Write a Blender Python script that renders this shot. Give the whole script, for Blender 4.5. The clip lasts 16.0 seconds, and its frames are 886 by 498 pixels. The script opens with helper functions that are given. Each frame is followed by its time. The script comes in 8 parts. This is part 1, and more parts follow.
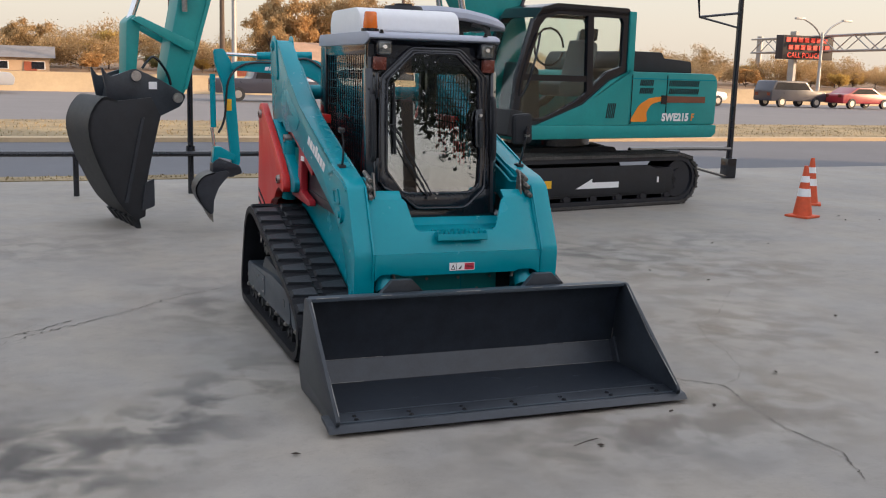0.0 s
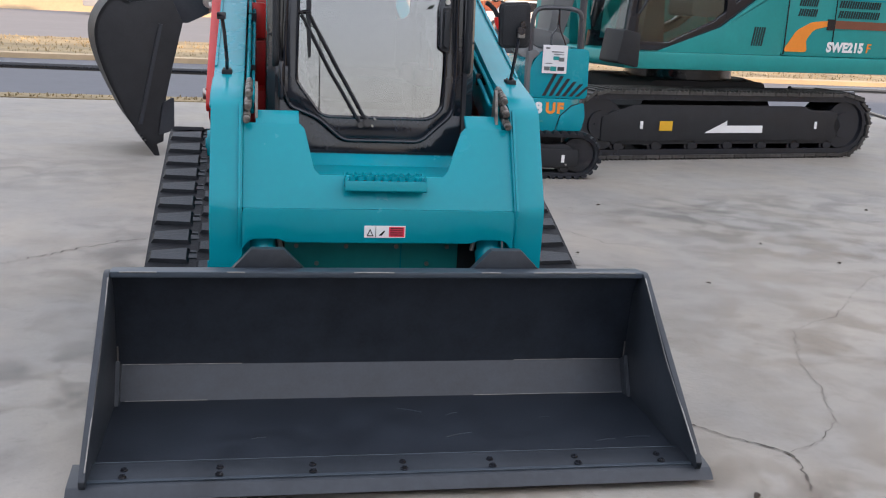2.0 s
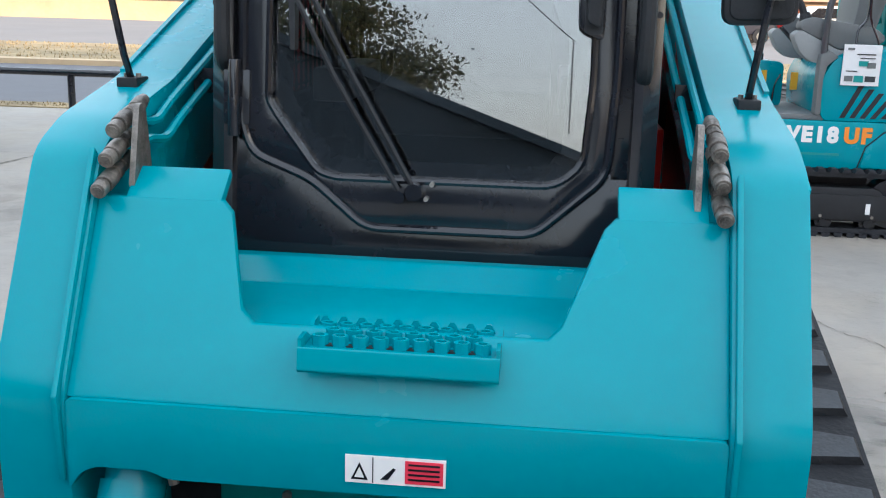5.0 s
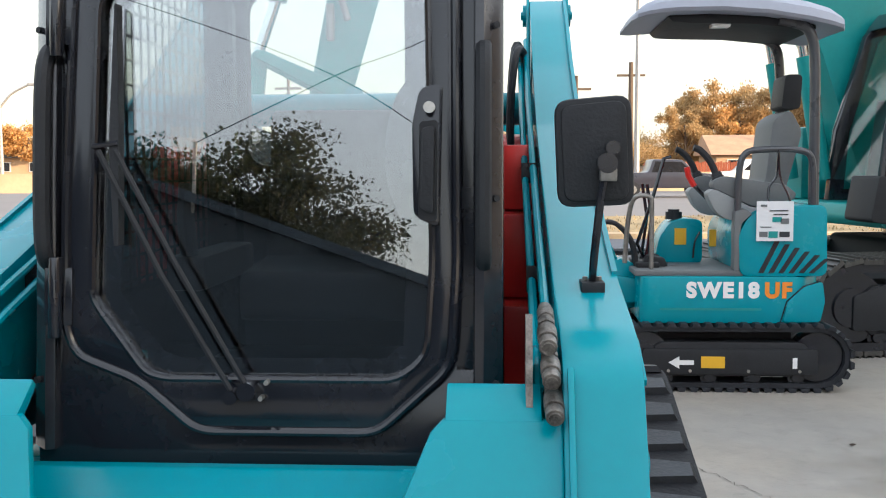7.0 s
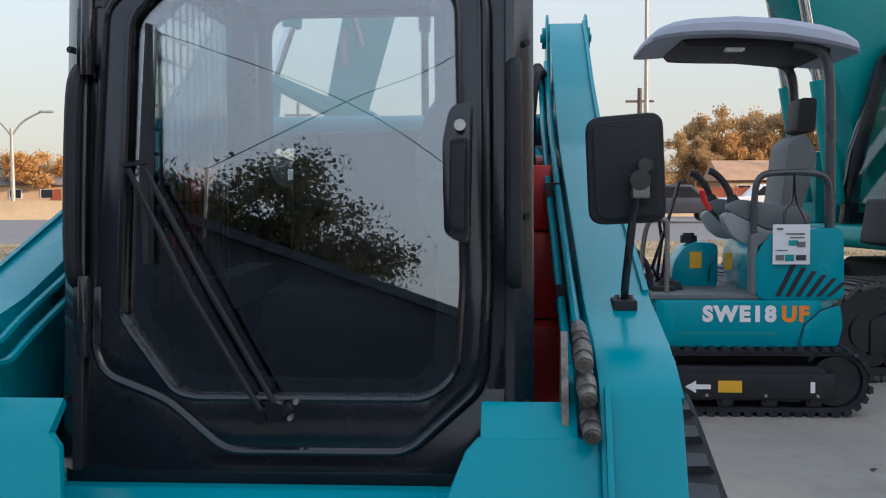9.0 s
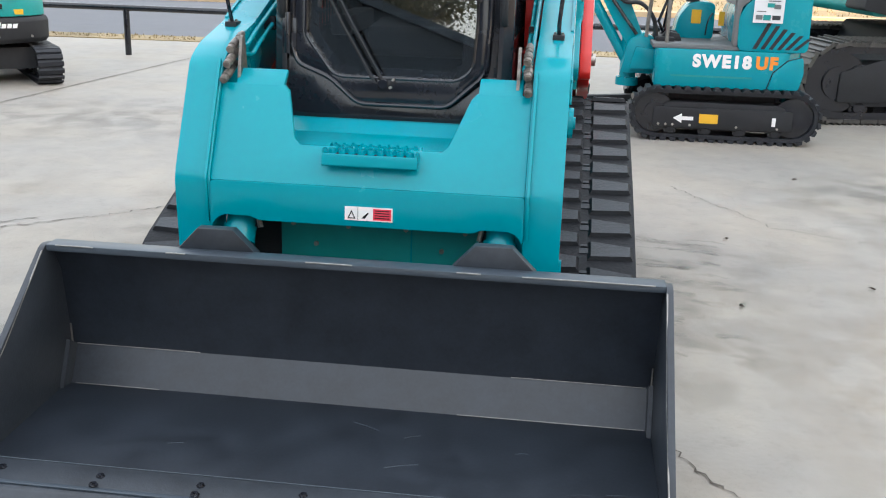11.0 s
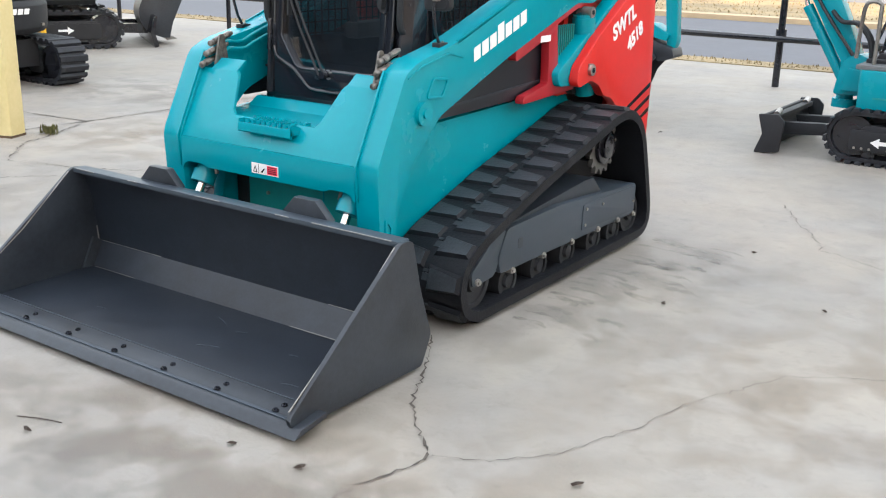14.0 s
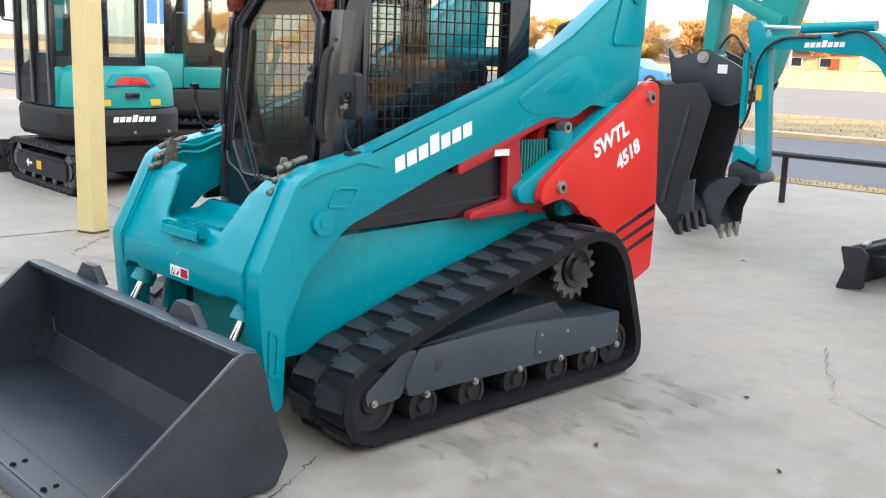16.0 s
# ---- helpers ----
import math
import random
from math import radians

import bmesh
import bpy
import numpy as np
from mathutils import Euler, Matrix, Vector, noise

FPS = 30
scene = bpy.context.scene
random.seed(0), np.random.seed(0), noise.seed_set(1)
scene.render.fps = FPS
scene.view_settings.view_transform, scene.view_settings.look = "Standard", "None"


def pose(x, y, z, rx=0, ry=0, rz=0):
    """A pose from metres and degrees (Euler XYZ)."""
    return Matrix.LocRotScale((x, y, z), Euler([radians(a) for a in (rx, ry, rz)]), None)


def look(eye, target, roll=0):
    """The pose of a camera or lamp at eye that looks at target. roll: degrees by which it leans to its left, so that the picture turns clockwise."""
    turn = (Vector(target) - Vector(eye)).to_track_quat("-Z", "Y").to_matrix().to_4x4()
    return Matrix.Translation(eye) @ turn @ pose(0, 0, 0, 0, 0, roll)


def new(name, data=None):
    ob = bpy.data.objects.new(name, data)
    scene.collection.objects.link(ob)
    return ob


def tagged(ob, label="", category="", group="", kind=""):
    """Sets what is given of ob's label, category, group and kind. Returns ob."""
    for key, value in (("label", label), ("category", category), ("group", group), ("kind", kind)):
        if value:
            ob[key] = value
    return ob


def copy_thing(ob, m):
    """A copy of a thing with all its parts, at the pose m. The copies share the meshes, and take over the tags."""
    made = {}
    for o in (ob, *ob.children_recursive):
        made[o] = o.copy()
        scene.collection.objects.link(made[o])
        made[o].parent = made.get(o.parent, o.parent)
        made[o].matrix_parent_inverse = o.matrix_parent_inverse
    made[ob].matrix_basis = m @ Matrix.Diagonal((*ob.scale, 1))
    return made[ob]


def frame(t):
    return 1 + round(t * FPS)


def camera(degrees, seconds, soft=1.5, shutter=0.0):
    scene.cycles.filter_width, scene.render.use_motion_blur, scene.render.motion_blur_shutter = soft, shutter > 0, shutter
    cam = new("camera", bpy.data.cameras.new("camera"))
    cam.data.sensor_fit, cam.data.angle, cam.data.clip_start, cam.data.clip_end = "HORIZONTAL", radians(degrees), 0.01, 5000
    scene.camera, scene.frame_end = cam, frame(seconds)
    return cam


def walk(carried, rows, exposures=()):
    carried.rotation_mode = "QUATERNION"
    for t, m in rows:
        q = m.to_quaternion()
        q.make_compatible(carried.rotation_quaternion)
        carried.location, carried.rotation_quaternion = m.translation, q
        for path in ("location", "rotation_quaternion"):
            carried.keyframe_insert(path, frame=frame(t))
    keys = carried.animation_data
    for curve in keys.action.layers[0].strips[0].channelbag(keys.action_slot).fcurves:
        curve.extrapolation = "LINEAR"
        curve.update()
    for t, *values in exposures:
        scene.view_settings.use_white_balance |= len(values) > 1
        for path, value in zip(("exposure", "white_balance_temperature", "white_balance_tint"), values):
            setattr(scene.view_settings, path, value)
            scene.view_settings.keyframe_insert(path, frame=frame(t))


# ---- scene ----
cam = camera(47.0, 16.0, soft=1.1)
PATH = [
    (0, (-2.142, -6.491, 1.716), (-1.436, -4.651, 1.372), 1.7),
    (0.5, (-1.667, -6.477, 1.706), (-1.067, -4.601, 1.356), 1.8),
    (1, (-1.298, -6.464, 1.726), (-0.783, -4.570, 1.341), 2.3),
    (1.5, (-0.931, -6.239, 1.710), (-0.490, -4.336, 1.281), 2.6),
    (2, (-0.445, -4.844, 1.457), (-0.089, -2.933, 0.986), 2.9),
    (2.5, (-0.157, -4.184, 1.415), (0.040, -2.259, 0.910), 2.8),
    (3, (0.106, -3.478, 1.384), (0.040, -1.547, 0.868), 2.6),
    (3.2, (0.148, -3.087, 1.347), (-0.033, -1.157, 0.853), 2.6),
    (5.3, (0.248, -2.572, 1.308), (0.056, -0.637, 0.842), 1.1),
    (5.5, (0.335, -2.557, 1.308), (0.148, -0.625, 0.827), 0.4),
    (6, (0.378, -2.537, 1.312), (0.298, -0.599, 0.823), 0.4),
    (6.5, (0.435, -2.482, 1.256), (0.323, -0.509, 0.945), 0.0),
    (7, (0.418, -2.463, 1.354), (0.301, -0.473, 1.194), -0.2),
    (7.5, (0.389, -2.489, 1.429), (0.279, -0.492, 1.401), -0.2),
    (8, (0.366, -2.466, 1.493), (0.273, -0.468, 1.488), 0.2),
    (8.5, (0.361, -2.470, 1.491), (0.263, -0.473, 1.434), 0.2),
    (9, (0.380, -2.457, 1.340), (0.246, -0.465, 1.231), -0.3),
    (9.5, (0.293, -2.644, 1.332), (0.216, -0.673, 1.000), -0.1),
    (10, (0.266, -3.075, 1.344), (0.181, -1.136, 0.861), 0.3),
    (10.2, (0.308, -3.352, 1.367), (0.208, -1.423, 0.850), 0.5),
    (12.3, (1.569, -4.767, 1.583), (0.960, -2.973, 0.944), 2.0),
    (12.5, (1.776, -4.734, 1.585), (1.094, -2.962, 0.958), 1.6),
    (13, (2.215, -4.594, 1.599), (1.388, -2.883, 0.976), 1.4),
    (13.5, (2.611, -4.419, 1.609), (1.652, -2.774, 0.997), 1.3),
    (14, (3.031, -4.233, 1.602), (1.952, -2.658, 1.006), 1.3),
    (14.5, (3.289, -3.943, 1.592), (2.103, -2.441, 1.012), 1.2),
    (15, (3.548, -3.704, 1.560), (2.261, -2.263, 1.042), 1.5),
    (15.5, (3.785, -3.498, 1.574), (2.422, -2.101, 1.138), 1.8),
    (16, (3.835, -3.228, 1.574), (2.399, -1.889, 1.189), 1.8),
]
walk(cam, [(t, look(eye, target, roll)) for t, eye, target, roll in PATH],
     [(0, 0.6, 6300, 14), (1.5, 0.62, 6400, 14), (2, 1.12, 6250, 16), (2.5, 1.5, 6300, 12), (3, 1.45, 6200, 10), (5.3, 1.45, 5900, 8), (6.2, 1.62, 5850, 8), (7, 1.25, 6250, 9), (7.6, 0.76, 6350, 11), (8.4, 0.68, 6250, 11), (9, 0.44, 5700, 10), (9.5, 1.06, 5700, 9), (10, 1.42, 5950, 9), (12.3, 1.83, 6450, 10), (16, 1.7, 6300, 10)])

# ---- world and light ----
world = bpy.data.worlds.new("dusk_sky")
scene.world = world
world.use_nodes = True
wn = world.node_tree.nodes
sky = wn.new("ShaderNodeTexSky")
sky.sky_type = "NISHITA"
sky.sun_disc = False
sky.sun_elevation = radians(12)
sky.sun_rotation = radians(115)
sky.dust_density = 3.0
sky.air_density = 1.0
# thin high cloud: an even veil over the clear sky
veil = wn.new("ShaderNodeMix")
veil.data_type, veil.blend_type = "RGBA", "ADD"
veil.inputs["Factor"].default_value = 1.0
dim = wn.new("ShaderNodeMix")
dim.data_type, dim.blend_type = "RGBA", "MULTIPLY"
dim.inputs["Factor"].default_value = 1.0
dim.inputs["B"].default_value = (0.7, 0.67, 0.64, 1)
veil.inputs["B"].default_value = (5.75, 5.75, 5.8, 1)
wn["Background"].inputs["Strength"].default_value = 0.108
world.node_tree.links.new(sky.outputs["Color"], dim.inputs["A"])
world.node_tree.links.new(dim.outputs["Result"], veil.inputs["A"])
# the low band of the sky is dimmer: warm towards the lit haze, cool opposite
way = wn.new("ShaderNodeTexCoord")
rise = wn.new("ShaderNodeSeparateXYZ")
band = wn.new("ShaderNodeValToRGB")
for k, (place, tone) in enumerate(((0.0, (0.80, 0.71, 0.57, 1)), (0.09, (0.73, 0.69, 0.60, 1)), (0.26, (0.78, 0.78, 0.75, 1)), (0.6, (1.0, 1.02, 1.04, 1)))):
    stop = band.color_ramp.elements[k] if k < 2 else band.color_ramp.elements.new(place)
    stop.position, stop.color = place, tone
cool = wn.new("ShaderNodeValToRGB")
for k, (place, tone) in enumerate(((0.0, (0.66, 0.665, 0.67, 1)), (0.12, (0.74, 0.755, 0.765, 1)), (0.30, (0.86, 0.885, 0.91, 1)), (0.6, (1.0, 1.02, 1.04, 1)))):
    stop = cool.color_ramp.elements[k] if k < 2 else cool.color_ramp.elements.new(place)
    stop.position, stop.color = place, tone
side = wn.new("ShaderNodeMapRange")
side.inputs["From Min"].default_value, side.inputs["From Max"].default_value = -0.3, 0.4
turn = wn.new("ShaderNodeMix")
turn.data_type = "RGBA"
grade = wn.new("ShaderNodeMix")
grade.data_type, grade.blend_type = "RGBA", "MULTIPLY"
grade.inputs["Factor"].default_value = 1.0
world.node_tree.links.new(way.outputs["Generated"], rise.inputs[0])
world.node_tree.links.new(rise.outputs["Z"], band.inputs["Fac"])
world.node_tree.links.new(veil.outputs["Result"], grade.inputs["A"])
world.node_tree.links.new(rise.outputs["Z"], cool.inputs["Fac"])
world.node_tree.links.new(rise.outputs["Y"], side.inputs["Value"])
world.node_tree.links.new(side.outputs["Result"], turn.inputs["Factor"])
world.node_tree.links.new(cool.outputs["Color"], turn.inputs["A"])
world.node_tree.links.new(band.outputs["Color"], turn.inputs["B"])
world.node_tree.links.new(turn.outputs["Result"], grade.inputs["B"])
world.node_tree.links.new(grade.outputs["Result"], wn["Background"].inputs["Color"])
sun_data = bpy.data.lights.new("sun", "SUN")
sun_data.energy = 4.4
sun_data.angle = radians(2)
sun_data.color = (1.0, 0.70, 0.42)
sun = new("sun", sun_data)
sun.matrix_world = look((8.4, -3.9, 1.9), (0, 0, 0))


# ---- materials ----
def mat(name, base, rough=0.5, metal=0.0, vary=0.12, scale=6.0, bump=0.0, bump_scale=60.0, coat=0.0, spots=0.0, tint=None, island=0.0):
    m = bpy.data.materials.new(name)
    m.use_nodes = True
    nt, n = m.node_tree, m.node_tree.nodes
    b = n["Principled BSDF"]
    b.inputs["Roughness"].default_value = rough
    b.inputs["Metallic"].default_value = metal
    b.inputs["Coat Weight"].default_value = coat
    b.inputs["Coat Roughness"].default_value = 0.12
    tc = n.new("ShaderNodeTexCoord")
    big = n.new("ShaderNodeTexNoise")
    big.inputs["Scale"].default_value = scale
    big.inputs["Detail"].default_value = 5
    big.inputs["Roughness"].default_value = 0.65
    fine = n.new("ShaderNodeTexNoise")
    fine.inputs["Scale"].default_value = scale * 11
    fine.inputs["Detail"].default_value = 3
    add = n.new("ShaderNodeMath")
    add.operation = "MULTIPLY_ADD"
    add.inputs[1].default_value = 0.35
    for t in (big, fine):
        nt.links.new(tc.outputs["Object"], t.inputs["Vector"])
    nt.links.new(fine.outputs["Fac"], add.inputs[0])
    nt.links.new(big.outputs["Fac"], add.inputs[2])
    ramp = n.new("ShaderNodeValToRGB")
    other = tint or base
    ramp.color_ramp.elements[0].position, ramp.color_ramp.elements[1].position = 0.45, 0.9
    ramp.color_ramp.elements[0].color = (*[max(0.0, c * (1 - vary)) for c in base], 1)
    ramp.color_ramp.elements[1].color = (*[min(1.0, c * (1 + vary)) for c in other], 1)
    nt.links.new(add.outputs[0], ramp.inputs["Fac"])
    out = ramp.outputs["Color"]
    if island:
        info = n.new("ShaderNodeObjectInfo")
        geo = n.new("ShaderNodeNewGeometry")
        mix = n.new("ShaderNodeHueSaturation")
        s = n.new("ShaderNodeMath")
        s.operation = "ADD"
        nt.links.new(info.outputs["Random"], s.inputs[0])
        nt.links.new(geo.outputs["Random Per Island"], s.inputs[1])
        r = n.new("ShaderNodeMapRange")
        r.inputs["From Max"].default_value = 2.0
        r.inputs["To Min"].default_value, r.inputs["To Max"].default_value = 1 - island, 1 + island
        nt.links.new(s.outputs[0], r.inputs["Value"])
        nt.links.new(r.outputs["Result"], mix.inputs["Value"])
        nt.links.new(out, mix.inputs["Color"])
        out = mix.outputs["Color"]
    nt.links.new(out, b.inputs["Base Color"])
    rr = n.new("ShaderNodeMapRange")
    rr.inputs["To Min"].default_value = max(0.03, rough - 0.1)
    rr.inputs["To Max"].default_value = min(1.0, rough + 0.12)
    nt.links.new(big.outputs["Fac"], rr.inputs["Value"])
    nt.links.new(rr.outputs["Result"], b.inputs["Roughness"])
    if bump:
        bn = n.new("ShaderNodeTexNoise")
        bn.inputs["Scale"].default_value = bump_scale
        bn.inputs["Detail"].default_value = 4
        nt.links.new(tc.outputs["Object"], bn.inputs["Vector"])
        bp = n.new("ShaderNodeBump")
        bp.inputs["Strength"].default_value = bump
        bp.inputs["Distance"].default_value = 0.01
        nt.links.new(bn.outputs["Fac"], bp.inputs["Height"])
        nt.links.new(bp.outputs["Normal"], b.inputs["Normal"])
    return m


def glass_mat(name, tint, rough=0.02, clear=0.85, ior=1.5):
    """A thin pane: part mirror by its gloss, the rest lets light straight through, tinted."""
    m = bpy.data.materials.new(name)
    m.use_nodes = True
    nt, n = m.node_tree, m.node_tree.nodes
    n.remove(n["Principled BSDF"])
    tr, gl, mx, fr = (n.new("ShaderNode" + k) for k in ("BsdfTransparent", "BsdfGlossy", "MixShader", "LayerWeight"))
    tr.inputs["Color"].default_value = (*tint, 1)
    gl.inputs["Roughness"].default_value = rough
    fr.inputs["Blend"].default_value = 0.5
    pw, ad = n.new("ShaderNodeMath"), n.new("ShaderNodeMath")
    pw.operation, ad.operation = "POWER", "MULTIPLY_ADD"
    pw.inputs[1].default_value = 5.0
    ad.inputs[1].default_value, ad.inputs[2].default_value = 0.7, 1.0 - clear + ((ior - 1) / (ior + 1)) ** 2
    nt.links.new(fr.outputs["Facing"], pw.inputs[0])
    nt.links.new(pw.outputs[0], ad.inputs[0])
    nt.links.new(ad.outputs[0], mx.inputs[0])
    nt.links.new(tr.outputs[0], mx.inputs[1])
    nt.links.new(gl.outputs[0], mx.inputs[2])
    nt.links.new(mx.outputs[0], n["Material Output"].inputs["Surface"])
    return m


def glow_mat(name, colour, strength):
    m = bpy.data.materials.new(name)
    m.use_nodes = True
    b = m.node_tree.nodes["Principled BSDF"]
    b.inputs["Base Color"].default_value = (*colour, 1)
    b.inputs["Emission Color"].default_value = (*colour, 1)
    b.inputs["Emission Strength"].default_value = strength
    return m


TEAL = mat("teal_paint", (0.0, 0.262, 0.330), 0.24, 0.0, 0.05, 3, coat=0.0)
TEAL.node_tree.nodes["Principled BSDF"].inputs["Specular IOR Level"].default_value = 0.34
TEAL_OLD = mat("teal_paint_dull", (0.002, 0.255, 0.25), 0.42, 0.0, 0.10, 2.5, coat=0.06)
RED = mat("red_paint", (0.60, 0.016, 0.012), 0.35, 0.0, 0.06, 3, coat=0.12)
BLACK = mat("black_paint", (0.013, 0.0145, 0.020), 0.13, 0.0, 0.2, 5, coat=0.2)
SIDE_PANEL = mat("satin_black_panel", (0.009, 0.011, 0.017), 0.36, 0.0, 0.2, 5, coat=0.1)
# red of the side brackets, deeper than the tail panels' red
RED_DEEP = mat("deep_red", (0.36, 0.011, 0.020), 0.38, 0.0, 0.08, 3, coat=0.2)
POST_SATIN = mat("satin_grey_post_paint", (0.026, 0.026, 0.031), 0.16, 0.0, 0.25, 5, coat=0.4)
POST_GREY = mat("dark_grey_tube_paint", (0.055, 0.058, 0.066), 0.28, 0.0, 0.1, 6, coat=0.2)
BLACK_MATT = mat("black_plastic", (0.018, 0.0195, 0.023), 0.6, 0.0, 0.25, 8, bump=0.15, bump_scale=160)
RUBBER = mat("track_rubber", (0.019, 0.021, 0.027), 0.5, 0.0, 0.3, 7, bump=0.3, bump_scale=90, island=0.2, tint=(0.028, 0.031, 0.037))
TRACK_BELT = mat("track_belt_rubber", (0.010, 0.011, 0.014), 0.5, 0.0, 0.3, 7, bump=0.25, bump_scale=90)
# paler rubber: wear, and the sky's sheen on the lug tops put into the colour
LUG_TOP = mat("worn_sheen_rubber", (0.026, 0.030, 0.037), 0.46, 0.0, 0.25, 12, bump=0.2, bump_scale=110, tint=(0.037, 0.042, 0.050), island=0.2)
STEEL_DARK = mat("dark_grey_steel", (0.016, 0.021, 0.029), 0.42, 0.0, 0.25, 4, bump=0.06, bump_scale=120, tint=(0.024, 0.030, 0.039))
BUCKET_IN = mat("worn_bucket_steel", (0.010, 0.0138, 0.0205), 0.38, 0.0, 0.22, 9, bump=0.02, bump_scale=70, tint=(0.017, 0.0225, 0.032))
BUCKET_IN.node_tree.nodes["Principled BSDF"].inputs["Specular IOR Level"].default_value = 0.6
FRAME_GREY = mat("grey_frame_paint", (0.042, 0.056, 0.073), 0.4, 0.1, 0.12, 4)
STEEL = mat("bare_steel", (0.42, 0.40, 0.37), 0.38, 0.9, 0.25, 20, bump=0.1)
STEEL_DULL = mat("dull_steel", (0.26, 0.25, 0.235), 0.42, 0.8, 0.3, 20, bump=0.1)
for paint, gloss in ((RUBBER, 0.25), (TRACK_BELT, 0.2), (LUG_TOP, 0.35), (BLACK_MATT, 0.35), (TEAL, 0.32)):
    paint.node_tree.nodes["Principled BSDF"].inputs["Specular IOR Level"].default_value = gloss
SHOE = mat("worn_track_steel", (0.08, 0.078, 0.075), 0.5, 0.4, 0.4, 9, bump=0.25, island=0.35)
COUPLER = mat("oily_coupler_steel", (0.14, 0.13, 0.12), 0.42, 0.65, 0.55, 30, bump=0.25, tint=(0.22, 0.20, 0.18))
CHROME = mat("chrome_rod", (0.75, 0.75, 0.75), 0.12, 1.0, 0.05, 8)
WHITE = mat("white_paint", (0.72, 0.73, 0.75), 0.45, 0.0, 0.05, 4)
GREY_ROOF = mat("pale_grey_plastic", (0.33, 0.35, 0.42), 0.5, 0.0, 0.06, 4)
WHITE_DECAL = mat("white_decal", (0.8, 0.8, 0.8), 0.5, 0.0, 0.03, 5)
RED_DECAL = mat("red_decal", (0.72, 0.03, 0.07), 0.5, 0.0, 0.05, 5)
YELLOW_DECAL = mat("yellow_decal", (0.75, 0.42, 0.02), 0.5, 0.0, 0.06, 5)
ORANGE_DECAL = mat("orange_decal", (0.80, 0.25, 0.02), 0.5, 0.0, 0.06, 5)
ORANGE_LENS = mat("orange_lens", (0.75, 0.16, 0.02), 0.2, 0.0, 0.1, 30)
RED_LENS = mat("red_lens", (0.14, 0.03, 0.018), 0.25, 0.0, 0.2, 30)
LAMP_LENS = mat("clear_lamp_lens", (0.17, 0.18, 0.18), 0.10, 0.8, 0.35, 18, bump=0.10, bump_scale=35)
CONSOLE_PALE = mat("pale_grey_plastic_console", (0.25, 0.265, 0.27), 0.55, 0.0, 0.08, 6)
GREY_SEAT = mat("grey_plastic_trim", (0.13, 0.14, 0.145), 0.6, 0.0, 0.1, 6)
YELLOW_POST = mat("cream_painted_steel", (0.70, 0.58, 0.27), 0.55, 0.0, 0.1, 3, bump=0.06, tint=(0.66, 0.56, 0.30))
DOOR_GLASS = glass_mat("tinted_door_glass", (0.90, 0.92, 0.93), rough=0.0, clear=0.805, ior=1.22)
CAB_GLASS = glass_mat("pale_cab_glass", (0.93, 0.97, 0.95), clear=0.985)
DARK_GLASS = glass_mat("dark_cab_glass", (0.88, 0.92, 0.92), clear=0.985)
# darker tint for one side pane, added to dim the light coming through it
DIMMED_GLASS = glass_mat("dimmed_cab_glass", (0.68, 0.72, 0.73), clear=0.975)
ASPHALT = mat("road_asphalt", (0.115, 0.12, 0.135), 0.85, 0.0, 0.12, 0.35, bump=0.3, bump_scale=30)
ASPHALT_FAR = mat("highway_surface", (0.17, 0.165, 0.17), 0.85, 0.0, 0.1, 0.3)
DRYGRASS = mat("dry_verge", (0.235, 0.178, 0.092), 0.95, 0.0, 0.35, 0.6, bump=0.8, bump_scale=14, tint=(0.29, 0.225, 0.125))
BANK = mat("bare_earth_bank", (0.23, 0.15, 0.09), 0.95, 0.0, 0.35, 0.25, bump=0.8, bump_scale=5)
BARRIER = mat("concrete_barrier", (0.46, 0.35, 0.22), 0.85, 0.0, 0.12, 0.6)
BARK = mat("grey_bark", (0.11, 0.08, 0.06), 0.9, 0.0, 0.3, 4)
def leaf_mat(*a, **k):
    """A leaf surface that also lets light through."""
    m = mat(*a, **k)
    nt, n = m.node_tree, m.node_tree.nodes
    b = n["Principled BSDF"]
    tr, mx = n.new("ShaderNodeBsdfTranslucent"), n.new("ShaderNodeMixShader")
    mx.inputs[0].default_value = 0.45
    nt.links.new(b.inputs["Base Color"].links[0].from_socket, tr.inputs["Color"])
    nt.links.new(b.outputs[0], mx.inputs[1])
    nt.links.new(tr.outputs[0], mx.inputs[2])
    nt.links.new(mx.outputs[0], n["Material Output"].inputs["Surface"])
    return m


LEAF_ORANGE = leaf_mat("autumn_orange_leaves", (0.58, 0.34, 0.13), 0.8, 0.0, 0.25, 1.5, tint=(0.50, 0.31, 0.13), island=0.22)
LEAF_YELLOW = leaf_mat("autumn_yellow_leaves", (0.56, 0.38, 0.10), 0.8, 0.0, 0.35, 1.5, tint=(0.54, 0.38, 0.12), island=0.22)
LEAF_GREEN = leaf_mat("dark_green_leaves", (0.11, 0.11, 0.04), 0.8, 0.0, 0.4, 1.5, tint=(0.15, 0.145, 0.055), island=0.22)
LEAF_DARK = leaf_mat("evergreen_leaves", (0.035, 0.042, 0.022), 0.7, 0.0, 0.3, 1.5, tint=(0.05, 0.058, 0.03), island=0.2)
LEAF_BROWN = leaf_mat("dry_brown_leaves", (0.50, 0.34, 0.16), 0.8, 0.0, 0.2, 1.5, tint=(0.44, 0.31, 0.16), island=0.2)
TAN_WALL = mat("tan_stucco", (0.48, 0.34, 0.22), 0.85, 0.0, 0.1, 0.8)
BRICKRED = mat("rust_red_fence", (0.27, 0.075, 0.04), 0.85, 0.0, 0.25, 1.2)
ROOF_TAN = mat("tan_shingles", (0.40, 0.25, 0.16), 0.9, 0.0, 0.2, 1.5)
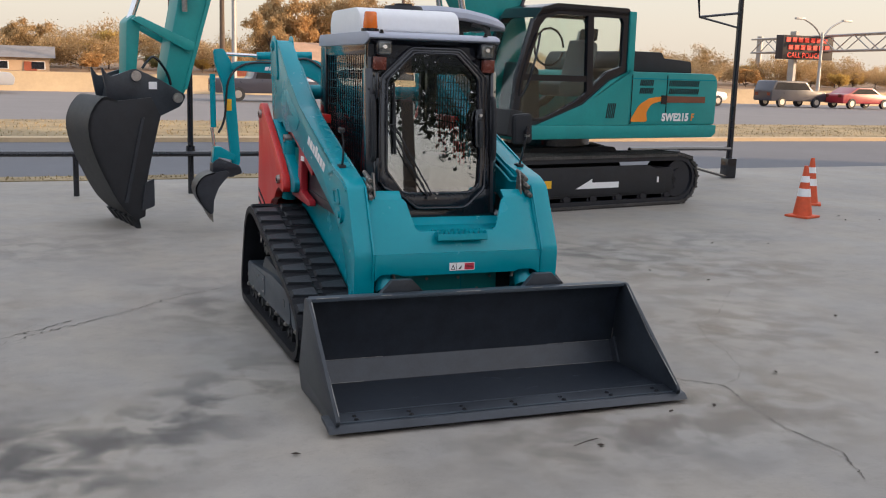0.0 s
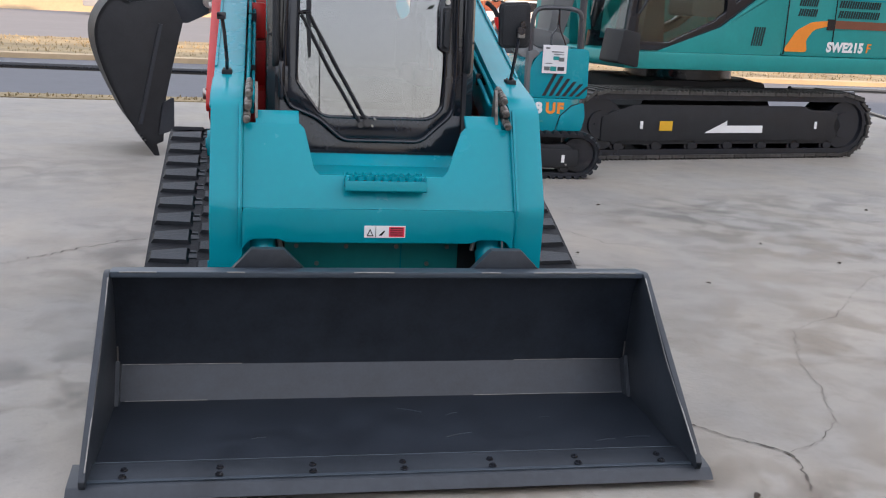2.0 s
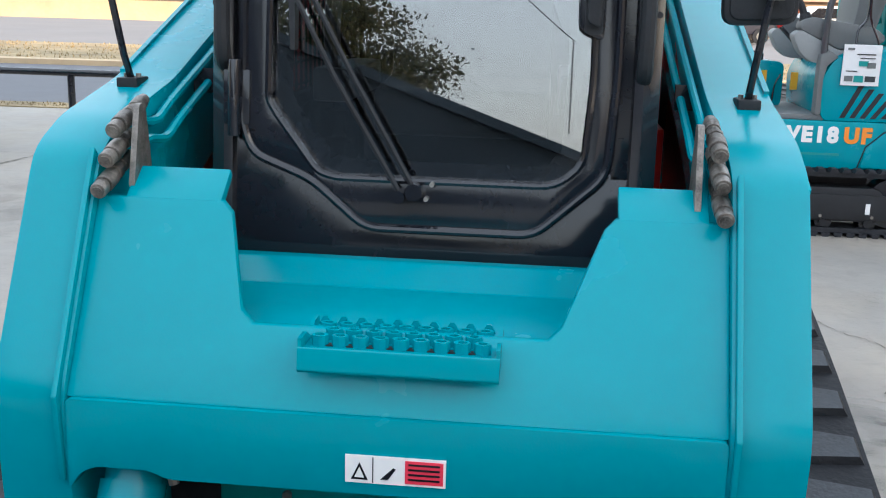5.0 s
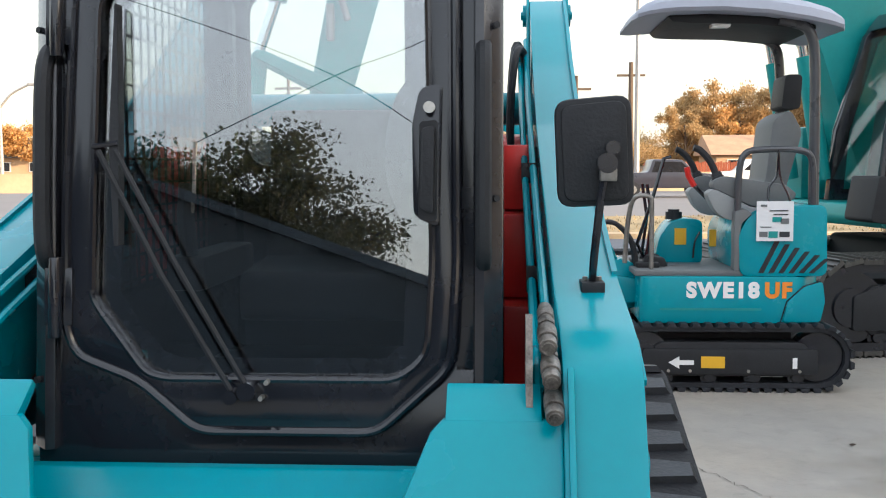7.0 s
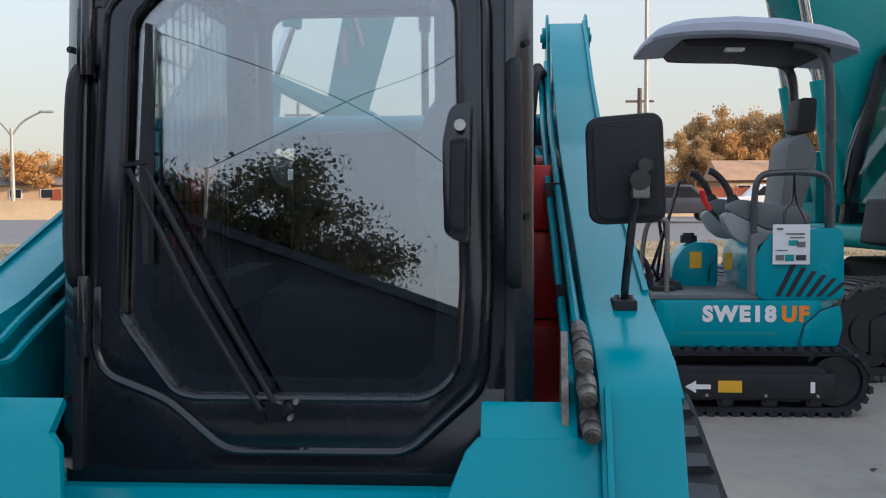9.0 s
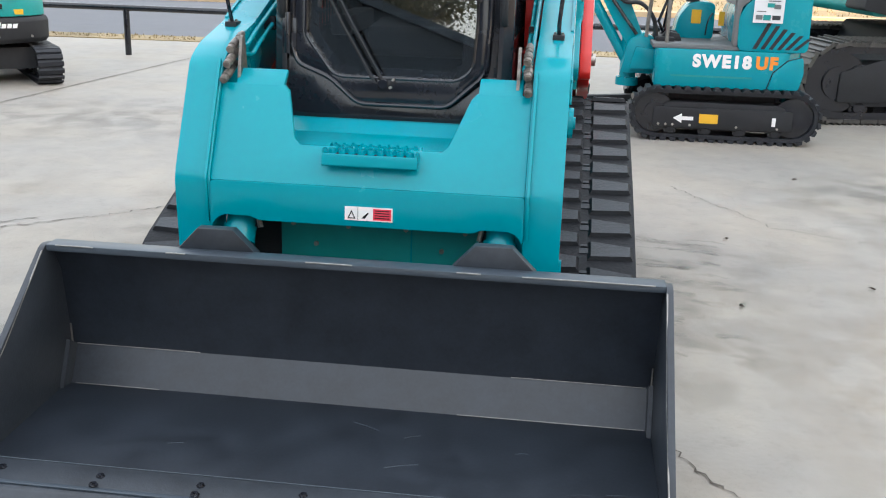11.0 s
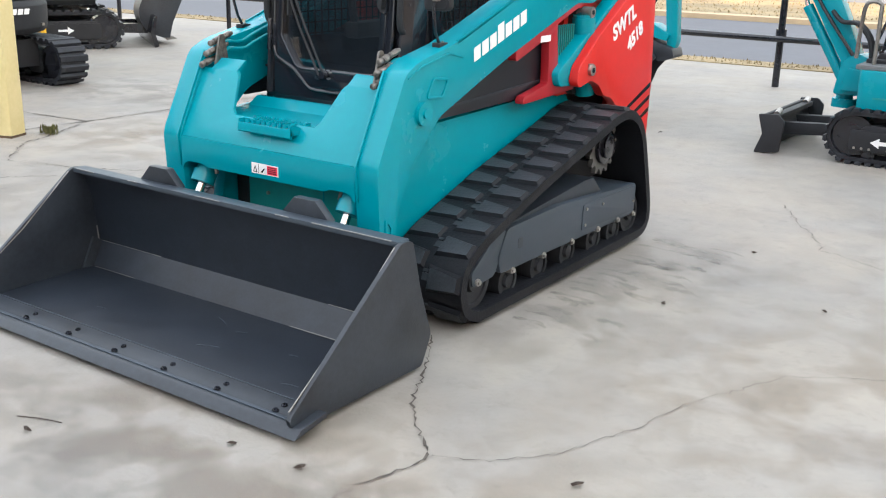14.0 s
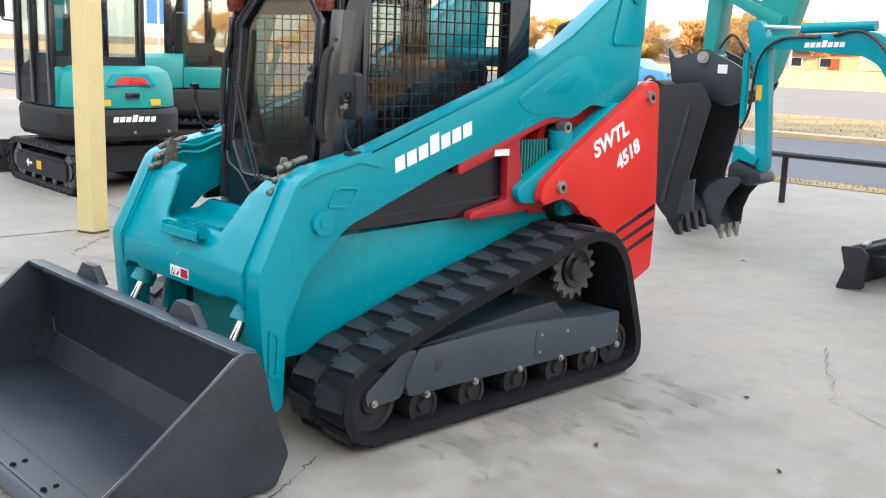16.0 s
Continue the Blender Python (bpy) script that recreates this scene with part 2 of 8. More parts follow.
ROOF_GREY = mat("grey_shingles", (0.2, 0.19, 0.19), 0.9, 0.0, 0.2, 1.5)
GALV = mat("galvanised_steel", (0.36, 0.35, 0.34), 0.5, 0.5, 0.15, 2)
CONE_ORANGE = mat("cone_orange", (0.62, 0.09, 0.03), 0.6, 0.0, 0.15, 12)
CAR_PAINT = {k: mat(k + "_car_paint", c, 0.3, 0.0, 0.05, 2, coat=0.5) for k, c in {
    "white": (0.7, 0.7, 0.7), "silver": (0.35, 0.36, 0.38), "red": (0.3, 0.02, 0.03), "dark": (0.03, 0.03, 0.045), "blue": (0.03, 0.14, 0.42)}.items()}
CRACK = mat("crack_dirt", (0.085, 0.073, 0.062), 0.95, 0.0, 0.4, 20)
JOINT = mat("joint_dirt", (0.13, 0.115, 0.10), 0.95, 0.0, 0.4, 10)
LEAF_LITTER = mat("dead_leaf", (0.04, 0.028, 0.02), 0.9, 0.0, 0.4, 30)
SHED_DARK = mat("dark_metal_shed", (0.024, 0.040, 0.058), 0.6, 0.0, 0.15, 1)


def concrete_mat():
    m = mat("lot_concrete", (0.252, 0.237, 0.218), 0.66, 0.0, 0.06, 0.55, bump=0.25, bump_scale=45, tint=(0.312, 0.290, 0.260))
    nt, n = m.node_tree, m.node_tree.nodes
    b = n["Principled BSDF"]
    src = b.inputs["Base Color"].links[0].from_socket
    nt.links.remove(b.inputs["Roughness"].links[0])
    b.inputs["Roughness"].default_value = 0.66
    tc = n.new("ShaderNodeTexCoord")

    def layer(scale, lo, hi, dark, detail=6, distort=0.6):
        nonlocal src
        t = n.new("ShaderNodeTexNoise")
        t.inputs["Scale"].default_value, t.inputs["Detail"].default_value = scale, detail
        t.inputs["Roughness"].default_value, t.inputs["Distortion"].default_value = 0.6, distort
        nt.links.new(tc.outputs["Object"], t.inputs["Vector"])
        r = n.new("ShaderNodeMapRange")
        r.inputs["From Min"].default_value, r.inputs["From Max"].default_value = lo, hi
        r.inputs["To Min"].default_value, r.inputs["To Max"].default_value = 1.0, dark
        nt.links.new(t.outputs["Fac"], r.inputs["Value"])
        x = n.new("ShaderNodeMix")
        x.data_type, x.blend_type = "RGBA", "MULTIPLY"
        x.inputs["Factor"].default_value = 1.0
        nt.links.new(src, x.inputs["A"])
        nt.links.new(r.outputs["Result"], x.inputs["B"])
        src = x.outputs["Result"]

    hue = n.new("ShaderNodeTexNoise")
    hue.inputs["Scale"].default_value, hue.inputs["Detail"].default_value, hue.inputs["Distortion"].default_value = 1.3, 7, 0.4
    nt.links.new(tc.outputs["Object"], hue.inputs["Vector"])
    hr = n.new("ShaderNodeValToRGB")
    hr.color_ramp.elements[0].position, hr.color_ramp.elements[1].position = 0.38, 0.62
    hr.color_ramp.elements[0].color, hr.color_ramp.elements[1].color = (0.985, 0.985, 0.985, 1), (1.035, 1.0, 0.945, 1)
    nt.links.new(hue.outputs["Fac"], hr.inputs["Fac"])
    hx = n.new("ShaderNodeMix")
    hx.data_type, hx.blend_type = "RGBA", "MULTIPLY"
    hx.inputs["Factor"].default_value = 1.0
    nt.links.new(src, hx.inputs["A"])
    nt.links.new(hr.outputs["Color"], hx.inputs["B"])
    src = hx.outputs["Result"]
    layer(0.33, 0.46, 0.7, 0.93)
    layer(0.9, 0.5, 0.72, 0.95, 12, 0.2)
    layer(5.5, 0.55, 0.75, 0.94, 9, 0.3)
    layer(320.0, 0.6, 0.75, 0.86, 2, 0)
    layer(2.7, 0.55, 0.70, 0.945, 12, 0.3)
    layer(7.0, 0.56, 0.63, 0.935, 12, 0.6)
    layer(28.0, 0.57, 0.66, 0.945, 6, 0.4)
    layer(14.0, 0.6, 0.8, 0.88, 4)
    layer(120.0, 0.62, 0.8, 0.82, 2, 0)
    nt.links.new(src, b.inputs["Base Color"])
    return m


CONCRETE = concrete_mat()


# ---- mesh helpers ----
def box(bm, x0, x1, y0, y1, z0, z1):
    v = [bm.verts.new(p) for p in ((x0, y0, z0), (x1, y0, z0), (x1, y1, z0), (x0, y1, z0), (x0, y0, z1), (x1, y0, z1), (x1, y1, z1), (x0, y1, z1))]
    for f in ((0, 3, 2, 1), (4, 5, 6, 7), (0, 1, 5, 4), (1, 2, 6, 5), (2, 3, 7, 6), (3, 0, 4, 7)):
        bm.faces.new([v[i] for i in f])
    return bm


def at_axis(axis, d, p):
    return (d, p[0], p[1]) if axis == "x" else (p[0], d, p[1]) if axis == "y" else (p[0], p[1], d)


def prism(bm, pts, axis, lo, hi):
    """A polygon of (y, z), (x, z) or (x, y) pairs drawn out along an axis."""
    a = [bm.verts.new(at_axis(axis, lo, p)) for p in pts]
    b = [bm.verts.new(at_axis(axis, hi, p)) for p in pts]
    k = len(pts)
    bm.faces.new(a[::-1])
    bm.faces.new(b)
    for i in range(k):
        bm.faces.new((a[i], a[(i + 1) % k], b[(i + 1) % k], b[i]))
    return bm


def ring(bm, outer, inner, axis, lo, hi):
    """A frame between two closed outlines with equal counts of points."""
    k = len(outer)
    q = [[bm.verts.new(at_axis(axis, d, p)) for p in o] for d in (lo, hi) for o in (outer, inner)]
    for i in range(k):
        j = (i + 1) % k
        for a, b in ((0, 1), (1, 3), (3, 2), (2, 0)):
            bm.faces.new((q[a][i], q[a][j], q[b][j], q[b][i]))
    return bm


def cyl(bm, p0, p1, r, r2=None, seg=14):
    p0, p1 = Vector(p0), Vector(p1)
    d = p1 - p0
    m = Matrix.Translation((p0 + p1) / 2) @ d.to_track_quat("Z", "Y").to_matrix().to_4x4()
    bmesh.ops.create_cone(bm, cap_ends=True, segments=seg, radius1=r, radius2=r if r2 is None else r2, depth=d.length, matrix=m)
    return bm


def tube(bm, pts, r, seg=8):
    """A round bar along a line of points, with corners closed."""
    pts = [Vector(p) for p in pts]
    rows, n = [], None
    for i, p in enumerate(pts):
        d = (pts[min(i + 1, len(pts) - 1)] - pts[max(i - 1, 0)]).normalized()
        if n is None:
            n = d.orthogonal().normalized()
        n = (n - d * n.dot(d)).normalized()
        q = d.cross(n)
        rows.append([bm.verts.new(p + n * (r * math.cos(a)) + q * (r * math.sin(a))) for a in [2 * math.pi * k / seg for k in range(seg)]])
    for a, b in zip(rows, rows[1:]):
        for k in range(seg):
            bm.faces.new((a[k], a[(k + 1) % seg], b[(k + 1) % seg], b[k]))
    bm.faces.new(rows[0][::-1])
    bm.faces.new(rows[-1])
    return bm


def curve_pts(pts, n=5):
    """Points of a smooth line through the given ones."""
    pts = [Vector(p) for p in pts]
    out = []
    for i in range(len(pts) - 1):
        a, b, c, d = pts[max(i - 1, 0)], pts[i], pts[i + 1], pts[min(i + 2, len(pts) - 1)]
        for k in range(n):
            t = k / n
            out.append(0.5 * (2 * b + (c - a) * t + (2 * a - 5 * b + 4 * c - d) * t * t + (3 * b - a - 3 * c + d) * t ** 3))
    return out + [pts[-1]]


def rounded(pts, r, n=4):
    """The outline with its corners rounded."""
    out, k = [], len(pts)
    for i in range(k):
        p, a, b = Vector(pts[i]), Vector(pts[i - 1]), Vector(pts[(i + 1) % k])
        u, v = a - p, b - p
        s = min(r, u.length * 0.45, v.length * 0.45)
        c0, c1 = p + u.normalized() * s, p + v.normalized() * s
        for j in range(n + 1):
            t = j / n
            out.append(tuple((1 - t) ** 2 * c0 + 2 * t * (1 - t) * p + t * t * c1))
    return out


def finish(me, material, bevel=0.0, ob=None):
    if material:
        me.materials.append(material)
    for p in me.polygons:
        p.use_smooth = True
    me.set_sharp_from_angle(angle=radians(32))


def part(name, bm, material, parent=None, label="", bevel=0.0, kind=""):
    """Links a bmesh as one mesh object under a thing or under a part."""
    bmesh.ops.recalc_face_normals(bm, faces=bm.faces)
    if bevel:
        sharp = [e for e in bm.edges if len(e.link_faces) == 2 and e.calc_face_angle(0) > 0.5]
        bmesh.ops.bevel(bm, geom=sharp, offset=bevel, segments=2, affect="EDGES", profile=0.6, clamp_overlap=True)
    me = bpy.data.meshes.new(name)
    bm.to_mesh(me)
    bm.free()
    finish(me, material)
    ob = new(name, me)
    ob.parent = parent
    return tagged(ob, label, kind=kind)


def piece(name, me, parent, m=Matrix()):
    ob = new(name, me)
    ob.parent = parent
    ob.matrix_basis = m
    return ob


def mesh_of(name, bm, material):
    bmesh.ops.recalc_face_normals(bm, faces=bm.faces)
    me = bpy.data.meshes.new(name)
    bm.to_mesh(me)
    bm.free()
    finish(me, material)
    return me


def thing(name, label, category, m=Matrix(), group="", kind=""):
    ob = new(name)
    ob.empty_display_size = 0.2
    ob.matrix_basis = m
    return tagged(ob, label, category, group, kind)


def bm_new():
    return bmesh.new()


def lettering(name, text, size, m, material, parent, shear=0.0, bold=0.0, gap=1.0):
    c = bpy.data.curves.new(name, "FONT")
    c.body, c.size, c.extrude, c.shear, c.offset = text, size, 0.0012, shear, bold
    c.space_character = gap
    tmp = new("tmp_letters", c)
    dg = bpy.context.evaluated_depsgraph_get()
    me = bpy.data.meshes.new_from_object(tmp.evaluated_get(dg))
    bpy.data.objects.remove(tmp)
    bpy.data.curves.remove(c)
    me.name = name
    me.materials.clear()
    me.materials.append(material)
    return piece(name, me, parent, m)


SIDE_R = Matrix(((0, 0, 1), (1, 0, 0), (0, 1, 0))).to_4x4()  # letters on a face that looks along +x
FACE_F = Matrix(((1, 0, 0), (0, 0, -1), (0, 1, 0))).to_4x4()  # letters on a face that looks along -y


def bars_mark(name, m, width, height, count, material, parent, slant=0.25):
    """A brand mark as plain leaning blocks."""
    ob = new(name)
    ob.parent = parent
    ob.empty_display_size = 0.05
    w = width / count
    for i in range(count):
        x = i * w
        top = height * (1.35 if i == count // 2 else 1.0)
        part("block", prism(bm_new(), [(x, 0), (x + w * 0.8, 0), (x + w * 0.8 + slant * top, top), (x + slant * top, top)], "z", 0, 0.0015), material, ob)
    ob.matrix_basis = m
    return ob


# ---- ground and roads ----
def sheet(name, pts, z0, z1, material, label="", category=""):
    ob = part(name, prism(bm_new(), pts, "z", z0, z1), material, None, kind="structure")
    return tagged(ob, label, category)


def lean(x, y):
    """Rows of road and verge run a little askew to the lot."""
    return (x, y + 0.06 * x)


sheet("ground", [(-900, -900), (900, -900), (900, 1500), (-900, 1500)], -0.4, -0.16, BANK, "bare brown earth reaching the horizon", "ground")
sheet("pavement", [(-60, -40), (60, -40), lean(60, 9.6), lean(-60, 9.6)], -0.3, 0.0, CONCRETE, "stained pale concrete lot with hairline cracks", "pavement")
sheet("road_frontage", [lean(-250, 9.75), lean(250, 9.75), lean(250, 17.2), lean(-250, 17.2)], -0.3, -0.04, ASPHALT, "grey asphalt frontage road", "road")
sheet("kerb_strip", [lean(-60, 9.2), lean(4, 9.2), lean(4, 9.75), lean(-60, 9.75)], -0.2, 0.012, DRYGRASS, "strip of dry grass along the lot", "verge")
sheet("kerb", [lean(-250, 17.2), lean(250, 17.2), lean(250, 17.7), lean(-250, 17.7)], -0.3, 0.06, BARRIER, "pale concrete kerb", "kerb")
sheet("verge", [lean(-250, 17.7), lean(250, 17.7), lean(250, 25), lean(-250, 25)], -0.3, 0.03, DRYGRASS, "dry yellow grass verge", "verge")
sheet("road_highway", [lean(-300, 25), lean(300, 25), lean(300, 55), lean(-300, 55)], -0.3, -0.02, ASPHALT_FAR, "pale grey highway surface", "road")
bar = bm_new()
prism(bar, [(54.6, -0.1), (55.4, -0.1), (55.1, 0.5), (55.05, 1.05), (54.95, 1.05), (54.9, 0.5)], "x", -300, 300)
for v in bar.verts:
    v.co.y += 0.06 * v.co.x
tagged(part("barrier", bar, BARRIER, None, kind="structure"), "tan concrete traffic barrier along the highway", "barrier")
bnk = bm_new()
prism(bnk, [(56, -0.2), (68, 0.9), (130, 2.2), (130, -0.3)], "x", -400, 400)
for v in bnk.verts:
    v.co.y += 0.06 * v.co.x
tagged(part("bank", bnk, BANK, None, kind="structure"), "sloping bank of brown earth and dry weeds", "bank")


# grass blades on the verges, one sheet of stuff
def grass(name, n, x0, x1, y0, y1, h, material, label):
    rnd = random.Random(7)
    vs, fs = [], []
    for _ in range(n):
        x, y = rnd.uniform(x0, x1), rnd.uniform(y0, y1)
        y += 0.06 * x
        hh, a = h * rnd.uniform(0.5, 1.3), rnd.uniform(0, 6.28)
        w = hh * 0.35
        dx, dy = math.cos(a) * w, math.sin(a) * w
        k = len(vs)
        vs += [(x - dx, y - dy, 0), (x + dx, y + dy, 0), (x + dx * 0.4 + rnd.uniform(-w, w), y + dy, hh)]
        fs.append((k, k + 1, k + 2))
    me = bpy.data.meshes.new(name)
    me.from_pydata(vs, [], fs)
    me.materials.append(material)
    return tagged(new(name, me), label, "grass", kind="stuff")


grass("dry_grass", 26000, -45, 65, 17.8, 24.9, 0.07, DRYGRASS, "tufts of dry yellow grass on the verge")
grass("kerb_grass", 3200, -22, 3.5, 9.25, 9.7, 0.04, DRYGRASS, "short dry grass at the lot's edge")


# cracks and joints
def ribbon(name, pts, w, material, label, seed, jag=0.02):
    rnd = random.Random(seed)
    line = []
    for (x0, y0), (x1, y1) in zip(pts, pts[1:]):
        k = max(2, int(math.hypot(x1 - x0, y1 - y0) / 0.022))
        for i in range(k):
            t = i / k
            line.append((x0 + (x1 - x0) * t + rnd.uniform(-jag, jag), y0 + (y1 - y0) * t + rnd.uniform(-jag, jag)))
    line.append(pts[-1])
    bm = bm_new()
    last = None
    for i, (x, y) in enumerate(line):
        a, b = line[max(i - 1, 0)], line[min(i + 1, len(line) - 1)]
        d = Vector((b[0] - a[0], b[1] - a[1])).normalized()
        s = w * rnd.choice((0.15, 0.4, 0.7, 1.0, 1.3)) * (0.4 if i in (0, len(line) - 1) else 1)
        p = [bm.verts.new((x - d.y * s, y + d.x * s, 0.004)), bm.verts.new((x + d.y * s, y - d.x * s, 0.004))]
        if last:
            bm.faces.new((last[0], last[1], p[1], p[0]))
        last = p
    return tagged(part(name, bm, material, None, kind="structure"), label, "crack")


CR = "jagged hairline crack in the concrete"
ribbon("crack", [(0.79, -1.03), (0.97, -1.32), (1.06, -1.53), (1.19, -1.69), (1.36, -1.85), (1.35, -1.97), (1.30, -2.12), (1.24, -2.56), (1.28, -2.9), (1.14, -3.2)], 0.0042, CRACK, CR, 1, 0.010)
ribbon("crack", [(1.36, -1.85), (1.53, -1.77), (1.68, -1.61), (1.82, -1.25), (1.86, -1.05), (2.1, -0.52), (2.45, -0.31), (2.7, -0.02), (3.08, 0.4), (4.2, 0.9)], 0.0016, CRACK, CR, 2, 0.011)
ribbon("crack", [(1.29, 2.1), (1.48, 1.71), (1.69, 1.4), (1.74, 1.26), (2.05, 1.12), (2.64, 0.9)], 0.0022, CRACK, CR, 3)
ribbon("crack", [(-3.44, -0.99), (-2.54, -0.02), (-2.22, 0.33), (-1.76, 0.69), (-1.31, 1.15), (-0.98, 1.34)], 0.004, CRACK, CR, 4)
ribbon("joint", [(-4.45, -3.5), (-4.35, 0.27), (-4.28, 1.16), (-4.2, 2.31), (-4.13, 3.88), (-3.71, 7.84)], 0.012, JOINT, "dirt-filled joint between concrete slabs", 5, 0.004)
ribbon("joint", [(-8.73, 1.17), (-4.99, 1.0), (-4.27, 1.08)], 0.012, JOINT, "dirt-filled joint between concrete slabs", 6, 0.004)
ribbon("joint", [(-4.27, 1.08), (-4.03, 0.6), (-3.85, 0.17), (-3.39, -0.23)], 0.006, CRACK, CR, 7)
ribbon("crack", [(-3.32, -0.18), (-2.81, -0.02), (-2.56, 0.12), (-2.07, 0.57)], 0.004, CRACK, CR, 8)
def smudge_mat(name, most):
    m = mat(name, (0.16, 0.15, 0.145), 0.8, 0.0, 0.2, 6)
    nt, n = m.node_tree, m.node_tree.nodes
    tc, t, r, tr, mx = (n.new("ShaderNode" + k) for k in ("TexCoord", "TexNoise", "MapRange", "BsdfTransparent", "MixShader"))
    t.inputs["Scale"].default_value, t.inputs["Detail"].default_value = 6, 8
    r.inputs["From Min"].default_value, r.inputs["From Max"].default_value = 0.36, 0.66
    r.inputs["To Max"].default_value = most
    nt.links.new(tc.outputs["Object"], t.inputs["Vector"])
    nt.links.new(t.outputs["Fac"], r.inputs["Value"])
    nt.links.new(r.outputs["Result"], mx.inputs[0])
    nt.links.new(tr.outputs[0], mx.inputs[1])
    nt.links.new(n["Principled BSDF"].outputs[0], mx.inputs[2])
    nt.links.new(mx.outputs[0], n["Material Output"].inputs["Surface"])
    return m


def stain_mat(name, colour, most):
    """Worn-in dirt that fades out towards the rim of its patch."""
    m = mat(name, colour, 0.75, 0.0, 0.2, 3)
    nt, n = m.node_tree, m.node_tree.nodes
    tc, g, t, mp, mul, tr, mx = (n.new("ShaderNode" + k) for k in ("TexCoord", "TexGradient", "TexNoise", "MapRange", "Math", "BsdfTransparent", "MixShader"))
    g.gradient_type = "SPHERICAL"
    t.inputs["Scale"].default_value, t.inputs["Detail"].default_value, t.inputs["Distortion"].default_value = 3.6, 12, 0.3
    mp.inputs["From Min"].default_value, mp.inputs["From Max"].default_value, mp.inputs["To Max"].default_value = 0.42, 0.60, most
    mul.operation = "MULTIPLY"
    nt.links.new(tc.outputs["Object"], g.inputs["Vector"])
    geo = n.new("ShaderNodeNewGeometry")
    nt.links.new(geo.outputs["Position"], t.inputs["Vector"])
    nt.links.new(t.outputs["Fac"], mp.inputs["Value"])
    nt.links.new(mp.outputs["Result"], mul.inputs[0])
    nt.links.new(g.outputs["Fac"], mul.inputs[1])
    nt.links.new(mul.outputs[0], mx.inputs[0])
    nt.links.new(tr.outputs[0], mx.inputs[1])
    nt.links.new(n["Principled BSDF"].outputs[0], mx.inputs[2])
    nt.links.new(mx.outputs[0], n["Material Output"].inputs["Surface"])
    return m


STAIN = stain_mat("dark_worn_dirt", (0.085, 0.083, 0.086), 0.27)
SOAKED = stain_mat("oily_worn_dirt", (0.070, 0.072, 0.078), 0.5)
RUSTY = stain_mat("tan_worn_dirt", (0.24, 0.18, 0.12), 0.3)
for i, (x, y, rx, ry, turn, material) in enumerate([(-1.1, -0.95, 0.4, 0.6, -35, STAIN), (-1.62, -1.6, 0.42, 0.85, -42, SOAKED), (-2.5, -2.1, 0.9, 0.7, 10, SOAKED), (-1.2, 0.9, 0.5, 1.3, 0, STAIN), (-2.75, -1.4, 0.7, 1.1, 20, STAIN),
                                                   (1.25, 0.45, 0.42, 0.6, -20, STAIN), (1.1, -0.5, 0.35, 0.6, 0, STAIN), (2.6, 1.9, 0.9, 0.7, 30, STAIN), (0.4, -2.55, 1.1, 0.5, 5, STAIN), (3.8, 2.6, 1.6, 0.7, 10, STAIN), (-3.0, 3.4, 1.8, 0.9, 10, STAIN), (-5.2, 2.4, 1.4, 0.8, 0, STAIN),
                                                   (0.5, -2.2, 0.8, 0.4, 10, RUSTY), (2.3, -0.7, 1.0, 0.9, 40, RUSTY), (1.5, -2.2, 0.7, 0.6, 0, RUSTY), (3.4, 1.0, 1.4, 0.8, 15, RUSTY), (-3.4, 0.9, 1.1, 0.9, 0, RUSTY)]):
    bm = bm_new()
    bm.faces.new([bm.verts.new((math.cos(a), math.sin(a), 0)) for a in [k * math.pi / 10 for k in range(20)]])
    ob = part("stain", bm, material, None, kind="structure")
    ob.matrix_basis = Matrix.Translation((x, y, 0.0006 + i * 0.0002)) @ Matrix.Rotation(radians(turn), 4, "Z") @ Matrix.Diagonal((rx * 1.3, ry * 1.3, 0.05, 1))
    tagged(ob, "dirt stain worn into the concrete", "stain")

SMUDGE, FAINT = smudge_mat("tyre_smudge", 0.30), smudge_mat("faint_tyre_smudge", 0.24)
srnd = random.Random(9)
SCUFFS = [(0.94, 0.86, 1.32, 0.80), (1.10, 0.72, 1.42, 0.66), (1.18, 0.54, 1.40, 0.50), (1.02, 0.42, 1.28, 0.40), (1.10, 0.26, 1.36, 0.20), (1.04, 0.06, 1.24, 0.03), (1.20, -0.06, 1.38, -0.12), (0.98, -0.30, 1.16, -0.33)]
for i, (x0, y0, x1, y1) in enumerate(SCUFFS):
    for k in range(3):
        d = k * 0.014 + srnd.uniform(-0.004, 0.004)
        ribbon("tyre_mark", [(x0 + srnd.uniform(-0.02, 0.03), y0 + d), ((x0 + x1) / 2, (y0 + y1) / 2 + d + 0.006), (x1 + srnd.uniform(-0.05, 0.0), y1 + d)], srnd.uniform(0.008, 0.018), SMUDGE, "grey rubber scuff left by a track", 40 + i * 3 + k, 0.005)
for i in range(17):
    y = -0.62 + 0.095 * i + srnd.uniform(-0.015, 0.015)
    for x0, r in ((srnd.uniform(0.90, 0.97), srnd.uniform(0.16, 0.30)), (srnd.uniform(1.16, 1.26), srnd.uniform(0.12, 0.26))):
        if srnd.random() < 0.82:
            ribbon("tyre_mark", [(x0, y), (x0 + r * 0.4, y + 0.012), (x0 + r * 0.75, y + 0.004), (x0 + r, y - 0.03)], srnd.uniform(0.012, 0.022), FAINT, "faint lug print left by a track", 200 + i, 0.003)
lrnd = random.Random(5)
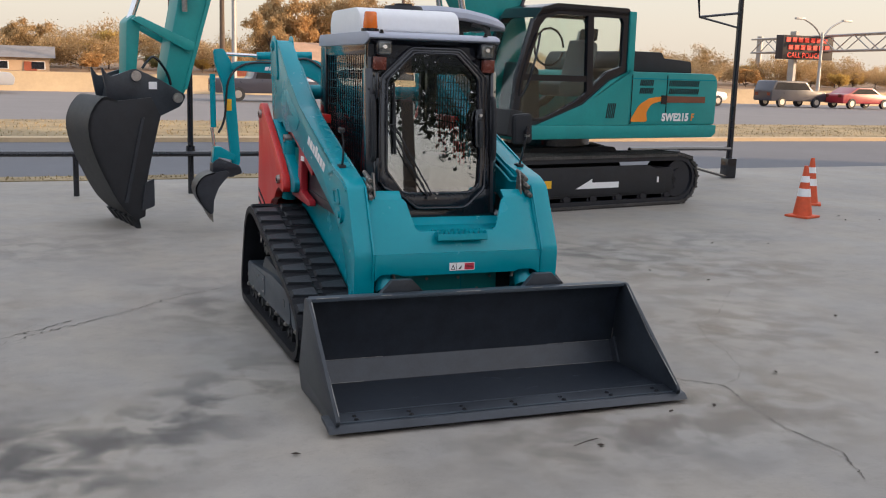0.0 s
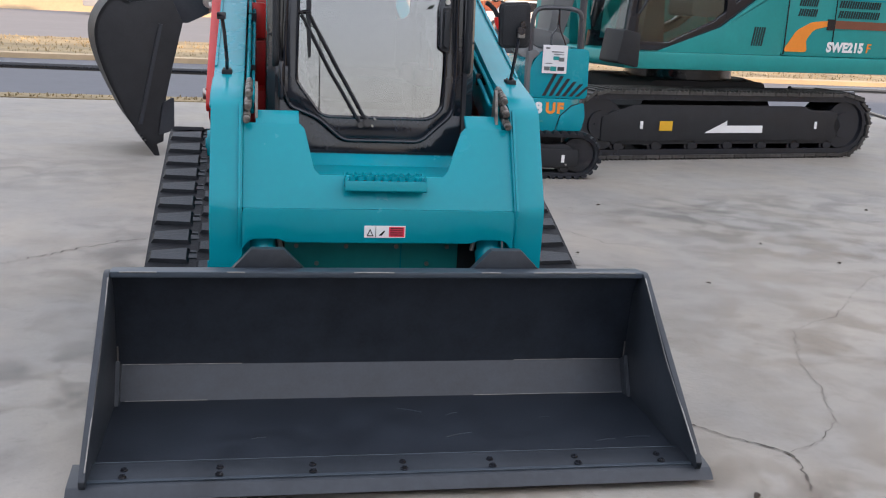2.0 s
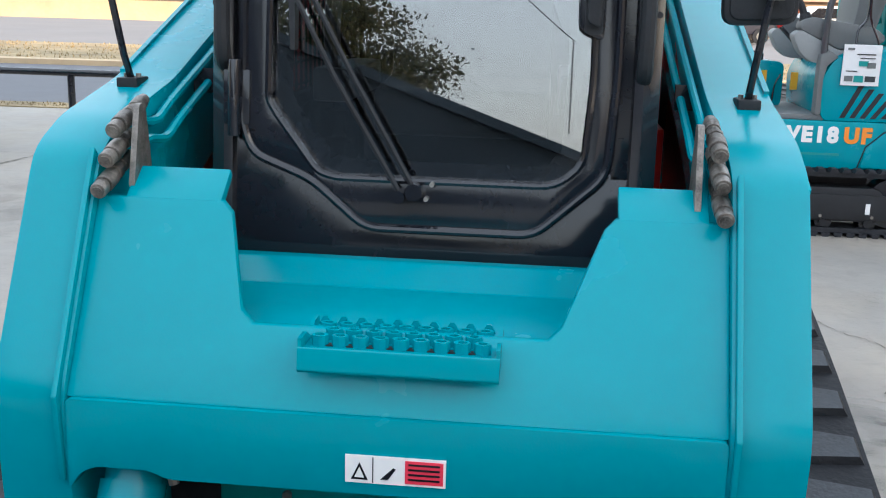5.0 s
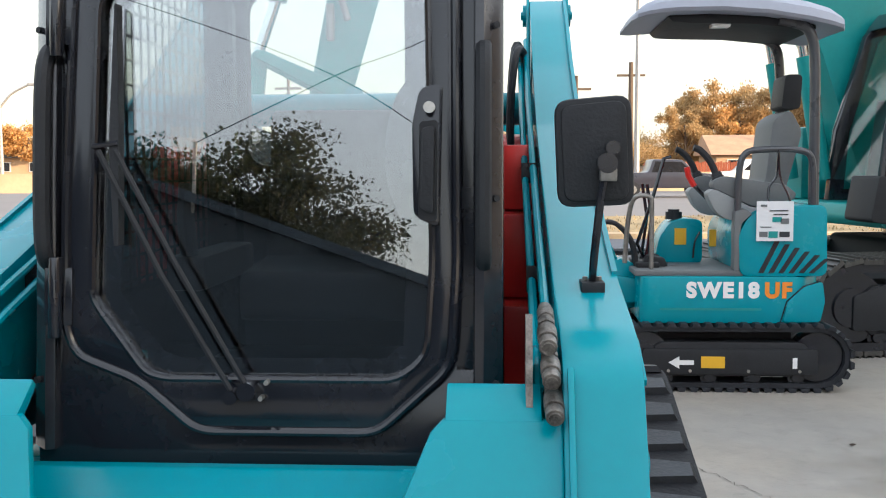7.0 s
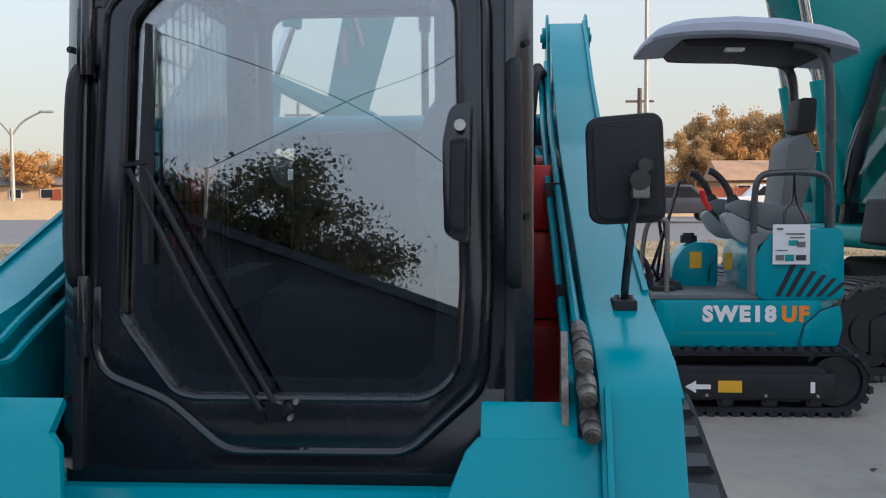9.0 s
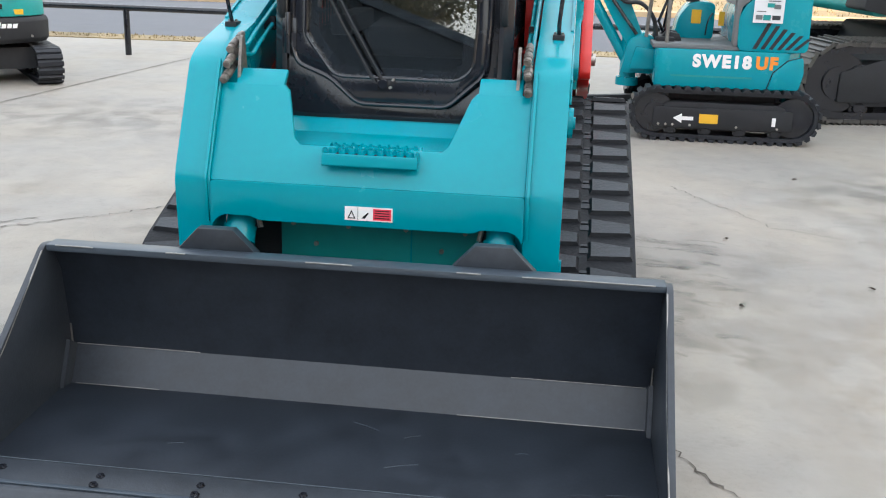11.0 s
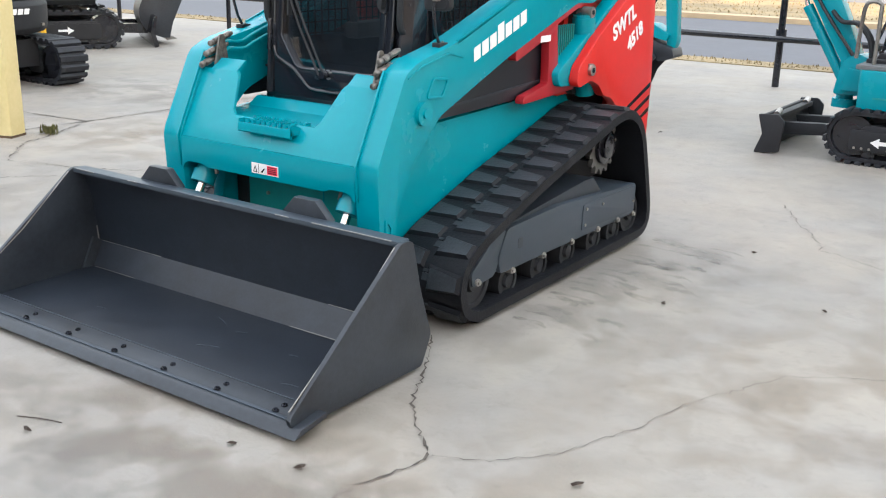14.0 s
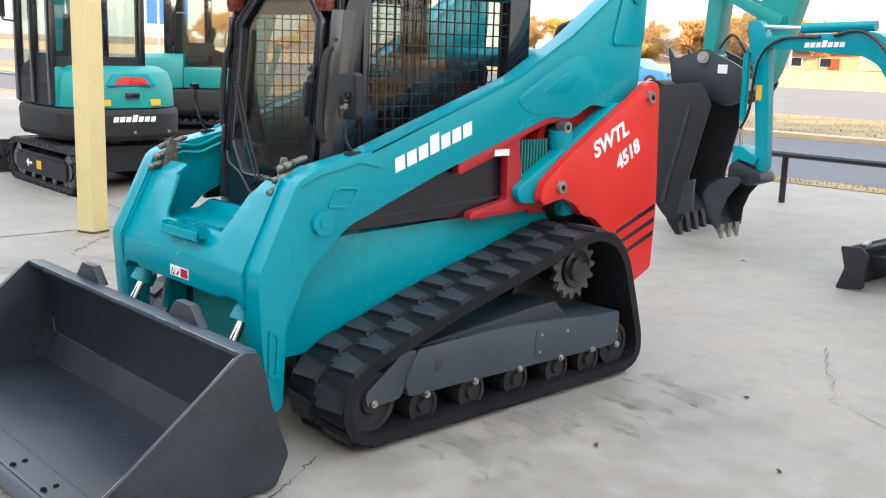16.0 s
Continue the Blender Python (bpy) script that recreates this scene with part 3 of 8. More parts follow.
for i, (x, y) in enumerate([(1.09, -2.16), (1.83, -1.73), (0.81, -2.18), (2.02, 0.28), (2.01, -2.46), (3.25, -0.63), (3.09, 0.74), (2.82, 1.24), (4.93, 2.28), (4.33, 2.43), (0.21, -2.51), (-1.18, -2.22), (1.4, -0.07), (2.11, 2.48), (7.2, 3.65), (7.37, 3.96), (7.68, 3.57), (-0.31, 3.88), (1.47, 0.96), (2.78, -1.54)]):
    bm = bm_new()
    k = 7
    c = bm.verts.new((0, 0, 0.012))
    rim = [bm.verts.new((0.024 * math.cos(a) * lrnd.uniform(0.5, 1.2), 0.012 * math.sin(a) * lrnd.uniform(0.5, 1.2), lrnd.uniform(0.0, 0.008))) for a in [6.283 * j / k for j in range(k)]]
    for j in range(k):
        bm.faces.new((c, rim[j], rim[(j + 1) % k]))
    lf = part("dead_leaf", bm, LEAF_LITTER)
    lf.matrix_basis = pose(x, y, 0.005, 0, 0, lrnd.uniform(0, 360))
    tagged(lf, "small curled dead brown leaf on the concrete", "leaf", "leaves on the lot")
twig = part("twig", tube(bm_new(), [(0.09, -2.47, 0.003), (0.17, -2.435, 0.004), (0.25, -2.41, 0.003)], 0.0017, 6), LEAF_LITTER)
tagged(twig, "thin dry twig lying on the concrete", "twig")


# ---- the compact track loader ----
loader = thing("track_loader", "teal and red track loader with black cab, bucket and rubber tracks", "loader")

# bucket
bucket = part("bucket", prism(bm_new(),
    [(-2.03, 0.022), (-1.33, 0.022), (-1.285, 0.14), (-1.345, 0.44), (-1.395, 0.525), (-1.415, 0.515), (-1.372, 0.43), (-1.335, 0.165), (-1.395, 0.052), (-2.03, 0.042)], "x", -0.93, 0.93),
    BUCKET_IN, loader, "open dark grey steel bucket with worn floor")
for s in (-1, 1):
    part("side_plate", prism(bm_new(), rounded([(-1.452, 0.538), (-1.385, 0.53), (-1.335, 0.33), (-1.262, 0.13), (-1.32, 0.015), (-2.03, 0.03), (-2.055, 0.075)], 0.02, 2), "x", *sorted((s * 0.93, s * 0.95))), STEEL_DARK, bucket, bevel=0.003)
part("cutting_edge", prism(bm_new(), [(-2.07, 0.022), (-1.91, 0.045), (-1.91, 0.066), (-2.035, 0.05)], "x", -0.987, 0.987), STEEL_DARK, bucket, "thick cutting edge with chipped paint", bevel=0.004)
part("top_rail", prism(bm_new(), [(-1.452, 0.514), (-1.385, 0.514), (-1.385, 0.536), (-1.452, 0.536)], "x", -0.932, 0.932), FRAME_GREY, bucket, "worn top rail of the bucket", bevel=0.006)
for x0 in (-0.54, 0.305):
    part("tab", prism(bm_new(), [(x0, 0.527), (x0 + 0.255, 0.527), (x0 + 0.18, 0.602), (x0 + 0.07, 0.602)], "y", -1.395, -1.355), STEEL_DARK, bucket, bevel=0.005)
for s in (-1, 1):
    part("gusset", prism(bm_new(), [(-1.395, 0.052), (-1.335, 0.165), (-1.38, 0.195), (-1.45, 0.056)], "x", *sorted((s * 0.915, s * 0.929))), STEEL_DARK, bucket)
bolt = mesh_of("bolt", cyl(cyl(bm_new(), (0, 0, 0), (0, 0, 0.009), 0.009, seg=6), (0, 0, 0), (0, 0, 0.004), 0.0125, seg=10), BLACK)
for i in range(7):
    for y in (-1.995, -1.95):
        piece("bolt", bolt, bucket, pose(-0.834 + i * 0.278, y, 0.058, -8))

for s in (-1, 1):
    part("edge_wear", tube(bm_new(), [(s * 0.932, -1.475, 0.522), (s * 0.931, -1.73, 0.310), (s * 0.932, -2.035, 0.097)], 0.0028, 6), STEEL_DULL, bucket, "bright worn edge")
    part("weld_seam", tube(bm_new(), [(s * 0.926, -1.37, 0.095), (s * 0.926, -1.345, 0.15), (s * 0.925, -1.352, 0.24)], 0.003, 6), STEEL_DULL, bucket)
for x0, x1, y, z in ((-0.9, -0.62, -1.397, 0.0535), (0.34, 0.915, -1.397, 0.0535), (-0.915, -0.5, -1.338, 0.167), (0.5, 0.91, -1.338, 0.167)):
    part("weld_seam", tube(bm_new(), [(x0, y, z), ((x0 + x1) / 2, y + 0.001, z), (x1, y, z)], 0.0016, 6), STEEL_DULL, bucket, "thin bright weld seam")
for x0, x1 in ((-0.90, -0.78), (-0.55, -0.49), (-0.12, 0.02), (0.33, 0.40), (0.52, 0.90)):
    part("edge_wear", tube(bm_new(), [(x0, -1.4515, 0.5345), ((x0 + x1) / 2, -1.452, 0.535), (x1, -1.4515, 0.5345)], 0.0024, 6), STEEL_DULL, bucket, "paint worn through along the rail")
part("edge_bar", box(bm_new(), -0.93, 0.93, -2.018, -2.002, 0.052, 0.0575), FRAME_GREY, bucket, "low bar along the cutting edge", bevel=0.002)
part("weld_seam", tube(bm_new(), [(-0.925, -1.907, 0.0658), (0.0, -1.9065, 0.0658), (0.925, -1.907, 0.0658)], 0.0018, 6), FRAME_GREY, bucket)
part("wear_plate", box(bm_new(), -0.925, 0.925, -1.91, -1.902, 0.044, 0.052), STEEL_DARK, bucket)

scr = random.Random(17)
for i in range(7):
    x, y = scr.uniform(-0.5, 0.85), scr.uniform(-1.86, -1.5)
    a, r = scr.uniform(-0.5, 0.5), scr.uniform(0.03, 0.10)
    z = 0.0535 + (-1.40 - y) * -0.0157 - 0.0009
    dz = r * math.sin(a) * 0.0157
    part("scratch", tube(bm_new(), [(x, y, z), (x + r * 0.5 * math.cos(a), y + r * 0.5 * math.sin(a) + 0.004, z + dz * 0.5), (x + r * math.cos(a), y + r * math.sin(a), z + dz)], 0.0008, 5), FRAME_GREY, bucket)

# lift arms with their front cross plate
ARM = [(-1.18, 0.705), (-1.0, 1.06), (-0.90, 1.105), (-0.66, 1.155), (0.22, 1.46), (0.57, 1.65), (0.82, 1.82), (0.97, 1.905), (1.09, 1.89), (1.13, 1.80), (1.10, 1.42), (1.06, 1.34), (0.95, 1.30),
       (0.74, 1.33), (0.60, 1.265), (0.43, 1.275), (-0.27, 1.045), (-0.76, 0.86), (-0.95, 0.69), (-1.05, 0.49), (-1.07, 0.17), (-1.105, 0.15), (-1.145, 0.27), (-1.165, 0.45)]
for s in (-1, 1):
    arm = part("lift_arm", prism(bm_new(), rounded(ARM, 0.035, 3), "x", *sorted((s * 0.505, s * 0.622))), TEAL, loader, bevel=0.006)
    part("arm_boss", cyl(cyl(bm_new(), (s * 0.62, -0.885, 0.89), (s * 0.639, -0.885, 0.89), 0.05, seg=24), (s * 0.638, -0.885, 0.89), (s * 0.646, -0.885, 0.89), 0.02, seg=12), TEAL, arm)
    part("pocket", ring(bm_new(), rounded([(-0.865, 0.945), (-0.745, 0.935), (-0.70, 1.02), (-0.82, 1.03)], 0.02), rounded([(-0.848, 0.957), (-0.753, 0.948), (-0.719, 1.008), (-0.812, 1.017)], 0.014), "x", *sorted((s * 0.621, s * 0.630))), TEAL, arm, bevel=0.003)
    part("knee_ridge", prism(bm_new(), [(-0.99, 1.045), (-0.90, 1.085), (-0.70, 1.125), (-0.60, 1.10), (-0.60, 1.09), (-0.70, 1.113), (-0.90, 1.073), (-0.985, 1.035)], "x", *sorted((s * 0.621, s * 0.628))), TEAL, arm, bevel=0.002)
    part("rib", ring(bm_new(), rounded([(-1.14, 0.30), (-1.095, 0.29), (-1.085, 0.46), (-1.135, 0.5)], 0.018), rounded([(-1.127, 0.315), (-1.108, 0.31), (-1.098, 0.452), (-1.123, 0.48)], 0.01), "x", *sorted((s * 0.621, s * 0.630))), TEAL, arm, bevel=0.003)
    part("doubler", prism(bm_new(), rounded([(0.18, 1.36), (0.30, 1.285), (0.62, 1.30), (0.80, 1.42), (0.66, 1.57), (0.55, 1.55)], 0.06), "x", *sorted((s * 0.621, s * 0.6255))), TEAL, arm, bevel=0.003)
    part("dent", prism(bm_new(), rounded([(0.36, 1.385), (0.55, 1.39), (0.63, 1.47), (0.56, 1.50)], 0.04), "x", *sorted((s * 0.625, s * 0.628))), TEAL, arm, bevel=0.002)
    part("ridge", prism(bm_new(), [(-1.165, 0.56), (-1.180, 0.56), (-1.192, 0.705), (-1.010, 1.068), (-0.998, 1.055), (-1.175, 0.705)], "x", *sorted((s * 0.511, s * 0.521))), TEAL, arm, bevel=0.003)

# front plate: slope with a cut for the door, brow and cylinder arches
hood = bm_new()


def slope_y(z):
    return -1.172 + (z - 0.70) / (1.045 - 0.70) * 0.182


out = [(-0.505, 0.70), (0.505, 0.70), (0.505, 0.99), (0.332, 0.99), (0.314, 0.972), (0.255, 0.835), (0.235, 0.815), (-0.225, 0.815), (-0.245, 0.835), (-0.279, 0.972), (-0.297, 0.99), (-0.505, 0.99)]
fa = [hood.verts.new((x, slope_y(z), z)) for x, z in out]
fb = [hood.verts.new((x, slope_y(z) + 0.018, z)) for x, z in out]
hood.faces.new(fa)
hood.faces.new(fb[::-1])
for i in range(len(out)):
    j = (i + 1) % len(out)
    hood.faces.new((fa[i], fa[j], fb[j], fb[i]))
part("front_plate", hood, TEAL, loader, bevel=0.004)
fy = slope_y(0.99)
for x0, x1 in ((-0.46, -0.30), (0.335, 0.475)):
    part("ear_fold", prism(bm_new(), [(fy, 0.989), (fy + 0.058, 1.033), (fy + 0.07, 1.02), (fy + 0.016, 0.975)], "x", x0, x1), TEAL, loader, bevel=0.004)
brow = rounded([(-0.505, 0.70), (-0.505, 0.545), (-0.487, 0.575), (-0.462, 0.588), (-0.375, 0.588), (-0.345, 0.575), (0.345, 0.575), (0.375, 0.588), (0.462, 0.588), (0.487, 0.575), (0.505, 0.545), (0.505, 0.70)], 0.012, 3)
bm = prism(bm_new(), brow, "y", -1.179, -1.137)
part("front_brow", bm, TEAL, loader, bevel=0.006)
part("under_plate", box(bm_new(), -0.345, 0.345, -0.92, -0.90, 0.20, 0.66), TEAL_OLD, loader, "recessed teal plate in shade")
plate_bolt = mesh_of("bolt", cyl(bm_new(), (0, 0, 0), (0, -0.01, 0), 0.009, seg=6), STEEL_DULL)
for x in (-0.30, -0.105, 0.095, 0.30):
    piece("bolt", plate_bolt, loader, pose(x, -0.9205, 0.50))
for x in (-0.22, 0.22):
    piece("bolt", plate_bolt, loader, pose(x, -0.9205, 0.43))
part("plate_seam", box(bm_new(), 0.112, 0.117, -0.9235, -0.9195, 0.30, 0.58), TEAL, loader)
part("inner_box", box(bm_new(), -0.46, 0.46, -0.895, -0.84, 0.25, 0.78), BLACK_MATT, loader)
deck = bm_new()
prism(deck, [(-1.095, 0.79), (-0.73, 0.79), (-0.73, 0.82), (-0.77, 0.848), (-0.80, 0.848), (-0.86, 0.812), (-1.095, 0.805)], "x", -0.40, 0.40)
part("foot_deck", deck, TEAL, loader, bevel=0.004)
# serrated step
def saw(x0, x1, low, foot, crest, n):
    """Outline of a plate whose top edge is cut into teeth."""
    w = (x1 - x0) / n
    top = []
    for k in range(n):
        top += [(x0 + k * w, foot), (x0 + k * w + w * 0.28, crest), (x0 + k * w + w * 0.5, crest), (x0 + k * w + w * 0.78, foot)]
    return [(x1, low), (x0, low)] + top + [(x1, foot)]


step = part("step", box(bm_new(), -0.128, 0.158, -1.176, -1.062, 0.780, 0.786), TEAL, loader, "teal tread step with punched teeth")
part("step_wall", prism(bm_new(), saw(-0.13, 0.16, 0.780, 0.806, 0.820, 10), "y", -1.062, -1.056), TEAL, step)
part("step_lip", prism(bm_new(), rounded([(-1.186, 0.772), (-1.178, 0.766), (-1.168, 0.780), (-1.174, 0.806), (-1.181, 0.808)], 0.003), "x", -0.136, 0.166), TEAL, step)
for x in (-0.136, 0.160):
    part("step_wall", prism(bm_new(), [(-1.180, 0.780), (-1.056, 0.780), (-1.056, 0.820), (-1.085, 0.820), (-1.114, 0.804), (-1.145, 0.820), (-1.180, 0.820)], "x", x, x + 0.006), TEAL, step)
part("tread", box(bm_new(), -0.13, 0.16, -1.176, -1.062, 0.797, 0.802), TEAL, step)
tooth = mesh_of("tooth", ring(bm_new(), [(0.013 * math.cos(a), 0.010 * math.sin(a)) for a in [k * math.pi / 4 for k in range(8)]], [(0.008 * math.cos(a), 0.006 * math.sin(a)) for a in [k * math.pi / 4 for k in range(8)]], "z", 0, 0.017), TEAL)
hole = mesh_of("punched_hole", box(bm_new(), -0.008, 0.008, -0.006, 0.006, 0, 0.002), BLACK_MATT)
for r in range(3):
    for i in range(9 - r % 2):
        x, y = -0.108 + i * 0.0308 + 0.0154 * (r % 2), -1.150 + r * 0.031
        piece("tooth", tooth, step, pose(x, y, 0.802))
        if i < 8:
            piece("punched_hole", hole, step, pose(x + 0.0154, y, 0.8021))
# warning sticker
stk = part("warning_sticker", box(bm_new(), -0.062, 0.092, -1.1825, -1.1800, 0.596, 0.641), WHITE_DECAL, loader, "white and red warning sticker")
part("red_field", box(bm_new(), 0.03, 0.088, -1.1838, -1.1826, 0.600, 0.637), RED_DECAL, stk)
for z in (0.606, 0.614, 0.622, 0.630):
    part("text_bar", box(bm_new(), 0.035, 0.083, -1.1849, -1.1839, z, z + 0.003), BLACK, stk)
part("symbol", ring(bm_new(), [(-0.053, 0.602), (-0.027, 0.602), (-0.04, 0.63)], [(-0.048, 0.605), (-0.032, 0.605), (-0.04, 0.623)], "y", -1.1838, -1.1826), BLACK, stk)
part("symbol", prism(bm_new(), [(-0.008, 0.604), (0.004, 0.604), (0.016, 0.622), (0.012, 0.624), (0.0, 0.612)], "y", -1.1838, -1.1826), BLACK, stk)
part("divider", box(bm_new(), -0.02, -0.0185, -1.1838, -1.1826, 0.598, 0.639), BLACK, stk)

# tilt cylinders
for s in (-1, 1):
    c = part("tilt_cylinder", cyl(cyl(bm_new(), (s * 0.43, -0.985, 0.74), (s * 0.43, -1.125, 0.50), 0.047, seg=24), (s * 0.43, -1.108, 0.53), (s * 0.43, -1.135, 0.484), 0.054, seg=20), TEAL, loader)
    part("rod", cyl(bm_new(), (s * 0.43, -1.125, 0.50), (s * 0.43, -1.275, 0.24), 0.019), CHROME, c)
    part("grease_fitting", tube(bm_new(), [(s * 0.392, -1.075, 0.58), (s * 0.372, -1.10, 0.575), (s * 0.362, -1.105, 0.53)], 0.009), STEEL_DULL, c)

# hydraulic couplers and pipes
for s in (-1, 1):
    cp = part("coupler_block", prism(bm_new(), rounded([(-1.0, 1.0), (-0.965, 1.135), (-0.94, 1.135), (-0.92, 1.02)], 0.008), "x", *sorted((s * 0.452, s * 0.462))), COUPLER, loader, "worn steel bracket with hydraulic quick couplers")
    for dx, z in ((0.492, 1.022), (0.488, 1.068), (0.484, 1.113)):
        y = -1.0 + (z - 1.022) * 0.55
        b = bm_new()
        for u0, u1, r, n in ((0.0, 0.135, 0.0105, 14), (0.0, 0.02, 0.0135, 16), (0.024, 0.056, 0.0150, 16), (0.066, 0.080, 0.0145, 6), (0.092, 0.122, 0.0130, 16)):
            cyl(b, (s * dx, y - 0.05 + u0, z - 0.02 + u0 * 0.3), (s * dx, y - 0.05 + u1, z - 0.02 + u1 * 0.3), r, seg=n)
        c = part("coupler", b, COUPLER, cp, "", 0.002)
        part("dust_cap", cyl(bm_new(), (s * dx, y - 0.054, z - 0.0212), (s * dx, y - 0.0495, z - 0.0198), 0.0095, seg=14), COUPLER, c)
    for k, dx in enumerate((0.490, 0.472)):
        pts = curve_pts([(s * dx, -0.97 + 0.02 * k, 1.05 - 0.03 * k), (s * dx, -0.90, 1.095 - 0.03 * k), (s * (dx - 0.0), -0.80, 1.09 - 0.03 * k), (s * dx, -0.70, 1.125 - 0.03 * k), (s * dx, -0.3, 1.255 - 0.03 * k), (s * dx, 0.3, 1.47 - 0.03 * k), (s * dx, 0.8, 1.75 - 0.03 * k)], 4)
        part("hydraulic_pipe", tube(bm_new(), pts, 0.0085, 8), TEAL, loader)
    for y, z in ((-0.55, 1.165), (0.0, 1.36)):
        part("pipe_clamp", box(bm_new(), *sorted((s * 0.462, s * 0.502)), y - 0.010, y + 0.010, z - 0.045, z + 0.004), BLACK, loader)

# mirror on one arm, a bare stalk on the other
mr = part("mirror", prism(bm_new(), rounded([(0.512, 1.285), (0.64, 1.29), (0.632, 1.475), (0.504, 1.465)], 0.025), "y", -0.735, -0.70), BLACK_MATT, loader, "black plastic mirror on a thin stalk", bevel=0.008)
part("mirror_back", prism(bm_new(), rounded([(0.522, 1.295), (0.63, 1.30), (0.622, 1.465), (0.514, 1.455)], 0.02), "y", -0.742, -0.735), BLACK_MATT, mr, bevel=0.004)
part("ball_joint", cyl(cyl(bm_new(), (0.59, -0.775, 1.36), (0.59, -0.735, 1.36), 0.017), (0.60, -0.76, 1.385), (0.60, -0.742, 1.385), 0.012), BLACK, mr)
part("clamp", box(bm_new(), 0.578, 0.606, -0.772, -0.75, 1.33, 1.352), STEEL_DULL, mr, bevel=0.003)
for s in (-1, 1):
    st = part("mirror_stalk", tube(bm_new(), [(s * 0.572, -0.70, 1.145), (s * 0.572, -0.735, 1.20), (s * 0.58, -0.76, 1.30), (s * 0.59, -0.755, 1.36)], 0.007), BLACK, loader, "thin black mirror stalk")
    part("foot", box(bm_new(), s * 0.572 - 0.02, s * 0.572 + 0.02, -0.73, -0.67, 1.138, 1.158), BLACK_MATT, st, bevel=0.003)
    for x in (-0.012, 0.012):
        part("foot_bolt", cyl(bm_new(), (s * 0.572 + x, -0.70, 1.156), (s * 0.572 + x, -0.70, 1.165), 0.005, seg=6), STEEL_DULL, st)
part("clamp_head", box(bm_new(), -0.608, -0.575, -0.775, -0.74, 1.35, 1.378), BLACK, loader, bevel=0.004)

# rear of the arms: towers, cross tube, links
part("cross_tube", cyl(bm_new(), (-0.51, 0.84, 1.54), (0.51, 0.84, 1.54), 0.052, seg=20), TEAL, loader)
for s in (-1, 1):
    for x0, x1 in ((0.496, 0.504), (0.623, 0.631)):
        fl = part("tower_flange", prism(bm_new(), rounded([(0.86, 1.62), (0.93, 1.88), (0.98, 1.935), (1.06, 1.935), (1.12, 1.87), (1.11, 1.62)], 0.04), "x", *sorted((s * x0, s * x1))), TEAL, loader, bevel=0.002)
        part("flange_boss", cyl(cyl(bm_new(), (s * (x0 - 0.012), 1.03, 1.86), (s * (x1 + 0.012), 1.03, 1.86), 0.036, seg=18), (s * (x0 - 0.018), 1.03, 1.86), (s * (x1 + 0.018), 1.03, 1.86), 0.014, seg=8), TEAL, fl)
    part("edge_rib", prism(bm_new(), [(-0.64, 1.168), (0.22, 1.472), (0.57, 1.662), (0.82, 1.832), (0.95, 1.905), (0.95, 1.89), (0.82, 1.815), (0.57, 1.645), (0.22, 1.455), (-0.64, 1.15)], "x", *sorted((s * 0.612, s * 0.622))), TEAL, loader)
RED_TAIL = [(1.055, 1.425), (1.10, 1.45), (1.15, 1.44), (1.175, 1.41), (1.215, 0.80), (1.20, 0.47), (1.05, 0.405), (0.95, 0.5), (0.86, 0.66), (0.70, 0.78), (0.61, 0.80), (0.55, 0.86), (0.46, 0.895), (0.33, 0.87), (0.30, 0.90), (0.325, 0.975), (0.5, 1.10), (0.96, 1.365)]
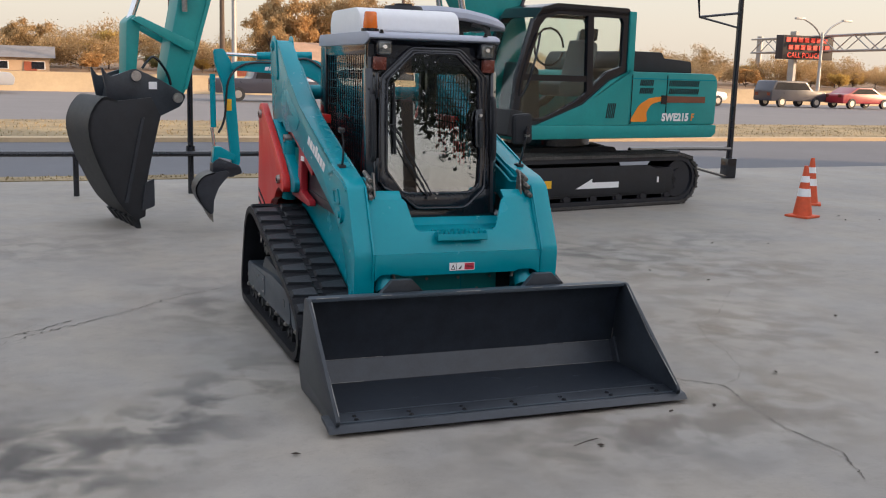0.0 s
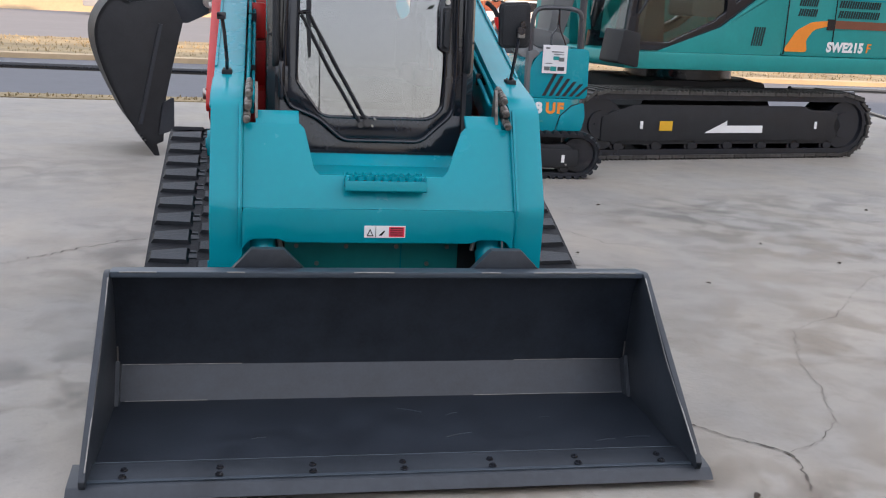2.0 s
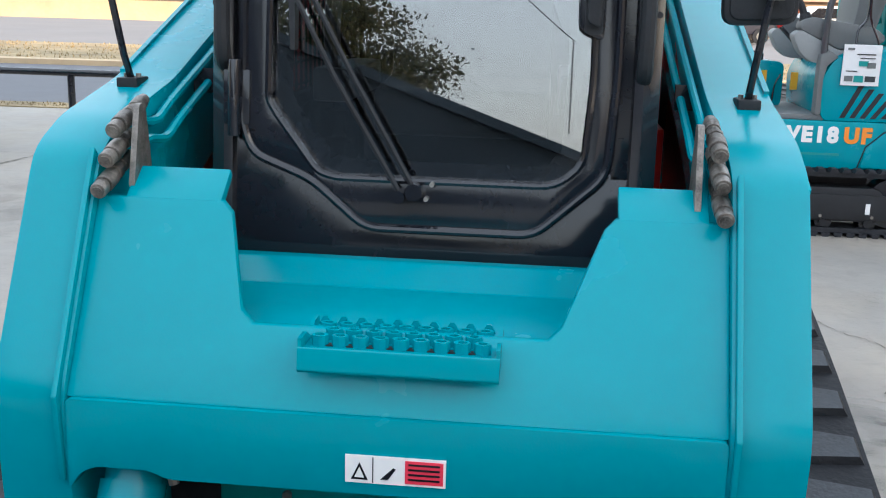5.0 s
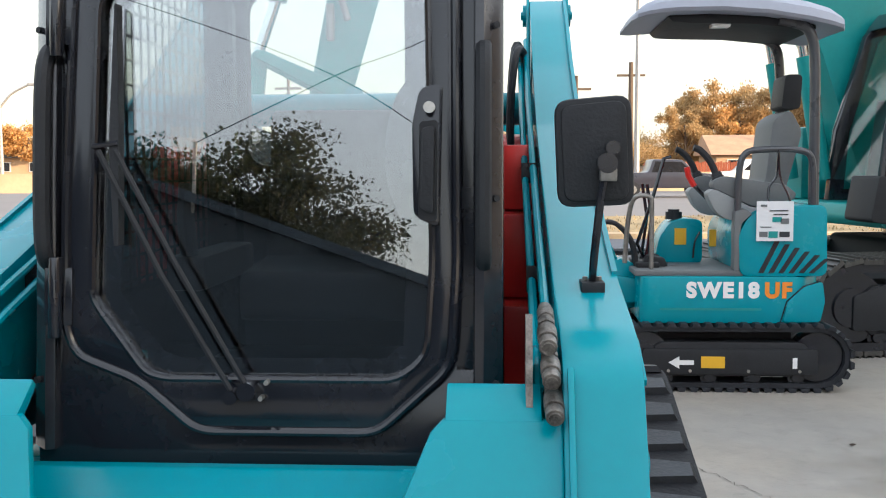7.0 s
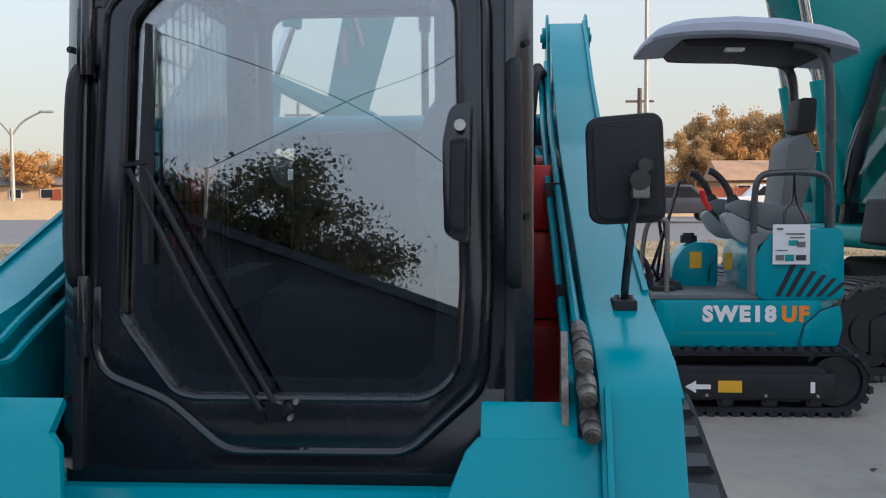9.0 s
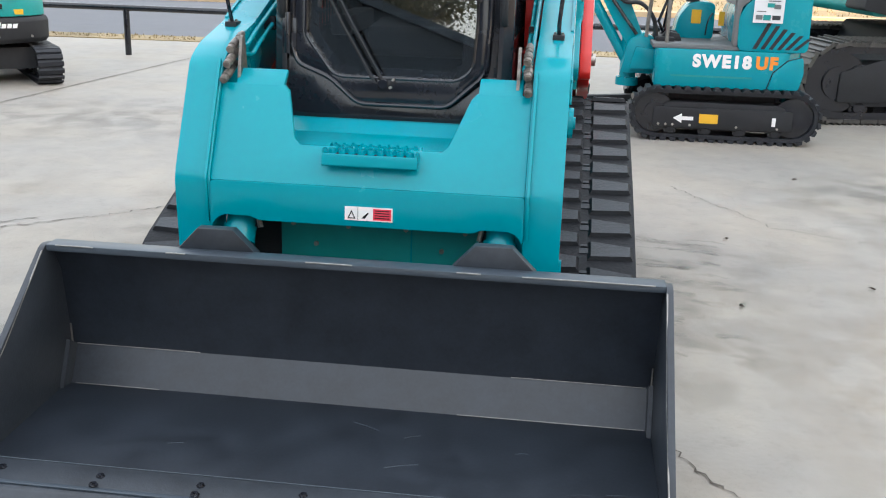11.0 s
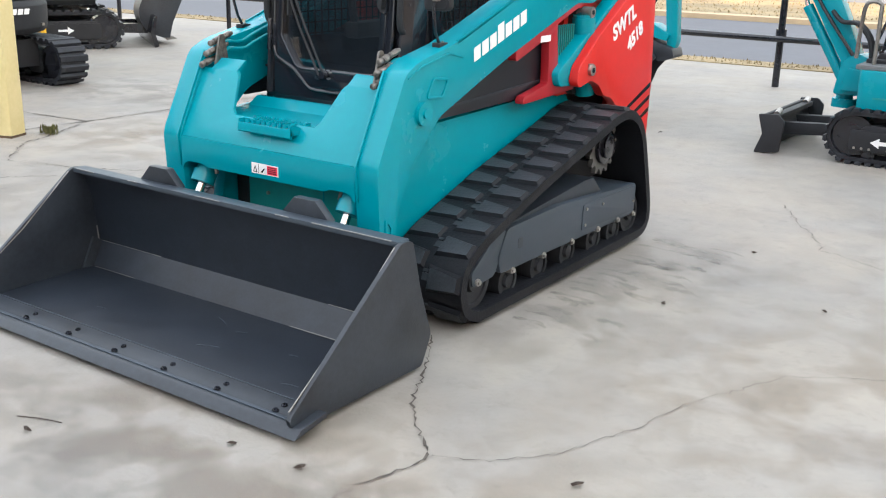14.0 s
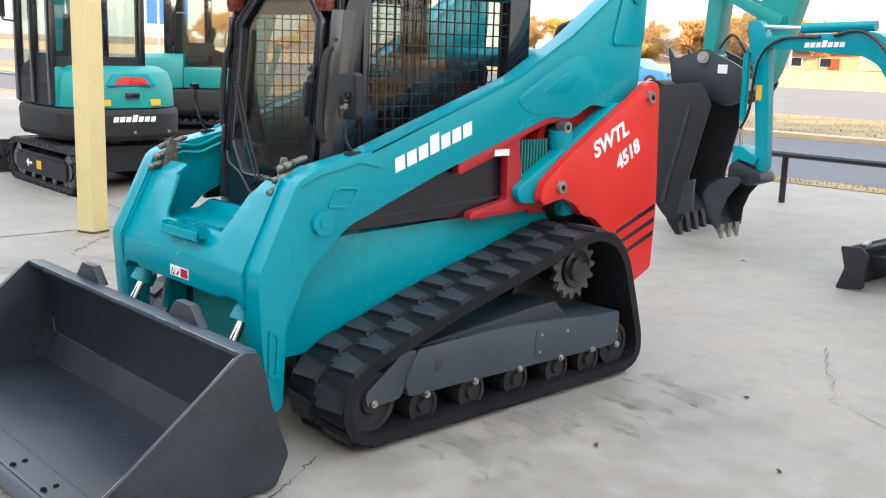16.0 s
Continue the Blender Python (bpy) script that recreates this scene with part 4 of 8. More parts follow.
for s in (-1, 1):
    tail = part("tail_panel", prism(bm_new(), rounded(RED_TAIL, 0.025, 3), "x", *sorted((s * 0.655, s * 0.705))), RED, loader, bevel=0.005)
    for y, z in ((0.435, 0.95), (1.095, 1.365)):
        p = part("pin", cyl(bm_new(), (s * 0.69, y, z), (s * 0.725, y, z), 0.028, seg=16), STEEL, tail)
        part("pin_hole", cyl(bm_new(), (s * 0.72, y, z), (s * 0.727, y, z), 0.013, seg=12), BLACK, p)
        part("pin_lug", prism(bm_new(), rounded([(y - 0.03, z + 0.035), (y + 0.03, z + 0.03), (y + 0.05, z - 0.03), (y + 0.01, z - 0.03)], 0.015), "x", *sorted((s * 0.703, s * 0.712))), STEEL, p)
    p = part("pin", cyl(bm_new(), (s * 0.60, 0.53, 1.225), (s * 0.655, 0.53, 1.225), 0.028, seg=16), STEEL, loader)
    part("pin_hole", cyl(bm_new(), (s * 0.65, 0.53, 1.225), (s * 0.658, 0.53, 1.225), 0.012, seg=12), BLACK, p)
    for k in range(3):
        y0, z0 = 0.885, 0.70 - k * 0.07
        part("stripe", prism(bm_new(), [(y0, z0 - 0.02), (1.2, z0 + 0.075 + 0.012), (1.2, z0 + 0.10 + 0.012), (y0, z0)], "x", *sorted((s * 0.704, s * 0.7068))), BLACK, tail)
    part("lift_cylinder", cyl(cyl(bm_new(), (s * 0.60, 0.53, 1.215), (s * 0.60, 0.60, 0.80), 0.052, seg=20), (s * 0.60, 0.535, 1.20), (s * 0.60, 0.55, 1.1), 0.06, seg=20), TEAL, loader)
    up = part("upright", prism(bm_new(), rounded([(0.40, 0.80), (0.86, 0.80), (0.92, 1.30), (0.80, 1.46), (0.62, 1.44), (0.46, 1.20)], 0.03), "x", *sorted((s * 0.415, s * 0.53))), RED, loader, "red painted steel upright behind the cab", bevel=0.006)
    part("upright_foot", box(bm_new(), *sorted((s * 0.42, s * 0.498)), -0.10, 0.42, 0.80, 1.03), RED, up, bevel=0.006)
    part("upright_face", box(bm_new(), *sorted((s * 0.42, s * 0.496)), 0.02, 0.42, 1.035, 1.24), RED, up, bevel=0.006)
    part("upright_head", box(bm_new(), *sorted((s * 0.42, s * 0.496)), 0.14, 0.45, 1.245, 1.41), RED, up, bevel=0.006)
    for z0, z1 in ((0.84, 0.985), (1.0, 1.15), (1.17, 1.40)):
        part("upright_panel", box(bm_new(), *sorted((s * 0.425, s * 0.52)), 0.40 + (z0 - 0.84) * 0.22, 0.56, z0, z1), RED, up, bevel=0.006)
    part("lower_link", prism(bm_new(), rounded([(0.19, 0.95), (0.22, 0.88), (0.45, 0.87), (1.0, 1.24), (1.0, 1.33), (0.9, 1.34)], 0.05, 4), "x", *sorted((s * 0.575, s * 0.652))), TEAL, loader, bevel=0.008)
    brk = bm_new()
    prism(brk, rounded([(-0.15, 1.085), (-0.145, 1.03), (0.16, 1.13), (0.17, 0.90), (-0.06, 0.86), (-0.07, 0.825), (0.45, 0.845), (0.42, 0.90), (0.27, 0.935), (0.235, 1.18), (0.6, 1.30), (0.62, 1.36)], 0.02, 3), "x", *sorted((s * 0.57, s * 0.615)))
    part("side_bracket", brk, RED_DEEP, loader, bevel=0.006)
    part("label", box(bm_new(), *sorted((s * 0.615, s * 0.6175)), 0.075, 0.17, 1.105, 1.135), WHITE_DECAL, loader)
    gr = part("grille", box(bm_new(), *sorted((s * 0.575, s * 0.585)), 0.26, 0.47, 1.0, 1.17), BLACK_MATT, loader)
    for k in range(10):
        part("grille_bar", box(bm_new(), *sorted((s * 0.585, s * 0.59)), 0.262 + k * 0.021, 0.268 + k * 0.021, 1.0, 1.17), TEAL_OLD, gr)
    panel = prism(bm_new(), [(-0.74, 0.83), (0.2, 0.845), (0.22, 1.17), (-0.2, 1.04), (-0.74, 0.90)], "x", *sorted((s * 0.535, s * 0.56)))
    sp = part("engine_side_panel", panel, SIDE_PANEL, loader)
    part("moulding", prism(bm_new(), [(-0.72, 0.868), (0.19, 0.905), (0.19, 0.915), (-0.72, 0.878)], "x", *sorted((s * 0.56, s * 0.566))), STEEL_DARK, sp)
    part("chassis_side", prism(bm_new(), rounded([(-1.0, 0.33), (-0.93, 0.78), (-0.76, 0.80), (0.30, 0.83), (0.55, 0.80), (0.8, 0.45), (0.5, 0.30)], 0.02), "x", *sorted((s * 0.45, s * 0.515))), TEAL, loader, bevel=0.005)
body = bm_new()
box(body, -0.455, 0.455, -0.84, 1.12, 0.26, 0.80)
part("chassis", body, BLACK_MATT, loader)
part("engine_cover", prism(bm_new(), rounded([(0.5, 0.8), (1.13, 0.8), (1.13, 1.12), (1.0, 1.22), (0.5, 1.24)], 0.06), "x", -0.57, 0.57), BLACK_MATT, loader, bevel=0.01)
part("rear_door", box(bm_new(), -0.652, 0.652, 1.13, 1.19, 0.45, 1.25), RED, loader, bevel=0.01)
lettering("model_lettering", "SWTL", 0.108, Matrix.Translation((0.7075, 0.68, 1.075)) @ SIDE_R @ pose(0, 0, 0, 0, 0, 24), WHITE_DECAL, loader, 0.15, 0.004)
lettering("model_lettering", "4518", 0.098, Matrix.Translation((0.7075, 0.87, 1.005)) @ SIDE_R @ pose(0, 0, 0, 0, 0, 30), WHITE_DECAL, loader, 0.15, 0.004)
bars_mark("brand_mark", Matrix.Translation((0.6235, -0.515, 1.065)) @ SIDE_R @ pose(0, 0, 0, 0, 0, 18.5), 0.47, 0.058, 7, WHITE_DECAL, loader)
bars_mark("brand_mark", Matrix.Translation((-0.6235, -0.05, 1.235)) @ Matrix.Rotation(math.pi, 4, "Z") @ SIDE_R @ pose(0, 0, 0, 0, 0, -18.5), 0.47, 0.058, 7, WHITE_DECAL, loader)

# cab
cab = part("cab", bm_new(), BLACK, loader, "black operator cab with mesh side windows")


def cab_part(name, bm, m=BLACK, label="", bevel=0.004):
    return part(name, bm, m, cab, label, bevel)


for s in (-1, 1):
    back = -0.52 if s > 0 else -0.60
    cab_part("front_post", prism(bm_new(), [(s * 0.405, 0.83), (s * 0.345, 0.83), (s * 0.345, 1.9), (s * 0.405, 1.9)], "y", -0.645, back), BLACK, "", 0.012)
    cab_part("post_cover", prism(bm_new(), [(s * 0.366, -0.655), (s * 0.370, -0.676), (s * 0.386, -0.680), (s * 0.419, -0.645), (s * 0.419, -0.585), (s * 0.404, -0.585)], "z", 0.86, 1.72), POST_SATIN, "glossy dark grey folded post cover", 0.003)
    for z in (0.98, 1.30, 1.60):
        cab_part("cover_bolt", cyl(bm_new(), (s * 0.402, -0.653, z), (s * 0.408, -0.668, z), 0.006, seg=8), BLACK_MATT, "", 0)
    cab_part("rear_post", box(bm_new(), *sorted((s * 0.33, s * 0.405)), 0.36, 0.5, 0.80, 1.9))
    cab_part("sill_panel", box(bm_new(), *sorted((s * 0.375, s * 0.402)), back, 0.36, 0.80, 1.10))
    cab_part("top_rail", box(bm_new(), *sorted((s * 0.36, s * 0.404)), back, 0.36, 1.80, 1.9))
    fx = (s * 0.37, s * 0.403)
    lip = 0.0 if s > 0 else 0.07
    cab_part("side_plate", prism(bm_new(), [(back, 1.10), (-0.43 - lip, 1.10), (-0.49 - lip, 1.4), (-0.48 - lip, 1.80), (back, 1.80)], "x", *sorted(fx)))
    mesh = bm_new()
    for k in range(18 if s > 0 else 20):
        y = -0.49 + k * 0.05 - (0.10 if s < 0 else 0.0)
        box(mesh, *sorted((s * 0.391, s * 0.396)), y - 0.003, y + 0.003, 1.10, 1.80)
    for k in range(14):
        z = 1.11 + k * 0.053
        box(mesh, *sorted((s * 0.388, s * 0.393)), -0.49 - lip, 0.36, z - 0.003, z + 0.003)
    cab_part("mesh_screen", mesh, BLACK, "black welded mesh screen", 0)
    pane = cab_part("side_pane", box(bm_new(), *sorted((s * 0.372, s * 0.376)), -0.50 - lip, 0.36, 1.10, 1.80), DARK_GLASS if s > 0 else DIMMED_GLASS, "tinted side glass", 0)
    pane.visible_shadow = False
    # grab handle at the post
    hx = s * 0.385
    cab_part("grab_handle", tube(bm_new(), curve_pts([(hx, -0.645, 1.57), (hx, -0.685, 1.55), (hx, -0.70, 1.48), (hx, -0.70, 1.28), (hx, -0.685, 1.20), (hx, -0.645, 1.18)], 4), 0.0145, 10), BLACK_MATT, "black grab handle", 0)
cab_part("roof", prism(bm_new(), rounded([(-0.70, 1.898), (-0.685, 1.918), (-0.62, 1.935), (0.48, 1.935), (0.52, 1.90), (0.5, 1.86), (-0.6, 1.86)], 0.012, 3), "x", -0.415, 0.415), GREY_ROOF, "pale grey cab roof", 0.006)
cab_part("visor", prism(bm_new(), [(-0.69, 1.888), (-0.645, 1.86), (-0.645, 1.70), (-0.62, 1.70), (-0.55, 1.888)], "x", -0.405, 0.405), BLACK, "", 0.004)
REAR_IN = rounded([(-0.31, 1.36), (0.31, 1.36), (0.31, 1.845), (-0.31, 1.845)], 0.06, 5)
REAR_OUT = [(x * 0.365 / 0.31, 1.60 + (z - 1.60) * (0.29 / 0.245 if z > 1.60 else 0.80 / 0.24)) for x, z in REAR_IN]
cab_part("rear_wall", ring(bm_new(), REAR_OUT, REAR_IN, "y", 0.44, 0.48), BLACK_MATT, "rear cab wall round a rounded window", 0)
rp = cab_part("rear_pane", prism(bm_new(), [(x * 1.02, z) for x, z in REAR_IN], "y", 0.455, 0.46), CAB_GLASS, "rear window glass", 0)
rp.visible_shadow = False
cab_part("cab_floor", box(bm_new(), -0.37, 0.37, -0.6, 0.44, 0.80, 0.84), BLACK_MATT)
# seat and levers inside
cab_part("seat", prism(bm_new(), rounded([(-0.05, 0.98), (0.36, 0.98), (0.42, 1.5), (0.33, 1.52), (0.26, 1.12), (-0.05, 1.10)], 0.04), "x", -0.22, 0.22), BLACK_MATT, "black seat", 0.02)
for s in (-1, 1):
    cab_part("armrest", box(bm_new(), *sorted((s * 0.24, s * 0.33)), -0.25, 0.2, 1.08, 1.16), BLACK_MATT, "", 0.015)
    cab_part("joystick", tube(bm_new(), [(s * 0.285, -0.22, 1.16), (s * 0.285, -0.24, 1.25), (s * 0.28, -0.235, 1.32)], 0.02), BLACK_MATT, "", 0)
# door
DOOR_OUT = [(-0.345, 1.080), (-0.325, 1.03), (-0.215, 0.988), (-0.112, 0.902), (0.200, 0.902), (0.325, 1.015), (0.335, 1.19), (0.332, 1.685), (0.168, 1.842), (-0.143, 1.842), (-0.332, 1.668), (-0.345, 1.3)]
DOOR_IN = [(-0.30, 1.13), (-0.285, 1.105), (-0.205, 1.00), (-0.17, 0.99), (0.235, 0.99), (0.285, 1.03), (0.295, 1.19), (0.285, 1.68), (0.15, 1.815), (-0.125, 1.815), (-0.29, 1.655), (-0.298, 1.3)]
door = cab_part("door", ring(bm_new(), DOOR_OUT, DOOR_IN, "y", -0.682, -0.645), BLACK, "black framed glass front door", 0.012)
part("door_pane", prism(bm_new(), [(x * 1.01, z) for x, z in DOOR_IN], "y", -0.662, -0.657), DOOR_GLASS, door, "tinted door glass").visible_shadow = False
FRIT = [(-0.262, 1.14), (-0.25, 1.115), (-0.18, 1.03), (-0.15, 1.02), (0.215, 1.02), (0.245, 1.05), (0.25, 1.19), (0.245, 1.655), (0.135, 1.768), (-0.11, 1.768), (-0.252, 1.635), (-0.258, 1.3)]
part("glass_border", ring(bm_new(), [(x * 1.005, z) for x, z in DOOR_IN], FRIT, "y", -0.6555, -0.6535), BLACK, door, "dark printed border of the door glass")
part("lock_border", prism(bm_new(), rounded([(0.30, 1.22), (0.245, 1.25), (0.215, 1.32), (0.21, 1.40), (0.225, 1.47), (0.25, 1.51), (0.30, 1.52)], 0.03), "y", -0.6550, -0.6540), BLACK, door)


def closed_tube(pts, y, r, seg=10):
    """A round cord along a closed outline of (x, z)."""
    line = [(x, y, z) for x, z in rounded(pts, 0.03, 4)]
    return tube(bm_new(), line + line[:1], r, seg)


part("gasket", closed_tube([(x * 1.012, (z - 1.36) * 1.01 + 1.36) for x, z in DOOR_OUT], -0.680, 0.0085), BLACK, door, "rounded black rubber gasket")
part("pane_seal", closed_tube([(x * 1.01, (z - 1.36) * 1.008 + 1.36) for x, z in DOOR_IN], -0.678, 0.007, 8), BLACK, door, "thin black glazing seal")
part("kick_panel", prism(bm_new(), [(-0.345, 1.07), (-0.405, 1.07), (-0.405, 0.83), (0.405, 0.83), (0.405, 1.0), (0.33, 1.015), (0.205, 0.897), (-0.117, 0.897), (-0.22, 0.983), (-0.33, 1.03)], "y", -0.66, -0.645), BLACK, cab, "glossy black lower front panel", bevel=0.003)
for a, b in (((-0.405, 1.07), (-0.345, 1.9)), ((0.335, 1.0), (0.405, 1.9))):
    part("door_cheek", box(bm_new(), a[0], b[0], -0.66, -0.645, a[1], b[1]), BLACK, cab, bevel=0.003)
for pts in ([(-0.345, 1.64), (-0.318, 1.64), (-0.128, 1.82), (-0.128, 1.86), (-0.345, 1.86)], [(0.335, 1.655), (0.335, 1.86), (0.153, 1.86), (0.153, 1.82), (0.318, 1.655)]):
    part("corner_panel", prism(bm_new(), pts, "y", -0.66, -0.648), BLACK, cab)
part("header_panel", box(bm_new(), -0.128, 0.153, -0.66, -0.648, 1.82, 1.875), BLACK, cab)
hnd = part("door_handle", prism(bm_new(), rounded([(0.265, 1.27), (0.31, 1.25), (0.315, 1.50), (0.275, 1.49), (0.262, 1.43)], 0.015), "y", -0.695, -0.675), BLACK, door, bevel=0.008)
part("grip", prism(bm_new(), rounded([(0.278, 1.285), (0.301, 1.275), (0.303, 1.425), (0.280, 1.42)], 0.009), "y", -0.722, -0.690), BLACK_MATT, hnd, bevel=0.007)
part("grip_shadow_gap", prism(bm_new(), rounded([(0.274, 1.265), (0.306, 1.262), (0.307, 1.435), (0.275, 1.432)], 0.008), "y", -0.6965, -0.6945), BLACK_MATT, hnd)
part("lock", cyl(bm_new(), (0.293, -0.712, 1.456), (0.293, -0.70, 1.456), 0.010, seg=16), STEEL, door, "bright round lock")
for z in (1.13, 1.62):
    part("hinge", cyl(box(bm_new(), -0.385, -0.335, -0.688, -0.66, z - 0.05, z + 0.05), (-0.362, -0.695, z - 0.07), (-0.362, -0.695, z + 0.07), 0.012), BLACK, door, bevel=0.002)
wip = part("wiper", tube(bm_new(), [(-0.02, -0.70, 0.975), (-0.14, -0.705, 1.18), (-0.255, -0.70, 1.385)], 0.0052, 6), BLACK_MATT, door, "black parallel-arm wiper")
part("second_arm", tube(bm_new(), [(-0.045, -0.70, 0.965), (-0.17, -0.705, 1.17), (-0.285, -0.70, 1.385)], 0.0052, 6), BLACK_MATT, wip)
part("blade", prism(bm_new(), [(-0.266, 1.40), (-0.256, 1.22), (-0.248, 1.22), (-0.249, 1.44), (-0.254, 1.64), (-0.257, 1.64)], "y", -0.700, -0.672), BLACK_MATT, wip)
part("cross_link", tube(bm_new(), [(-0.295, -0.70, 1.392), (-0.25, -0.70, 1.398)], 0.005, 6), BLACK, wip)
for x, z in ((0.012, 0.985), (0.002, 0.958)):
    part("pivot_bolt", cyl(bm_new(), (x, -0.70, z), (x, -0.664, z), 0.0045, seg=10), STEEL, wip)
part("pivot", cyl(cyl(bm_new(), (-0.02, -0.715, 0.972), (-0.02, -0.66, 0.972), 0.016), (-0.048, -0.715, 0.962), (-0.048, -0.66, 0.962), 0.012), BLACK, wip)
for s in (-1, 1):
    wl = part("work_lamp", prism(bm_new(), rounded([(s * 0.325 - 0.046, 1.795), (s * 0.325 + 0.046, 1.795), (s * 0.325 + 0.046, 1.882), (s * 0.325 - 0.046, 1.882)], 0.02), "y", -0.715, -0.66), BLACK, cab, "square clear work lamp", bevel=0.004)
    part("lens", prism(bm_new(), rounded([(s * 0.325 - 0.038, 1.803), (s * 0.325 + 0.038, 1.803), (s * 0.325 + 0.038, 1.874), (s * 0.325 - 0.038, 1.874)], 0.016), "y", -0.721, -0.714), LAMP_LENS, wl, "ribbed clear lens", bevel=0.002)
    for k in range(5):
        part("lens_rib", box(bm_new(), s * 0.325 - 0.032, s * 0.325 + 0.032, -0.7235, -0.7208, 1.812 + k * 0.0125, 1.815 + k * 0.0125), LAMP_LENS, wl)
    part("bulb", cyl(bm_new(), (s * 0.325, -0.7245, 1.846), (s * 0.325, -0.7205, 1.846), 0.012, 0.015, seg=14), CHROME, wl, "bright lamp bulb")
    tl = part("turn_lamp", box(bm_new(), s * 0.345 - 0.038, s * 0.345 + 0.038, -0.70, -0.655, 1.712, 1.79), RED_LENS, cab, "dull red lamp", bevel=0.008)
    part("amber_face", box(bm_new(), s * 0.345 - 0.033, s * 0.345 + 0.033, -0.706, -0.70, 1.735, 1.78), RED_LENS, tl, bevel=0.002)
# the cab's front leans back a little
LEANS = ("front_post", "post_cover", "cover_bolt", "door_cheek", "corner_panel", "header_panel", "kick_panel", "grab_handle", "door")
for ob in [o for o in cab.children if o.name.split(".")[0] in LEANS]:
    for o in (ob, *ob.children_recursive):
        for v in o.data.vertices:
            v.co.y += 0.09 * (v.co.z - 1.62)
for x in (-0.33, 0.33):
    cab_part("roof_bolt", cyl(cyl(bm_new(), (x, -0.66, 1.925), (x, -0.66, 1.934), 0.014, seg=12), (x, -0.66, 1.932), (x, -0.66, 1.945), 0.009, seg=6), BLACK, "", 0)
for k in range(3):
    y = 0.60 + 0.05 * k
    part("hose", tube(bm_new(), curve_pts([(0.45, y, 1.25), (0.44, y + 0.02, 1.50), (0.455, y + 0.05, 1.68 + 0.02 * k), (0.48, y + 0.10, 1.70), (0.495, y + 0.13, 1.58), (0.497, y + 0.14, 1.46)], 5), 0.012, 8), BLACK_MATT, loader, "black hydraulic hose loop")
ac = part("roof_unit", prism(bm_new(), rounded([(-0.32, 1.935), (-0.29, 2.06), (-0.2, 2.095), (0.36, 2.095), (0.42, 2.04), (0.42, 1.935)], 0.04), "x", -0.36, 0.30), WHITE, loader, "white plastic roof air conditioner", bevel=0.02)
part("fan_cap", cyl(cyl(bm_new(), (0.02, 0.0, 2.09), (0.02, 0.0, 2.125), 0.14, 0.12, seg=24), (0.02, 0, 2.12), (0.02, 0, 2.14), 0.06, seg=16), BLACK_MATT, ac)
bc = part("beacon", cyl(bm_new(), (-0.345, -0.48, 1.935), (-0.345, -0.48, 1.955), 0.055, seg=18), BLACK, loader, "orange warning beacon")
part("dome", cyl(bm_new(), (-0.345, -0.48, 1.955), (-0.345, -0.48, 2.055), 0.045, 0.036, seg=18), ORANGE_LENS, bc, "orange plastic dome", bevel=0.008)

# rubber tracks
BELT = [(-0.84, 0.037), (-0.935, 0.085), (-0.97, 0.19), (-0.935, 0.295), (-0.83, 0.365), (-0.36, 0.52), (0.10, 0.645), (0.42, 0.735), (0.55, 0.75), (0.68, 0.70), (0.76, 0.60), (0.83, 0.40), (0.90, 0.18), (0.895, 0.08), (0.82, 0.037)]


def belt_line(n):
    """Even steps along the closed belt: place and turn in the side plane."""
    pts = [Vector((0, *p)) for p in rounded(BELT, 0.10, 5)]
    seg = [(pts[i], pts[(i + 1) % len(pts)]) for i in range(len(pts))]
    total = sum((b - a).length for a, b in seg)
    out, step, acc, k = [], total / n, 0.0, 0
    for i in range(n):
        want = i * step
        while acc + (seg[k][1] - seg[k][0]).length < want:
            acc += (seg[k][1] - seg[k][0]).length
            k += 1
        a, b = seg[k]
        d = (b - a).normalized()
        out.append((a + d * (want - acc), math.atan2(d.z, d.y)))
    return out


def lug_mesh(s):
    bm = bm_new()
    w = 0.164
    lo = [(-w / 2, -0.058), (w / 2, -0.044), (w / 2, 0.034), (-w / 2, 0.056)]
    hi = [(-w / 2 + 0.014, -0.046), (w / 2 - 0.012, -0.036), (w / 2 - 0.012, 0.022), (-w / 2 + 0.014, 0.044)]
    a = [bm.verts.new((s * x, y, 0.008)) for x, y in lo]
    b = [bm.verts.new((s * x, y, 0.025)) for x, y in hi]
    bm.faces.new(a)
    bm.faces.new(b[::-1])
    for i in range(4):
        bm.faces.new((a[i], a[(i + 1) % 4], b[(i + 1) % 4], b[i]))
    me = mesh_of("lug", bm, TRACK_BELT)
    # top face gets the sheen colour, the sides stay belt-dark
    me.materials.append(LUG_TOP)
    me.polygons[1].material_index = 1
    return me


